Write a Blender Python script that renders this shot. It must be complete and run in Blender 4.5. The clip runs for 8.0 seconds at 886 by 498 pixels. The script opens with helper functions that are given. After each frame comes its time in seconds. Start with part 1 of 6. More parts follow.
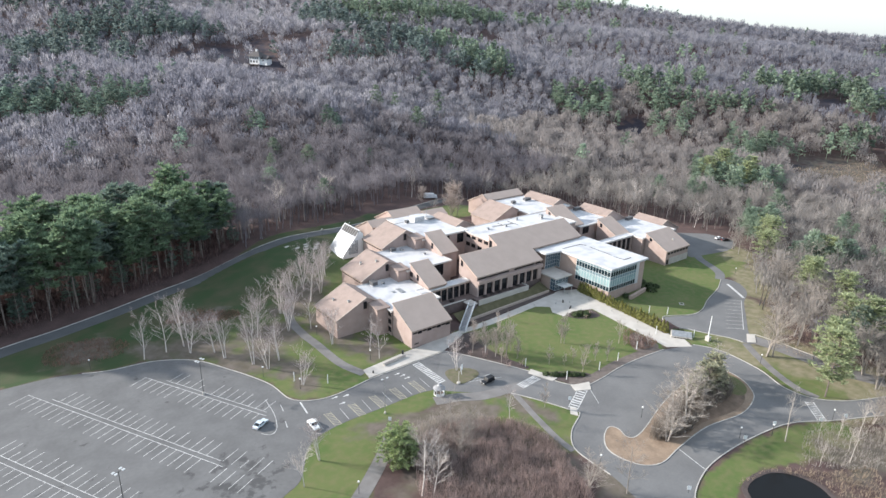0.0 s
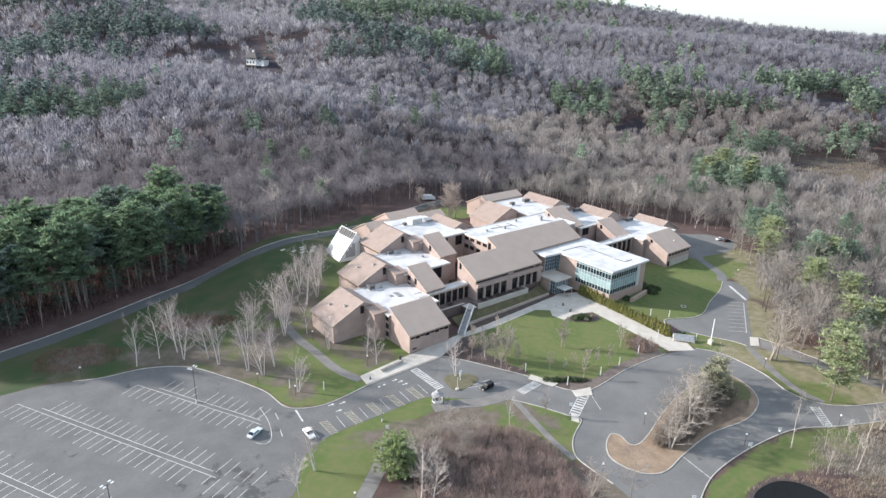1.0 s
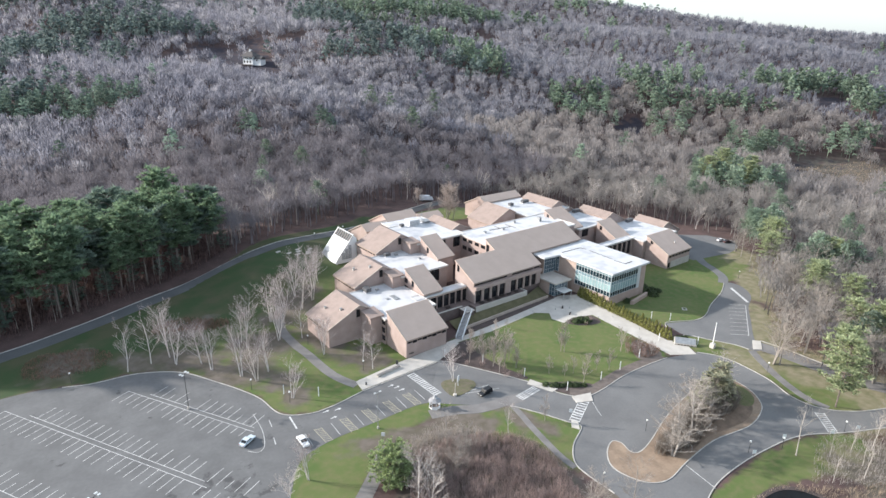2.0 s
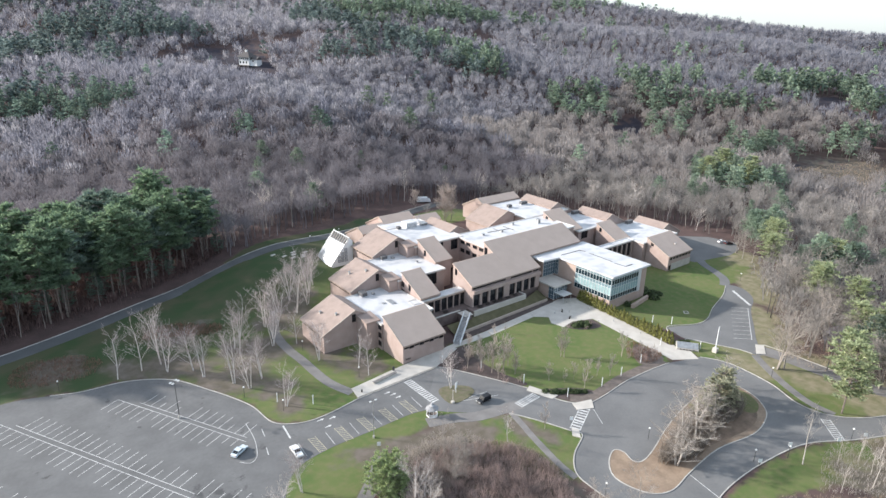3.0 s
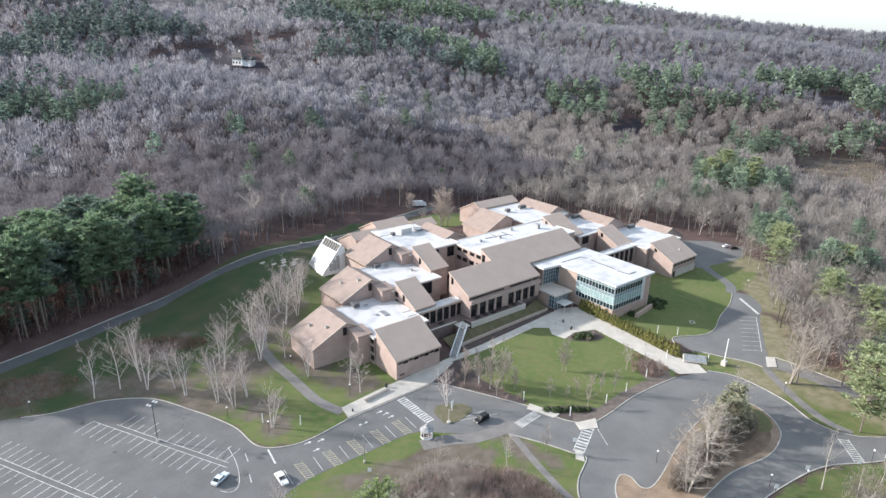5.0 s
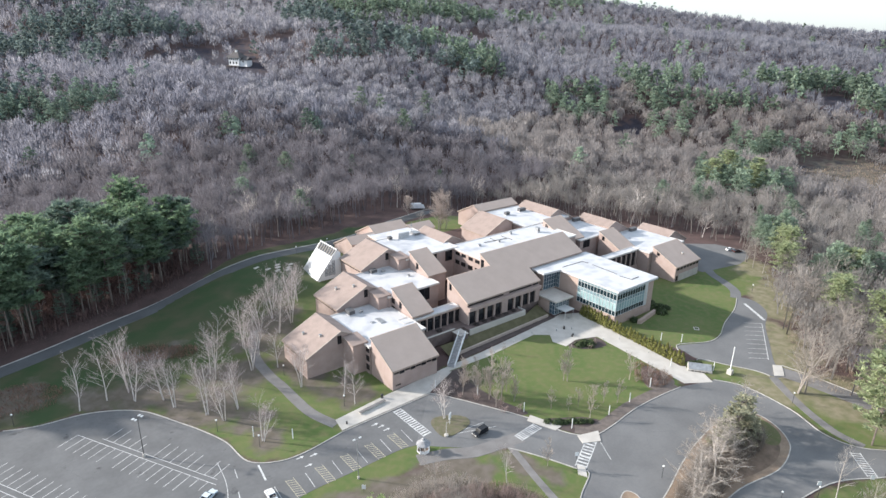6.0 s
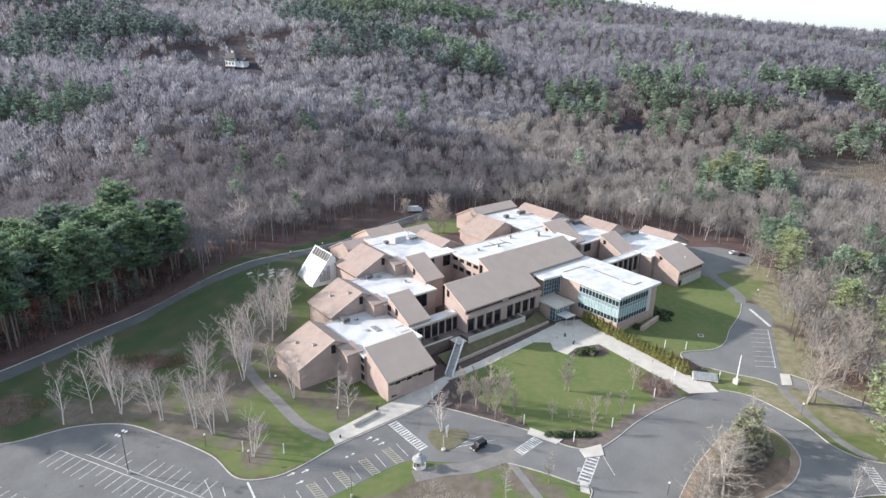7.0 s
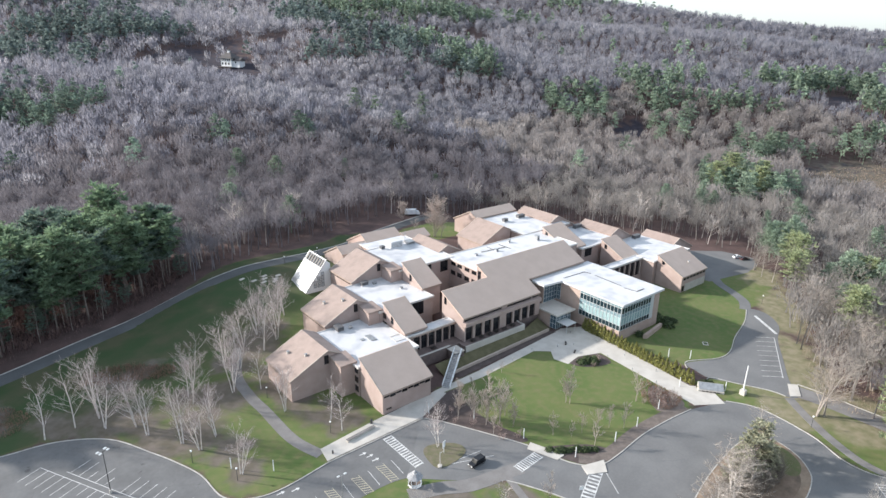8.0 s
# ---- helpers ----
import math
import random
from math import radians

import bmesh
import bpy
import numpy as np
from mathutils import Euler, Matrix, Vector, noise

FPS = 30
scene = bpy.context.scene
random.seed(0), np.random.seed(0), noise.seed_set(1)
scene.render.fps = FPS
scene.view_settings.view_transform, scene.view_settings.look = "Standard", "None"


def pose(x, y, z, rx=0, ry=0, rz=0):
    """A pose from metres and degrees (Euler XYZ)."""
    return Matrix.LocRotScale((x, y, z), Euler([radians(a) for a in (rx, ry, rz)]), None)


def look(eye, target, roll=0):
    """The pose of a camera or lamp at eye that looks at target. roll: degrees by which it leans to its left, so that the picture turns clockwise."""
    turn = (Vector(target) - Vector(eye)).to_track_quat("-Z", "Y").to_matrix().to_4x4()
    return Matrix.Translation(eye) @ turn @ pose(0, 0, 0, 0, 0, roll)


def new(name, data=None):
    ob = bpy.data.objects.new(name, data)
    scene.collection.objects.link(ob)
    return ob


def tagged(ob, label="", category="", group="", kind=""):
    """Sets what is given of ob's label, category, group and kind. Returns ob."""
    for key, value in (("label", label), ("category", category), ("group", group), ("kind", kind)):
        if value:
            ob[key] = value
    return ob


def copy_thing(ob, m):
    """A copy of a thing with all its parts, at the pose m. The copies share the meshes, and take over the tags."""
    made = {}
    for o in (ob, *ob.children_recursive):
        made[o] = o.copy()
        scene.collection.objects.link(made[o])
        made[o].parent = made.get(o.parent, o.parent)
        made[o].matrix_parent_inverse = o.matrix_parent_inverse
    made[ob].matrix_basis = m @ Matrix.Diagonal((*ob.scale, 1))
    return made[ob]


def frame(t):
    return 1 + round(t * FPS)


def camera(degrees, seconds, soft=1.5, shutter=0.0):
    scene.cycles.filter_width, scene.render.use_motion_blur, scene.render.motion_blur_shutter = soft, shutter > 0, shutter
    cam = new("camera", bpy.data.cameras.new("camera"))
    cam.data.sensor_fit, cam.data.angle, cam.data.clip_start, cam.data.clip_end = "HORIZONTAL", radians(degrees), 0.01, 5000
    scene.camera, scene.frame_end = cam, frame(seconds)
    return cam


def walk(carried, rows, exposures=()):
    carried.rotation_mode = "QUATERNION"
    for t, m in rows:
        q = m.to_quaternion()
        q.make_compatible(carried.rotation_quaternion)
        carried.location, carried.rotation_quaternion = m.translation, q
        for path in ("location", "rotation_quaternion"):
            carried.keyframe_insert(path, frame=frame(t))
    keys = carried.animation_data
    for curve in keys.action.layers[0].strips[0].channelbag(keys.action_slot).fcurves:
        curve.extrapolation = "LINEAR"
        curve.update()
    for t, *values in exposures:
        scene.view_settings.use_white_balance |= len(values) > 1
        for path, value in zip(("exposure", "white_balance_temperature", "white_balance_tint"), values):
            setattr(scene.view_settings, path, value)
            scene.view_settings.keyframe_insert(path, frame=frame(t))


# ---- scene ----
cam = camera(72.0, 8.0, soft=1.48)
PATH = [
    (0, (-105.376, -150.081, 101.456), (-104.213, -148.598, 100.787), 1.5),
    (0.5, (-104.204, -148.694, 101.316), (-103.04, -147.212, 100.647), 1.4),
    (1, (-102.849, -147.31, 101.188), (-101.683, -145.829, 100.52), 1.3),
    (1.5, (-101.501, -145.979, 101.111), (-100.334, -144.5, 100.441), 1.3),
    (3, (-97.29, -141.434, 100.456), (-96.116, -139.959, 99.788), 1.2),
    (3.5, (-95.689, -139.804, 100.369), (-94.515, -138.33, 99.701), 1.1),
    (4, (-93.993, -137.987, 100.274), (-92.817, -136.514, 99.605), 1.1),
    (4.5, (-92.202, -135.991, 100.172), (-91.024, -134.519, 99.503), 1.1),
    (6, (-86.001, -129.595, 99.91), (-84.821, -128.125, 99.241), 1.0),
    (6.5, (-83.883, -127.398, 99.745), (-82.702, -125.929, 99.077), 1.0),
    (7, (-81.613, -125.274, 99.621), (-80.432, -123.805, 98.953), 0.9),
    (7.5, (-79.335, -123.013, 99.517), (-78.152, -121.545, 98.85), 0.9),
    (8, (-77.132, -120.617, 99.483), (-75.948, -119.15, 98.815), 0.9),
]
walk(cam, [(t, look(e, g, r)) for t, e, g, r in PATH])

# ---- world and sun ----
SUN_FROM = Vector((-0.66, 0.75, 0.0)).normalized()
SUN_EL = radians(21.5)
world = bpy.data.worlds.new("sky")
scene.world = world
world.use_nodes = True
wn = world.node_tree.nodes
sky = wn.new("ShaderNodeTexSky")
sky.sky_type = "NISHITA"
sky.sun_disc = False
sky.sun_elevation = SUN_EL
sky.sun_rotation = math.atan2(SUN_FROM.x, SUN_FROM.y)
sky.air_density, sky.dust_density, sky.ozone_density = 1.0, 1.5, 1.0
wn["Background"].inputs["Strength"].default_value = 0.05
world.node_tree.links.new(sky.outputs[0], wn["Background"].inputs["Color"])
veil = wn.new("ShaderNodeBackground")  # thin high cloud over the whole sky
veil.inputs["Color"].default_value, veil.inputs["Strength"].default_value = (0.77, 0.885, 1.0, 1), 0.275
both = wn.new("ShaderNodeAddShader")
world.node_tree.links.new(wn["Background"].outputs[0], both.inputs[0])
world.node_tree.links.new(veil.outputs[0], both.inputs[1])
world.node_tree.links.new(both.outputs[0], wn["World Output"].inputs["Surface"])
sun = new("sun", bpy.data.lights.new("sun", "SUN"))
sun.data.energy, sun.data.angle, sun.data.color = 3.05, radians(1.6), (1.0, 0.95, 0.89)
sun_dir = Vector((SUN_FROM.x * math.cos(SUN_EL), SUN_FROM.y * math.cos(SUN_EL), math.sin(SUN_EL)))
sun.matrix_world = look(sun_dir * 300, (0, 0, 0))
scene.view_settings.exposure = 1.43


# ---- materials ----
def material(name, colour, second=None, scale=1.0, rough=0.85, metal=0.0, fine=0.0, fine_scale=20.0,
             island=0.0, tone=0.0, spec=0.3, edge=(0.35, 0.65), thin=0.0):
    """Base colour mixed with a second one by noise, with fine grain and variation per piece or per tree."""
    m = bpy.data.materials.new(name)
    m.use_nodes = True
    n, link = m.node_tree.nodes, m.node_tree.links.new
    b = n["Principled BSDF"]
    b.inputs["Roughness"].default_value, b.inputs["Metallic"].default_value = rough, metal
    b.inputs["Specular IOR Level"].default_value = spec
    geo = n.new("ShaderNodeNewGeometry")
    out = n.new("ShaderNodeRGB").outputs[0]
    out.default_value = (*colour, 1)
    if second:
        t = n.new("ShaderNodeTexNoise")
        t.inputs["Scale"].default_value, t.inputs["Detail"].default_value = 1.0 / scale, 5
        link(geo.outputs["Position"], t.inputs["Vector"])
        r = n.new("ShaderNodeMapRange")
        r.inputs[1].default_value, r.inputs[2].default_value = edge
        link(t.outputs["Fac"], r.inputs[0])
        mix = n.new("ShaderNodeMix")
        mix.data_type = "RGBA"
        link(r.outputs[0], mix.inputs[0])
        link(out, mix.inputs[6])
        mix.inputs[7].default_value = (*second, 1)
        out = mix.outputs[2]
    def vary(value, amount, out, low=0.0):
        r = n.new("ShaderNodeMapRange")
        r.inputs[1].default_value, r.inputs[2].default_value = low, low + 1.0
        r.inputs[3].default_value, r.inputs[4].default_value = 1 - amount, 1 + amount
        link(value, r.inputs[0])
        mul = n.new("ShaderNodeVectorMath")
        mul.operation = "SCALE"
        link(out, mul.inputs[0])
        link(r.outputs[0], mul.inputs["Scale"])
        return mul.outputs[0]
    if fine:
        f = n.new("ShaderNodeTexNoise")
        f.inputs["Scale"].default_value, f.inputs["Detail"].default_value = fine_scale, 3
        link(geo.outputs["Position"], f.inputs["Vector"])
        out = vary(f.outputs["Fac"], fine, out)
    if island:
        out = vary(geo.outputs["Random Per Island"], island, out)
    if tone:
        a = n.new("ShaderNodeAttribute")
        a.attribute_name = "tone"
        out = vary(a.outputs["Fac"], tone, out, -0.5)
    link(out, b.inputs["Base Color"])
    if thin:  # light passes through leaves and loose twigs
        tr = n.new("ShaderNodeBsdfTranslucent")
        link(out, tr.inputs["Color"])
        mx = n.new("ShaderNodeMixShader")
        mx.inputs[0].default_value = thin
        link(b.outputs[0], mx.inputs[1])
        link(tr.outputs[0], mx.inputs[2])
        link(mx.outputs[0], n["Material Output"].inputs["Surface"])
    return m


M_BRICK = material("tan_brick", (0.400, 0.314, 0.285), (0.350, 0.268, 0.240), 3.0, 0.9, fine=0.12, fine_scale=6)
# one roofing, two colours: lightened for shaded slopes, darkened and stained for sunlit
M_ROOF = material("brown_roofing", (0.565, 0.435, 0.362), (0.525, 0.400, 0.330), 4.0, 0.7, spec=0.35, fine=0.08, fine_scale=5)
M_DIMMEDROOF = material("lichen_stained_dimmed_roofing", (0.308, 0.240, 0.212), (0.258, 0.202, 0.178), 2.6, 0.75, spec=0.3, fine=0.14, fine_scale=3, edge=(0.42, 0.68))
M_FASCIA = material("brown_fascia", (0.36, 0.28, 0.235), (0.31, 0.24, 0.20), 2.0, 0.7, fine=0.05)
M_WHITE = material("white_membrane", (0.55, 0.55, 0.56), (0.33, 0.345, 0.38), 5.0, 0.6, fine=0.06, fine_scale=0.8, edge=(0.48, 0.78))
M_RIM_METAL = material("pale_edge_metal", (0.62, 0.60, 0.58), (0.50, 0.48, 0.46), 2.0, 0.5)
M_CONC = material("pale_concrete", (0.50, 0.472, 0.435), (0.43, 0.402, 0.368), 3.0, 0.9, fine=0.1, fine_scale=4)
M_DARKGLASS = material("dark_window_glass", (0.012, 0.014, 0.018), rough=0.08, spec=0.6)
M_FRAME = material("dark_bronze_frame", (0.035, 0.03, 0.028), rough=0.5)
M_ASPHALT = material("worn_asphalt", (0.168, 0.168, 0.169), (0.136, 0.136, 0.138), 9.0, 0.9, fine=0.12, fine_scale=1.5)
M_LOT = material("old_asphalt", (0.150, 0.150, 0.152), (0.122, 0.122, 0.124), 7.0, 0.9, fine=0.14, fine_scale=1.0)
def crack(m, cell, width, colour):
    """Fine irregular cracks, in patches, over a paved material."""
    n, link = m.node_tree.nodes, m.node_tree.links.new
    geo = n.new("ShaderNodeNewGeometry")
    warp = n.new("ShaderNodeTexNoise")
    warp.inputs["Scale"].default_value = 0.6
    link(geo.outputs["Position"], warp.inputs["Vector"])
    add = n.new("ShaderNodeVectorMath")
    add.operation = "MULTIPLY_ADD"
    link(warp.outputs["Color"], add.inputs[0])
    add.inputs[1].default_value = (2.5, 2.5, 0)
    link(geo.outputs["Position"], add.inputs[2])
    v = n.new("ShaderNodeTexVoronoi")
    v.feature = "DISTANCE_TO_EDGE"
    v.inputs["Scale"].default_value = 1.0 / cell
    link(add.outputs[0], v.inputs["Vector"])
    r = n.new("ShaderNodeMapRange")
    r.inputs[1].default_value, r.inputs[2].default_value, r.inputs[3].default_value, r.inputs[4].default_value = 0.0, width / cell, 1.0, 0.0
    link(v.outputs["Distance"], r.inputs[0])
    spot = n.new("ShaderNodeTexNoise")
    spot.inputs["Scale"].default_value = 0.045
    link(geo.outputs["Position"], spot.inputs["Vector"])
    k = n.new("ShaderNodeMapRange")
    k.inputs[1].default_value, k.inputs[2].default_value = 0.46, 0.62
    link(spot.outputs["Fac"], k.inputs[0])
    mul = n.new("ShaderNodeMath")
    mul.operation = "MULTIPLY"
    link(r.outputs[0], mul.inputs[0])
    link(k.outputs[0], mul.inputs[1])
    b = n["Principled BSDF"]
    mix = n.new("ShaderNodeMix")
    mix.data_type = "RGBA"
    link(mul.outputs[0], mix.inputs[0])
    link(b.inputs["Base Color"].links[0].from_socket, mix.inputs[6])
    mix.inputs[7].default_value = (*colour, 1)
    link(mix.outputs[2], b.inputs["Base Color"])


def stain(m, centre, reach, colour):
    """Blotches of oil and patched tar, thickest round one place and scattered elsewhere."""
    n, link = m.node_tree.nodes, m.node_tree.links.new
    geo = n.new("ShaderNodeNewGeometry")
    away = n.new("ShaderNodeVectorMath")
    away.operation = "DISTANCE"
    link(geo.outputs["Position"], away.inputs[0])
    away.inputs[1].default_value = centre
    dense = n.new("ShaderNodeMapRange")
    dense.inputs[2].default_value, dense.inputs[3].default_value, dense.inputs[4].default_value = reach, 0.19, 0.0
    link(away.outputs["Value"], dense.inputs[0])
    spots = n.new("ShaderNodeTexNoise")
    spots.inputs["Scale"].default_value, spots.inputs["Detail"].default_value, spots.inputs["Roughness"].default_value = 0.22, 6, 0.62
    link(geo.outputs["Position"], spots.inputs["Vector"])
    add = n.new("ShaderNodeMath")
    link(spots.outputs["Fac"], add.inputs[0])
    link(dense.outputs[0], add.inputs[1])
    fac = n.new("ShaderNodeMapRange")
    fac.inputs[1].default_value, fac.inputs[2].default_value, fac.inputs[4].default_value = 0.63, 0.71, 0.9
    link(add.outputs[0], fac.inputs[0])
    b = n["Principled BSDF"]
    mix = n.new("ShaderNodeMix")
    mix.data_type = "RGBA"
    link(fac.outputs[0], mix.inputs[0])
    link(b.inputs["Base Color"].links[0].from_socket, mix.inputs[6])
    mix.inputs[7].default_value = (*colour, 1)
    link(mix.outputs[2], b.inputs["Base Color"])


stain(M_LOT, (-71, -33, 0), 24, (0.070, 0.070, 0.072))
crack(M_LOT, 7.0, 0.09, (0.118, 0.118, 0.119))
crack(M_ASPHALT, 13.0, 0.08, (0.135, 0.135, 0.136))
# asphalt of the wood road, darkened to carry the pines' shade
M_SHADEASPH = material("shade_dark_asphalt", (0.108, 0.111, 0.116), (0.084, 0.087, 0.090), 9.0, 0.9, fine=0.12, fine_scale=1.5)
M_PAINT = material("white_road_paint", (0.64, 0.64, 0.63), (0.36, 0.36, 0.36), 1.2, 0.8, fine=0.1, fine_scale=6)
M_BAYPAINT = material("worn_bay_paint", (0.56, 0.56, 0.55), (0.20, 0.20, 0.20), 0.9, 0.8, fine=0.15, fine_scale=6, edge=(0.42, 0.72))
M_YPAINT = material("yellow_road_paint", (0.50, 0.45, 0.32), (0.34, 0.32, 0.26), 1.2, 0.8, fine=0.1, fine_scale=6)
M_KERB = material("granite_kerb", (0.48, 0.46, 0.43), (0.36, 0.34, 0.32), 1.5, 0.9, fine=0.15, fine_scale=5)
M_BARK = material("grey_bark", (0.36, 0.322, 0.29), (0.25, 0.222, 0.20), 0.7, 0.95, fine=0.2, fine_scale=4, tone=0.35)
M_PALEBARK = material("pale_grey_bark", (0.50, 0.455, 0.415), (0.36, 0.325, 0.295), 0.7, 0.9, fine=0.2, fine_scale=4)
M_PINEBARK = material("brown_pine_bark", (0.20, 0.165, 0.145), (0.13, 0.108, 0.095), 0.7, 0.95, fine=0.2, fine_scale=4)
M_TRIM = material("pale_roof_trim", (0.44, 0.365, 0.32), (0.37, 0.305, 0.265), 2.0, 0.7)
M_BIRCH = material("white_birch_bark", (0.70, 0.655, 0.625), (0.46, 0.405, 0.38), 0.6, 0.85, fine=0.2, fine_scale=5)
# hillside twigs tinted blue-grey: distance haze put into their colour
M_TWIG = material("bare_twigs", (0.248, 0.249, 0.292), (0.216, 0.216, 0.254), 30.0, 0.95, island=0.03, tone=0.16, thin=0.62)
M_NEEDLE = material("pine_needles", (0.205, 0.268, 0.215), (0.150, 0.212, 0.178), 6.0, 0.8, island=0.2, tone=0.5, thin=0.45)
# far needles turned bluer to carry the haze of distance
M_FARNEEDLE = material("haze_tinted_needles", (0.205, 0.255, 0.238), (0.160, 0.205, 0.196), 9.0, 0.8, island=0.15, tone=0.35, thin=0.45)
M_TAN = material("pale_tan_twigs", (0.425, 0.385, 0.350), (0.350, 0.315, 0.285), 25.0, 0.95, island=0.08, tone=0.28, thin=0.4)
M_BIRCHTWIG = material("purple_grey_birch_twigs", (0.325, 0.270, 0.268), (0.255, 0.208, 0.210), 12.0, 0.95, island=0.15, thin=0.4)
M_PINE = material("sunlit_pine_needles", (0.218, 0.300, 0.182), (0.158, 0.232, 0.150), 5.0, 0.8, island=0.25, thin=0.45)
# near twigs in two colours: darkened for shaded wood, paler for sunlit wood
M_NEARWOOD = material("shaded_brown_twigs", (0.248, 0.231, 0.250), (0.206, 0.191, 0.207), 30.0, 0.95, island=0.08, tone=0.28, thin=0.45)
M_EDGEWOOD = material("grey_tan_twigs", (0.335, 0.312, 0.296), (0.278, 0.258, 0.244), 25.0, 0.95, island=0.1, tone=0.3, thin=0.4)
M_PINEWOOD = material("grey_green_needles", (0.265, 0.328, 0.245), (0.200, 0.264, 0.204), 9.0, 0.8, island=0.2, tone=0.45, thin=0.45)
M_BUSHPINE = material("fresh_green_needles", (0.345, 0.410, 0.205), (0.255, 0.325, 0.165), 2.0, 0.8, island=0.25, thin=0.45)
M_WATER = material("dark_pond_water", (0.010, 0.011, 0.012), rough=0.06, spec=0.10)


# ---- mesh helpers ----
class Build:
    """Vertices and faces of one mesh."""
    def __init__(self):
        self.v, self.f = [], []

    def add(self, pts, faces):
        k = len(self.v)
        self.v += [tuple(p) for p in pts]
        self.f += [tuple(i + k for i in f) for f in faces]
        return self

    def box(self, x0, x1, y0, y1, z0, z1):
        p = [(x, y, z) for z in (z0, z1) for x, y in ((x0, y0), (x1, y0), (x1, y1), (x0, y1))]
        return self.add(p, [(3, 2, 1, 0), (4, 5, 6, 7), (0, 1, 5, 4), (1, 2, 6, 5), (2, 3, 7, 6), (3, 0, 4, 7)])

    def prism(self, ring, turn, a, b):
        """ring: (u, z) profile, counter-clockwise; extruded along v from a to b; turn(u, v, z) places a point."""
        n = len(ring)
        p = [turn(u, a, z) for u, z in ring] + [turn(u, b, z) for u, z in ring]
        f = [tuple(range(n)), tuple(range(2 * n - 1, n - 1, -1))]
        f += [(i, i + n, (i + 1) % n + n, (i + 1) % n) for i in range(n)]
        return self.add(p, f)

    def poly(self, ring, z0, z1):
        """An upright prism on a plan outline."""
        n = len(ring)
        p = [(x, y, z0) for x, y in ring] + [(x, y, z1) for x, y in ring]
        f = [tuple(range(n - 1, -1, -1)), tuple(range(n, 2 * n))]
        f += [(i, (i + 1) % n, (i + 1) % n + n, i + n) for i in range(n)]
        return self.add(p, f)

    def tube(self, a, b, r0, r1, sides=4, caps=True):
        a, b = Vector(a), Vector(b)
        d = (b - a).normalized()
        s = d.cross(Vector((0.31, 0.95, 0.05))).normalized()
        q = d.cross(s)
        p = []
        for c, r in ((a, r0), (b, r1)):
            p += [c + (s * math.cos(k * math.tau / sides) + q * math.sin(k * math.tau / sides)) * r for k in range(sides)]
        f = [(k, (k + 1) % sides, (k + 1) % sides + sides, k + sides) for k in range(sides)]
        if caps:
            f += [tuple(range(sides - 1, -1, -1)), tuple(range(sides, 2 * sides))]
        return self.add(p, f)

    def mesh(self, name, *mats):
        me = bpy.data.meshes.new(name)
        me.from_pydata(self.v, [], self.f)
        for m in mats:
            me.materials.append(m)
        bm = bmesh.new()
        bm.from_mesh(me)
        bmesh.ops.recalc_face_normals(bm, faces=bm.faces)
        bm.to_mesh(me)
        bm.free()
        return me


def part(name, build, mat, parent=None, label=""):
    ob = new(name, build if isinstance(build, bpy.types.Mesh) else build.mesh(name, mat))
    if parent:
        ob.parent = parent
    if label:
        ob["label"] = label
    return ob


def thing(name, at=(0, 0, 0), turn=0.0):
    ob = new(name)
    ob.matrix_world = pose(*at, 0, 0, turn)
    return ob


# ---- ground ----
def step(a, b, t):
    t = np.clip((np.asarray(t, float) - a) / (b - a), 0, 1)
    return t * t * (3 - 2 * t)


def ridge_z(v):
    """The ridge's height along its length."""
    return 187 + 0.10 * v + np.interp(v, (-900, -800, -700, -600, -500, -400, -300), (-8, -9, -12, -16, -12, -3, 3))


def ground_z(x, y):
    x, y = np.asarray(x, float), np.asarray(y, float)
    bench = 8.0 * step(25, 95, y) * step(-45, 10, x) * (1 - step(105, 150, x))
    u = 0.5 * x + 0.866 * y
    d = u - 170
    hill = 0.215 * np.where(d > 60, d - 30, np.clip(d, 0, 60) ** 2 / 120)
    w = np.clip(d / 120, 0, 1)
    roll = w * (9 * np.sin(x / 97 + 1.3) * np.sin(y / 131 + 0.4) + 5 * np.sin(x / 43 + y / 61))
    z = bench + hill + roll
    top = ridge_z(0.5 * y - 0.866 * x)
    return np.where(z > top, top - (z - top) * 0.08, z)


def gz(x, y):
    return float(ground_z(x, y))


def inside(ring, x, y):
    r = np.asarray(ring, float)
    hit = np.zeros(x.shape, bool)
    for (ax, ay), (bx, by) in zip(r, np.roll(r, -1, 0)):
        cut = (ay > y) != (by > y)
        with np.errstate(divide="ignore", invalid="ignore"):
            hit ^= cut & (x < (bx - ax) * (y - ay) / (by - ay) + ax)
    return hit


def smooth_ring(ring, n=6, closed=True):
    """A Catmull-Rom curve through plan points."""
    p = [Vector(q) for q in ring]
    out, m = [], len(p)
    for i in range(m if closed else m - 1):
        g = lambda k: p[k % m] if closed else p[min(max(k, 0), m - 1)]
        a, b, c, d = g(i - 1), g(i), g(i + 1), g(i + 2)
        for k in range(n):
            t = k / n
            out.append(0.5 * (2 * b + (c - a) * t + (2 * a - 5 * b + 4 * c - d) * t * t + (3 * b - a - 3 * c + d) * t ** 3))
    if not closed:
        out.append(p[-1])
    return [(q.x, q.y) for q in out]


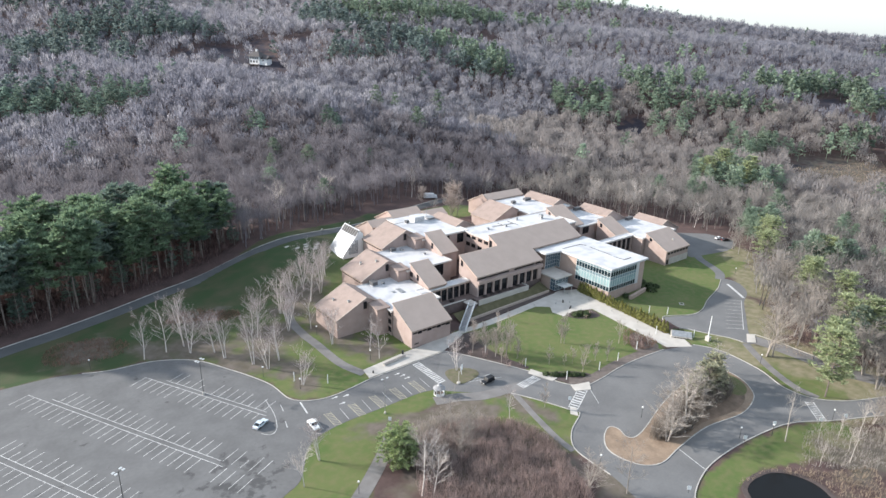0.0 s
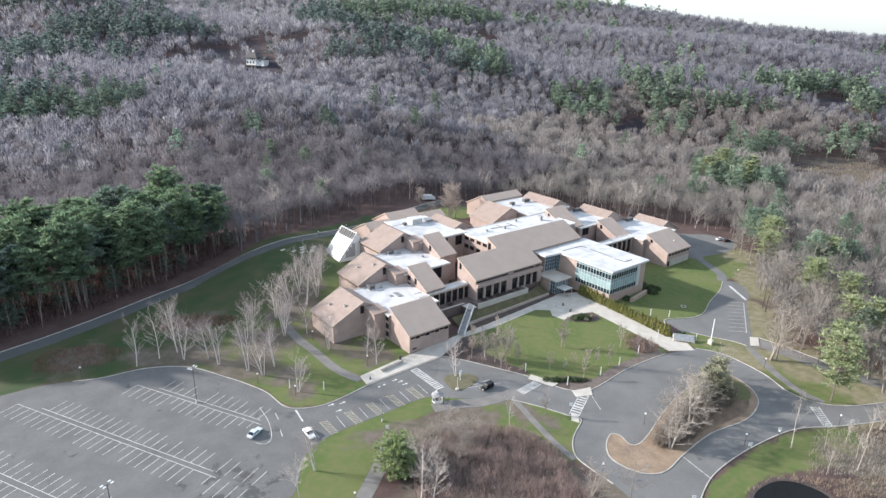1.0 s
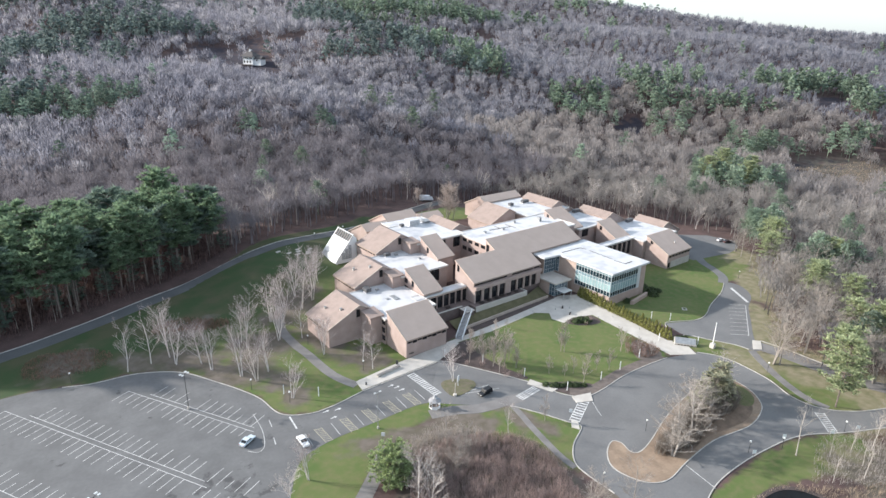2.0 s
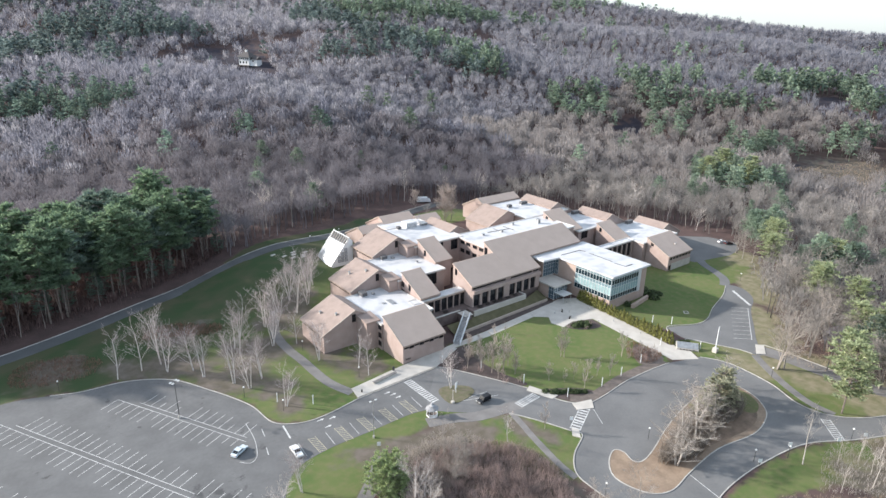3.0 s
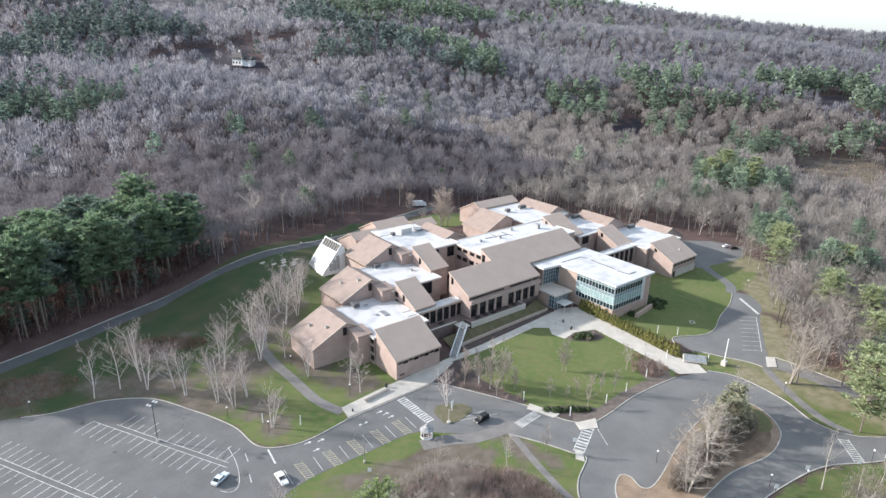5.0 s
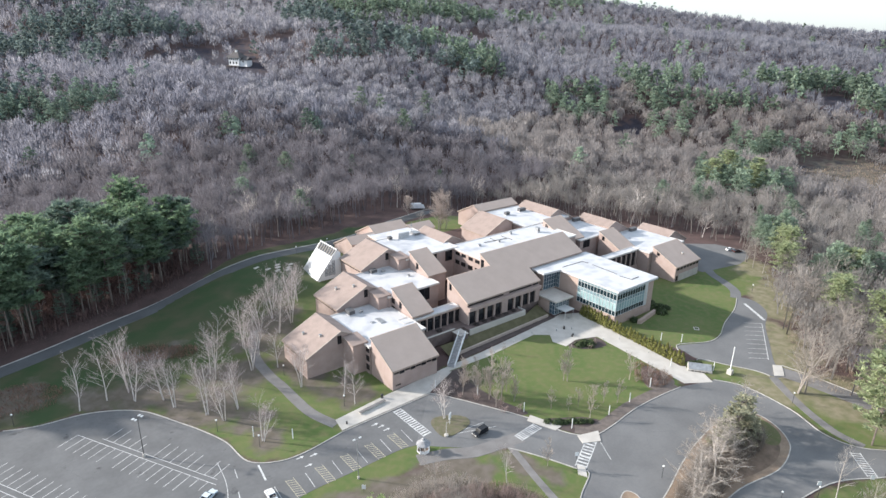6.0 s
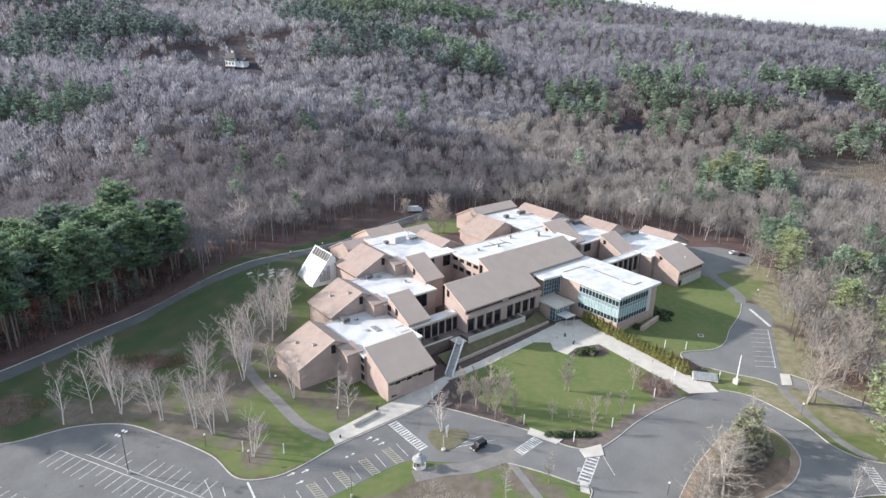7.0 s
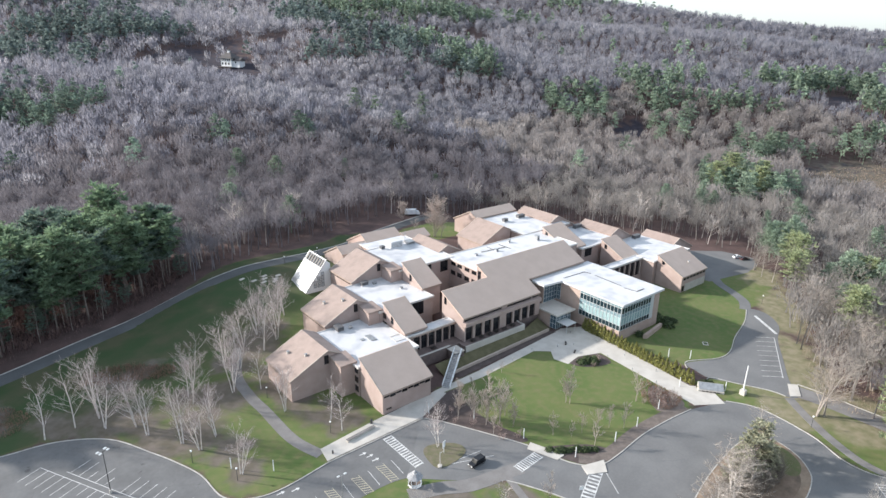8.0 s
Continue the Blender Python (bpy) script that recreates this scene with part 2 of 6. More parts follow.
LAWNS = [
    smooth_ring([(-112, 50), (-98, 49), (-85, 44), (-72, 42), (-61, 35), (-54, 23), (-50, 15), (-47, 7), (-45, -4), (-40, -8), (-33, -9),
                 (-22, -8), (0, -1), (10, 12), (22, 30), (40, 60), (40, 90), (60, 124), (46, 120), (16, 113), (2, 110), (-26, 105), (-53, 92), (-75, 83), (-94, 78), (-112, 72)], 3),
    smooth_ring([(10, -11), (15, -20), (23, -34), (27, -46), (33, -50), (50, -48), (62, -49), (73, -49), (77, -30), (78, -12), (66, -4), (60, 1), (36, 1), (20, 2)], 3),
    smooth_ring([(-70, -40), (-58, -34), (-49, -23), (-40, -21), (-26, -21), (-6, -20), (2, -29), (-8, -30), (-26, -32), (-39, -40), (-48, -52), (-60, -58)], 3),
    smooth_ring([(-3, -31), (4, -33), (8, -39), (15, -38), (20, -52), (20, -58), (11, -63), (5, -70), (-8, -55), (-10, -40)], 3),
    smooth_ring([(13, -97), (23, -94), (34, -93), (48, -94), (63, -97), (75, -104), (70, -112), (50, -106), (36, -101), (24, -101), (12, -110)], 3),
    smooth_ring([(92, -34), (104, -40), (113, -40), (124, -36), (139, -32), (152, -27), (163, -20), (168, -3), (150, 10), (110, 8), (90, -10)], 3),
    smooth_ring([(82.5, -54), (86, -60), (90, -64.5), (100, -66), (102, -58), (96, -48), (88, -44)], 3),
    smooth_ring([(87, -65), (86, -76), (81, -87), (82, -95), (89, -101), (96, -100), (100, -90), (104, -72)], 3),
    smooth_ring([(154, -27), (170, -27), (187, -19), (196, -9), (184, -2), (168, -2), (158, -14)], 3),
    smooth_ring([(-18, 106), (0, 109), (34, 109), (62, 114), (66, 122), (34, 119), (4, 119), (-16, 113)], 3),
    smooth_ring([(74, 94), (100, 92), (132, 100), (122, 112), (98, 116), (76, 110)], 3),
]


# treeless hollows, their shade put into the ground colour: behind the pine belt, behind the house, and on the lower
# east slope
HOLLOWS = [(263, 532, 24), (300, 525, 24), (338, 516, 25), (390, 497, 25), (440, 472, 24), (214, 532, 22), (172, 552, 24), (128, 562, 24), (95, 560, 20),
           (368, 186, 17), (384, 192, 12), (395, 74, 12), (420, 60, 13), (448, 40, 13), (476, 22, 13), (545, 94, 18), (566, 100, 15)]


def axis_steps(fine_a, fine_b, step_m, low, high):
    s = list(np.arange(fine_a, fine_b + 0.1, step_m))
    d, x = step_m, s[-1]
    while x < high:
        d *= 1.12
        x += min(d, 40)
        s.append(x)
    d, x = step_m, s[0]
    while x > low:
        d *= 1.12
        x -= min(d, 40)
        s.insert(0, x)
    return np.array(s)


def make_ground():
    xs, ys = axis_steps(-150, 225, 1.8, -1600, 3200), axis_steps(-125, 150, 1.8, -1300, 3000)
    X, Y = np.meshgrid(xs, ys)
    Z = ground_z(X, Y)
    grass = np.zeros(X.shape)
    for ring in LAWNS:
        grass = np.maximum(grass, inside(ring, X, Y))
    # grows towards the wood road: pine shade painted into the lawn there
    rough = np.maximum(inside(LAWNS[0], X, Y), inside(LAWNS[-2], X, Y)) * step(42, 84, Y - 0.45 * X)
    for k in range(1):
        g = np.pad(grass, 1, mode="edge")
        grass = (g[:-2, 1:-1] + g[2:, 1:-1] + g[1:-1, :-2] + g[1:-1, 2:] + 2 * g[1:-1, 1:-1]) / 6
    def soft_blobs(blobs):
        out = np.zeros(X.shape)
        for cx, cy, rx, ry, turn in blobs:
            c, s = math.cos(radians(turn)), math.sin(radians(turn))
            u, w = ((X - cx) * c + (Y - cy) * s) / rx, ((Y - cy) * c - (X - cx) * s) / ry
            out = np.maximum(out, np.clip(1.4 - np.hypot(u, w), 0, 1))
        return out
    # bare grey-brown earth among the birches, by the gazebo and at the wood's edge; dry tan grass along the east drive
    earth = soft_blobs(((-60, 42, 22, 9, -35), (-88, 60, 13, 10, 30), (-34, 36, 16, 12, 0), (-50, 62, 14, 6, 30), (-16, 28, 7, 20, 0), (-10, 8, 8, 10, 0), (-14, 56, 18, 10, 30),
                        (-46, 24, 15, 12, -30), (-38, 12, 7, 7, 0), (-24, -34, 18, 6, -20), (-8, -36, 10, 8, 0), (8, -46, 4, 12, 15), (-38, 1, 6, 7, 0), (18, -10, 7, 9, 0), (-18, -62, 26, 28, 0), (-14, -42, 20, 8, 0), (74, -120, 30, 12, -20), (40, -130, 30, 12, 0), (4, -84, 8, 14, 0), (4, -98, 10, 12, 0), (430, 25, 70, 46, -20)))
    straw = soft_blobs(((118, -60, 34, 12, 33), (160, -36, 30, 10, 28), (113, -90, 7, 22, 0), (84, -104, 12, 8, -30), (190, -14, 16, 10, 30), (95, -70, 12, 16, 20), (97, -84, 8, 14, 10), (104, -96, 14, 12, 0), (98, -104, 12, 8, -30), (66, -112, 17, 8, -25)))
    nx, ny = len(xs), len(ys)
    v = np.stack([X, Y, Z], -1).reshape(-1, 3)
    i = (np.arange(ny - 1)[:, None] * nx + np.arange(nx - 1)).ravel()
    f = np.stack([i, i + 1, i + 1 + nx, i + nx], -1)
    me = bpy.data.meshes.new("ground")
    me.from_pydata(v.tolist(), [], f.tolist())
    me.attributes.new("grass", "FLOAT", "POINT").data.foreach_set("value", grass.ravel().astype(np.float32))
    # shade painted into the ground of the hollows and the house's clearing
    clearing_shade = soft_blobs([(x, y, r * 1.1, r * 1.1, 0) for x, y, r in HOLLOWS + [(150, 515, 34), (120, 520, 34), (90, 525, 30), (146, 482, 40), (134, 462, 34)]])
    for key, val in (("earth", earth), ("straw", straw), ("rough", rough), ("clearing_shade", clearing_shade)):
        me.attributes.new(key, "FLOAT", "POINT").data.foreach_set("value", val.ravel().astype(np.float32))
    me.polygons.foreach_set("use_smooth", np.ones(len(f), bool))
    m = material("grass_and_leaf_litter", (0.108, 0.070, 0.065), (0.074, 0.050, 0.047), 6.0, 0.95, fine=0.25, fine_scale=1.2)
    n, link = m.node_tree.nodes, m.node_tree.links.new
    b = n["Principled BSDF"]
    litter = b.inputs["Base Color"].links[0].from_socket
    geo = n.new("ShaderNodeNewGeometry")
    def noise_at(scale, detail=4):
        t = n.new("ShaderNodeTexNoise")
        t.inputs["Scale"].default_value, t.inputs["Detail"].default_value = scale, detail
        link(geo.outputs["Position"], t.inputs["Vector"])
        return t.outputs["Fac"]
    def mixed(fac, a, c):
        q = n.new("ShaderNodeMix")
        q.data_type = "RGBA"
        link(fac, q.inputs[0])
        for k, s in ((6, a), (7, c)):
            if isinstance(s, tuple):
                q.inputs[k].default_value = (*s, 1)
            else:
                link(s, q.inputs[k])
        return q.outputs[2]
    def ranged(val, a, c):
        r = n.new("ShaderNodeMapRange")
        r.inputs[1].default_value, r.inputs[2].default_value = a, c
        link(val, r.inputs[0])
        return r.outputs[0]
    turf = mixed(ranged(noise_at(0.06, 6), 0.38, 0.62), (0.080, 0.122, 0.035), (0.114, 0.138, 0.049))
    turf = mixed(ranged(noise_at(0.45, 7), 0.43, 0.88), turf, (0.158, 0.142, 0.072))
    at = n.new("ShaderNodeAttribute")
    at.attribute_name = "rough"  # west-slope grass, pine shade put into its darker colour
    turf = mixed(at.outputs["Fac"], turf, mixed(ranged(noise_at(0.09, 6), 0.40, 0.62), (0.040, 0.067, 0.026), (0.072, 0.074, 0.040)))
    at = n.new("ShaderNodeAttribute")
    at.attribute_name = "grass"
    add = n.new("ShaderNodeMath")
    add.operation = "ADD"
    link(at.outputs["Fac"], add.inputs[0])
    link(ranged(noise_at(0.5), 0.0, 1.0), add.inputs[1])
    surface = mixed(ranged(add.outputs[0], 0.75, 1.25), litter, turf)
    for key, one, two in (("straw", (0.235, 0.205, 0.140), (0.150, 0.145, 0.080)), ("earth", (0.150, 0.126, 0.108), (0.108, 0.094, 0.070)), ("clearing_shade", (0.046, 0.042, 0.056), (0.034, 0.030, 0.040))):
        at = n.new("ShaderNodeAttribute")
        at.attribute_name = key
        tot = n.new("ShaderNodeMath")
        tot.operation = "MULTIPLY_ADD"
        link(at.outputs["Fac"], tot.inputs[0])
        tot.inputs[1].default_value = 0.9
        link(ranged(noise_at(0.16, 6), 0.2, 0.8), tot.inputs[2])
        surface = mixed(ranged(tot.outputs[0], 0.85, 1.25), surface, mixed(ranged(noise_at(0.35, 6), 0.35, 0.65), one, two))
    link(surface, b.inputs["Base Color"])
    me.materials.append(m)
    return tagged(new("ground", me), "rolling ground with green lawns and brown leaf litter", "ground", kind="structure")


make_ground()


def sheet(name, ring, z, mat, label, category, kind="structure"):
    """A flat paved outline, 0.25 m deep, its top at z."""
    b = Build().poly(ring, z - 0.25, z)
    return tagged(part(name, b, mat), label, category, kind=kind)


def ribbon(name, line, w, z, mat, h=0.0, parent=None, label="", category="", drape=True):
    """A strip of width w along a plan line, on the ground, h high."""
    pts = [Vector(p) for p in line]
    b = Build()
    left, right = [], []
    for i, p in enumerate(pts):
        d = (pts[min(i + 1, len(pts) - 1)] - pts[max(i - 1, 0)]).normalized()
        q = Vector((-d.y, d.x)) * w / 2
        g = gz(p.x, p.y) if drape else 0.0
        left.append((p.x + q.x, p.y + q.y, g + z))
        right.append((p.x - q.x, p.y - q.y, g + z))
    n = len(pts)
    low = [(x, y, zz - max(h, 0.2)) for x, y, zz in left + right]
    v = left + right + low
    f = []
    for i in range(n - 1):
        f += [(i, i + n, i + n + 1, i + 1), (i, i + 1, i + 1 + 2 * n, i + 2 * n), (i + n + 1, i + n, i + 3 * n, i + 3 * n + 1)]
    f += [(0, 2 * n, 3 * n, n), (n - 1, 2 * n - 1, 4 * n - 1, 3 * n - 1)]
    ob = part(name, b.add(v, f), mat, parent)
    return tagged(ob, label, category, kind="structure") if not parent else ob


# paved areas: car park, front drive, roundabout, side drives
LOT_N = smooth_ring([(-125, 50), (-112, 49), (-98, 48), (-85, 43), (-72, 41), (-61, 34), (-54, 22), (-50, 14), (-47, 6), (-45.5, -4), (-40, -8.5), (-33, -9.5), (-21, -7.8)], 6, False)
KERB_E = smooth_ring([(8, -7), (11, -11), (16, -20), (23, -34), (26, -44), (31, -49), (38, -49.5), (50, -48.5), (62, -49), (71, -50)], 6, False)
LOT_S = smooth_ring([(-9, -24), (-14, -23), (-26, -23), (-40, -23), (-50, -26), (-58, -37), (-66, -42), (-80, -62), (-90, -90)], 6, False)
DRIVE_S = smooth_ring([(17, -55), (13, -46), (8, -38), (0, -32), (-9, -24)], 6, False)
ROUND_W = smooth_ring([(17, -55), (18, -58), (10, -62), (5, -67), (4, -73), (4, -81), (2, -90), (0, -100)], 6, False)
OUTER_E = smooth_ring([(10, -104), (13, -97), (23, -93), (34, -92), (48, -93), (63, -96), (75, -103), (91, -111), (120, -126)], 6, False)
INNER_E = smooth_ring([(83, -54), (87, -62), (85.5, -76), (81, -86), (82, -94), (89, -101), (103, -108), (125, -120)], 6, False)
PARKING = sheet("parking_lot", LOT_N + [(8, -7.6)] + LOT_S + [(-130, -90), (-150, -20)], 0.03, M_LOT, "worn grey asphalt car park with white bay lines", "road")
ROAD = sheet("road", KERB_E + [(83, -54)] + INNER_E[1:] + OUTER_E[::-1] + ROUND_W[::-1] + DRIVE_S[1:], 0.036, M_ASPHALT, "grey asphalt drive looping round a planted island", "road")
NE_DRIVE = smooth_ring([(91.2, -44.2), (92, -39), (94, -35), (105, -40), (113, -40), (124, -36), (139, -32), (151, -27), (153, -33), (146, -41), (134, -46), (122, -53), (110, -60), (102.3, -66), (99.6, -63.5), (98.8, -59), (95, -51.5)], 5)
sheet("side_drive", NE_DRIVE, 0.042, M_ASPHALT, "asphalt side drive with parking bays beside the lawn", "road")
sheet("service_yard", [(166, -3), (164, 12), (196, 24), (208, 14), (211, 0), (203, -6), (190, -8)], 0.03, M_ASPHALT, "asphalt service yard behind the east wing", "road")
WEST_ROAD = smooth_ring([(-190, 47), (-150, 60), (-110.5, 74.2), (-94, 79), (-75, 86), (-52, 96), (-29, 104), (-12, 107.6), (-0.5, 108.4), (10, 108.8), (22, 108.6), (34, 108.2), (48, 108.8), (60, 111.5), (74, 117), (98, 123), (120, 128)], 6, False)
ribbon("west_road", WEST_ROAD, 6.6, 0.06, M_SHADEASPH, label="narrow asphalt road along the wood's edge", category="road")
def beside(line, off):
    """A line that runs off metres to the left of another."""
    pts = [Vector(v) for v in line]
    out = []
    for i, v in enumerate(pts):
        d = (pts[min(i + 1, len(pts) - 1)] - pts[max(i - 1, 0)]).normalized()
        out.append((v.x - d.y * off, v.y + d.x * off))
    return out


ribbon("road_edge_line", beside(WEST_ROAD, 3.4), 0.5, 0.13, M_KERB, label="pale worn edge of the wood road", category="road line")

# kerbs
def kerb(line, name="kerb", w=0.26):
    ribbon(name, line, w, 0.17, M_KERB, 0.2, label="pale granite kerb beside the asphalt", category="kerb", drape=False)


kerb(LOT_N[15:])
kerb([(-21, -7.8), (8, -7.3)])
kerb(KERB_E)
kerb(ROUND_W[1:30])
kerb(OUTER_E)
kerb(INNER_E[:-6])
kerb(DRIVE_S[:12])
kerb(smooth_ring([(87, -47), (91.2, -44.2), (95, -51.5), (98.8, -59), (99.6, -63.5)], 5, False))
kerb(smooth_ring([(109.2, -62.8), (110.2, -70.7), (110.2, -77), (110.4, -83), (111, -93)], 5, False))
kerb(smooth_ring([(91, -37), (95, -34.6), (105, -39.7), (113, -39.7), (124, -35.7), (139, -31.7), (150, -27)], 5, False))

# planted island in the loop, gravel bed in front of it
ISLAND = smooth_ring([(11.5, -73), (15, -69), (19.5, -67), (21, -69), (20, -72.5), (22, -74), (28, -73), (40, -69.5), (53, -67), (68, -66), (75, -70), (74.5, -76), (71, -81),
                      (66, -84), (56, -85.5), (42, -83), (28, -83.5), (19, -84.5), (14, -82.5), (11.6, -78)], 5)
M_SOIL = material("sandy_litter", (0.30, 0.225, 0.165), (0.21, 0.155, 0.115), 4.0, 0.95, fine=0.2, fine_scale=1.5)
M_BED = material("grey_brown_bark_bed", (0.165, 0.138, 0.124), (0.120, 0.100, 0.090), 1.8, 0.95, fine=0.3, fine_scale=3)
M_LITTER = material("reddish_leaf_litter", (0.225, 0.160, 0.120), (0.150, 0.112, 0.082), 2.5, 0.95, fine=0.25, fine_scale=2)
M_MULCH = material("brown_mulch", (0.098, 0.077, 0.072), (0.070, 0.055, 0.052), 2.0, 0.95, fine=0.3, fine_scale=3)
M_PATH = material("worn_path", (0.205, 0.196, 0.192), (0.165, 0.156, 0.152), 3.0, 0.95, fine=0.15, fine_scale=3)
sheet("planted_island", ISLAND, 0.12, M_SOIL, "sandy planted island inside the loop of the drive", "traffic island")
kerb(ISLAND + ISLAND[:1])
sheet("planting_bed", smooth_ring([(31, -76), (40, -72), (53, -69.2), (67, -68.2), (72.5, -71), (72, -76), (65, -82), (56, -83.5), (42, -81.2), (32, -81.6)], 4), 0.145, M_LITTER, "reddish leaf litter under the trees of the planted island", "flower bed")
M_TURF = material("rough_turf", (0.110, 0.130, 0.052), (0.150, 0.135, 0.075), 2.5, 0.95, fine=0.25, fine_scale=2)
sheet("grass_patch", smooth_ring([(61, -67.6), (68, -67.2), (73.6, -70.5), (73.4, -76), (70, -80), (65, -80.5), (63, -74)], 4), 0.15, M_TURF, "rough grass at the end of the planted island", "grass")
PAD = smooth_ring([(-1.2, -25.6), (-0.6, -19.5), (2, -17.6), (6.5, -19.5), (9, -22.5), (8, -25.4), (3, -26.6)], 5)
M_VERGE = material("dry_verge_grass", (0.150, 0.130, 0.095), (0.112, 0.112, 0.062), 1.5, 0.95, fine=0.2, fine_scale=2)
sheet("traffic_island", PAD, 0.13, M_VERGE, "small earth island with a sapling beside the crossing", "traffic island")

# walks and plaza
sheet("plaza", [(-20.2, -2.2), (-21, -7.3), (8.4, -6.9), (21, -1.6), (19, 1.2), (0.6, -0.1), (-4, -0.4)], 0.19, M_CONC, "pale concrete forecourt along the kerb", "pavement")
sheet("front_walk", [(18, -0.6), (19, 1.5), (36, 2.0), (66, 4.4), (80, 6), (88, 2), (86, -12), (82.2, -43), (86, -47), (81.5, -54.5), (73.8, -49.6), (77, -14), (69, -11), (62.7, -12.2),
                     (61.5, -7.2), (64.5, -3.2), (60, 0.4), (36, -1.4)], 0.06, M_CONC, "pale concrete walk leading to the entrance", "pavement")
sheet("planting_bed", smooth_ring([(9, -8), (12, -13), (17, -22), (21, -30), (24.5, -31), (22, -20), (22, -8), (26, -2.2), (18, -1.6)], 4), 0.035, M_MULCH, "brown mulched bed with saplings by the drive", "flower bed")
sheet("planting_bed", smooth_ring([(24, -36), (27.2, -45), (31, -48), (38, -48.6), (36, -43), (29, -38)], 4), 0.035, M_MULCH, "brown mulched bed with low shrubs at the corner", "flower bed")
sheet("planting_bed", smooth_ring([(64, -11.5), (75.5, -13), (74.5, -20), (66, -17)], 4), 0.045, M_MULCH, "mulched bed with a spreading shrub by the walk", "flower bed")
sheet("planting_bed", smooth_ring([(63, -44), (66, -47.5), (72, -47.5), (74, -42), (73.4, -36), (68, -38)], 4), 0.036, M_BED, "mulched bed with pink twigs beside the walk", "flower bed")
ribbon("planting_bed", beside(smooth_ring([(27.5, -45.5), (31, -49), (38, -49.5), (50, -48.5), (62, -49), (70.5, -50)], 6, False), 1.9), 3.4, 0.04, M_BED, label="narrow bark bed along the kerb", category="flower bed")
ribbon("footpath", smooth_ring([(-21, -4), (-24, 6), (-24.5, 22), (-25, 31), (-24, 44), (-18, 58)], 5, False), 3.2, 0.05, M_PATH, label="worn grey footpath across the lawn", category="path")
ribbon("footpath", smooth_ring([(10.5, -37), (8.4, -45), (6.7, -51), (4.2, -62), (3.8, -68)], 5, False), 1.9, 0.05, M_PATH, label="worn grey footpath between lawns", category="path")
ribbon("footpath", smooth_ring([(-12, -29), (-5, -31.5), (1.3, -35), (11, -37), (15, -38)], 5, False), 4.2, 0.045, M_PATH, label="broad worn path past the gazebo", category="path")
ribbon("footpath", smooth_ring([(-29.5, -33.5), (-34, -38), (-38, -41.5), (-45, -47), (-52, -52)], 5, False), 3.8, 0.04, M_PATH, label="worn path down to the thicket", category="path")
ribbon("footpath", smooth_ring([(99.5, -64.5), (94.3, -70.8), (88.6, -79), (84.2, -88), (83.6, -95)], 5, False), 2.6, 0.05, M_PATH, label="worn grey footpath beside the drive's kerb", category="path")
ribbon("wood_lane", smooth_ring([(104.5, -62.5), (106, -70), (106.6, -77), (106.8, -84), (107.5, -94), (111, -104)], 5, False), 6.6, 0.05, M_PATH, label="narrow worn lane leading into the woods", category="road")
ribbon("footpath", smooth_ring([(150, -26.5), (157, -22.5), (162.5, -15), (167, -7), (174, 0)], 5, False), 4.0, 0.05, M_ASPHALT, label="asphalt path round the east lawn", category="path")

# bay lines of the car park
EX, EY = Vector((0.481, -0.877)), Vector((0.877, 0.481))


def stripe(b, p, q, w=0.14, z=0.036):
    p, q = Vector(p), Vector(q)
    d = (q - p).normalized()
    s = Vector((-d.y, d.x)) * w / 2
    return b.add([(*(p - s), z), (*(q - s), z), (*(q + s), z), (*(p + s), z)], [(0, 1, 2, 3)])


def bay_rows():
    mark = random.Random(11)
    line = lambda e, n: EX * e + EY * n
    for upper, lower, a, b2, a2 in ((-49.9, -51.4, -57, -21, -65), (-71.2, -72.7, -78, -5, -87), (-92.9, -94.5, -70, -12, -70), (-115.0, -116.6, -60, -15, -60)):
        b = Build()
        stripe(b, line(a - 1, upper), line(min(b2, -18) + 0.5, upper), 0.16)
        stripe(b, line(a2, lower), line(min(b2, -17) + 1.5, lower), 0.16)
        part("row_line", b, M_PAINT, PARKING)
        k = 0
        e = a2
        while e < b2:
            for n0, sgn in ((upper, 1), (lower, -1)):
                if sgn > 0 and e < a or mark.random() < 0.04:
                    continue
                ln = 5.5 * (0.55 if mark.random() < 0.1 else 1.0)
                part("bay_line", stripe(Build(), line(e, n0), line(e + 0.12 * sgn, n0 + sgn * ln), 0.16), M_BAYPAINT, PARKING)
            e += 2.7


bay_rows()
b = Build()
END = smooth_ring([(-51.6, 0), (-52.3, -8), (-54.3, -14.6), (-56.6, -16.3), (-58.6, -14.4)], 4, False)
for p, q in zip(END, END[1:]):
    stripe(b, p, q, 0.14)
part("row_end_line", b, M_PAINT, PARKING)


def paint(name, p, q, w, mat=M_PAINT, z=0.044, owner=None):
    return part(name, stripe(Build(), p, q, w, z), mat, owner or ROAD)


paint("stop_line", (-44, -7.0), (-44.7, -13.2), 0.45, owner=PARKING)
paint("lane_dash", (-49.1, -5), (-49.7, -8.4), 0.2, owner=PARKING)
paint("lane_dash", (-51.2, -13), (-51.9, -16), 0.2, owner=PARKING)
for x, y in ((-34.8, -10.6), (-31.6, -11.6), (-34.4, -14.4), (-12.8, -10.2), (-11.8, -11.9), (-11.4, -13.9)):
    paint("arrow", (x - 0.9, y), (x + 0.3, y), 0.3, owner=PARKING)
    part("arrow", Build().add([(x + 0.3, y - 0.55, 0.045), (x + 1.1, y, 0.045), (x + 0.3, y + 0.55, 0.045)], [(0, 1, 2)]), M_PAINT, PARKING)
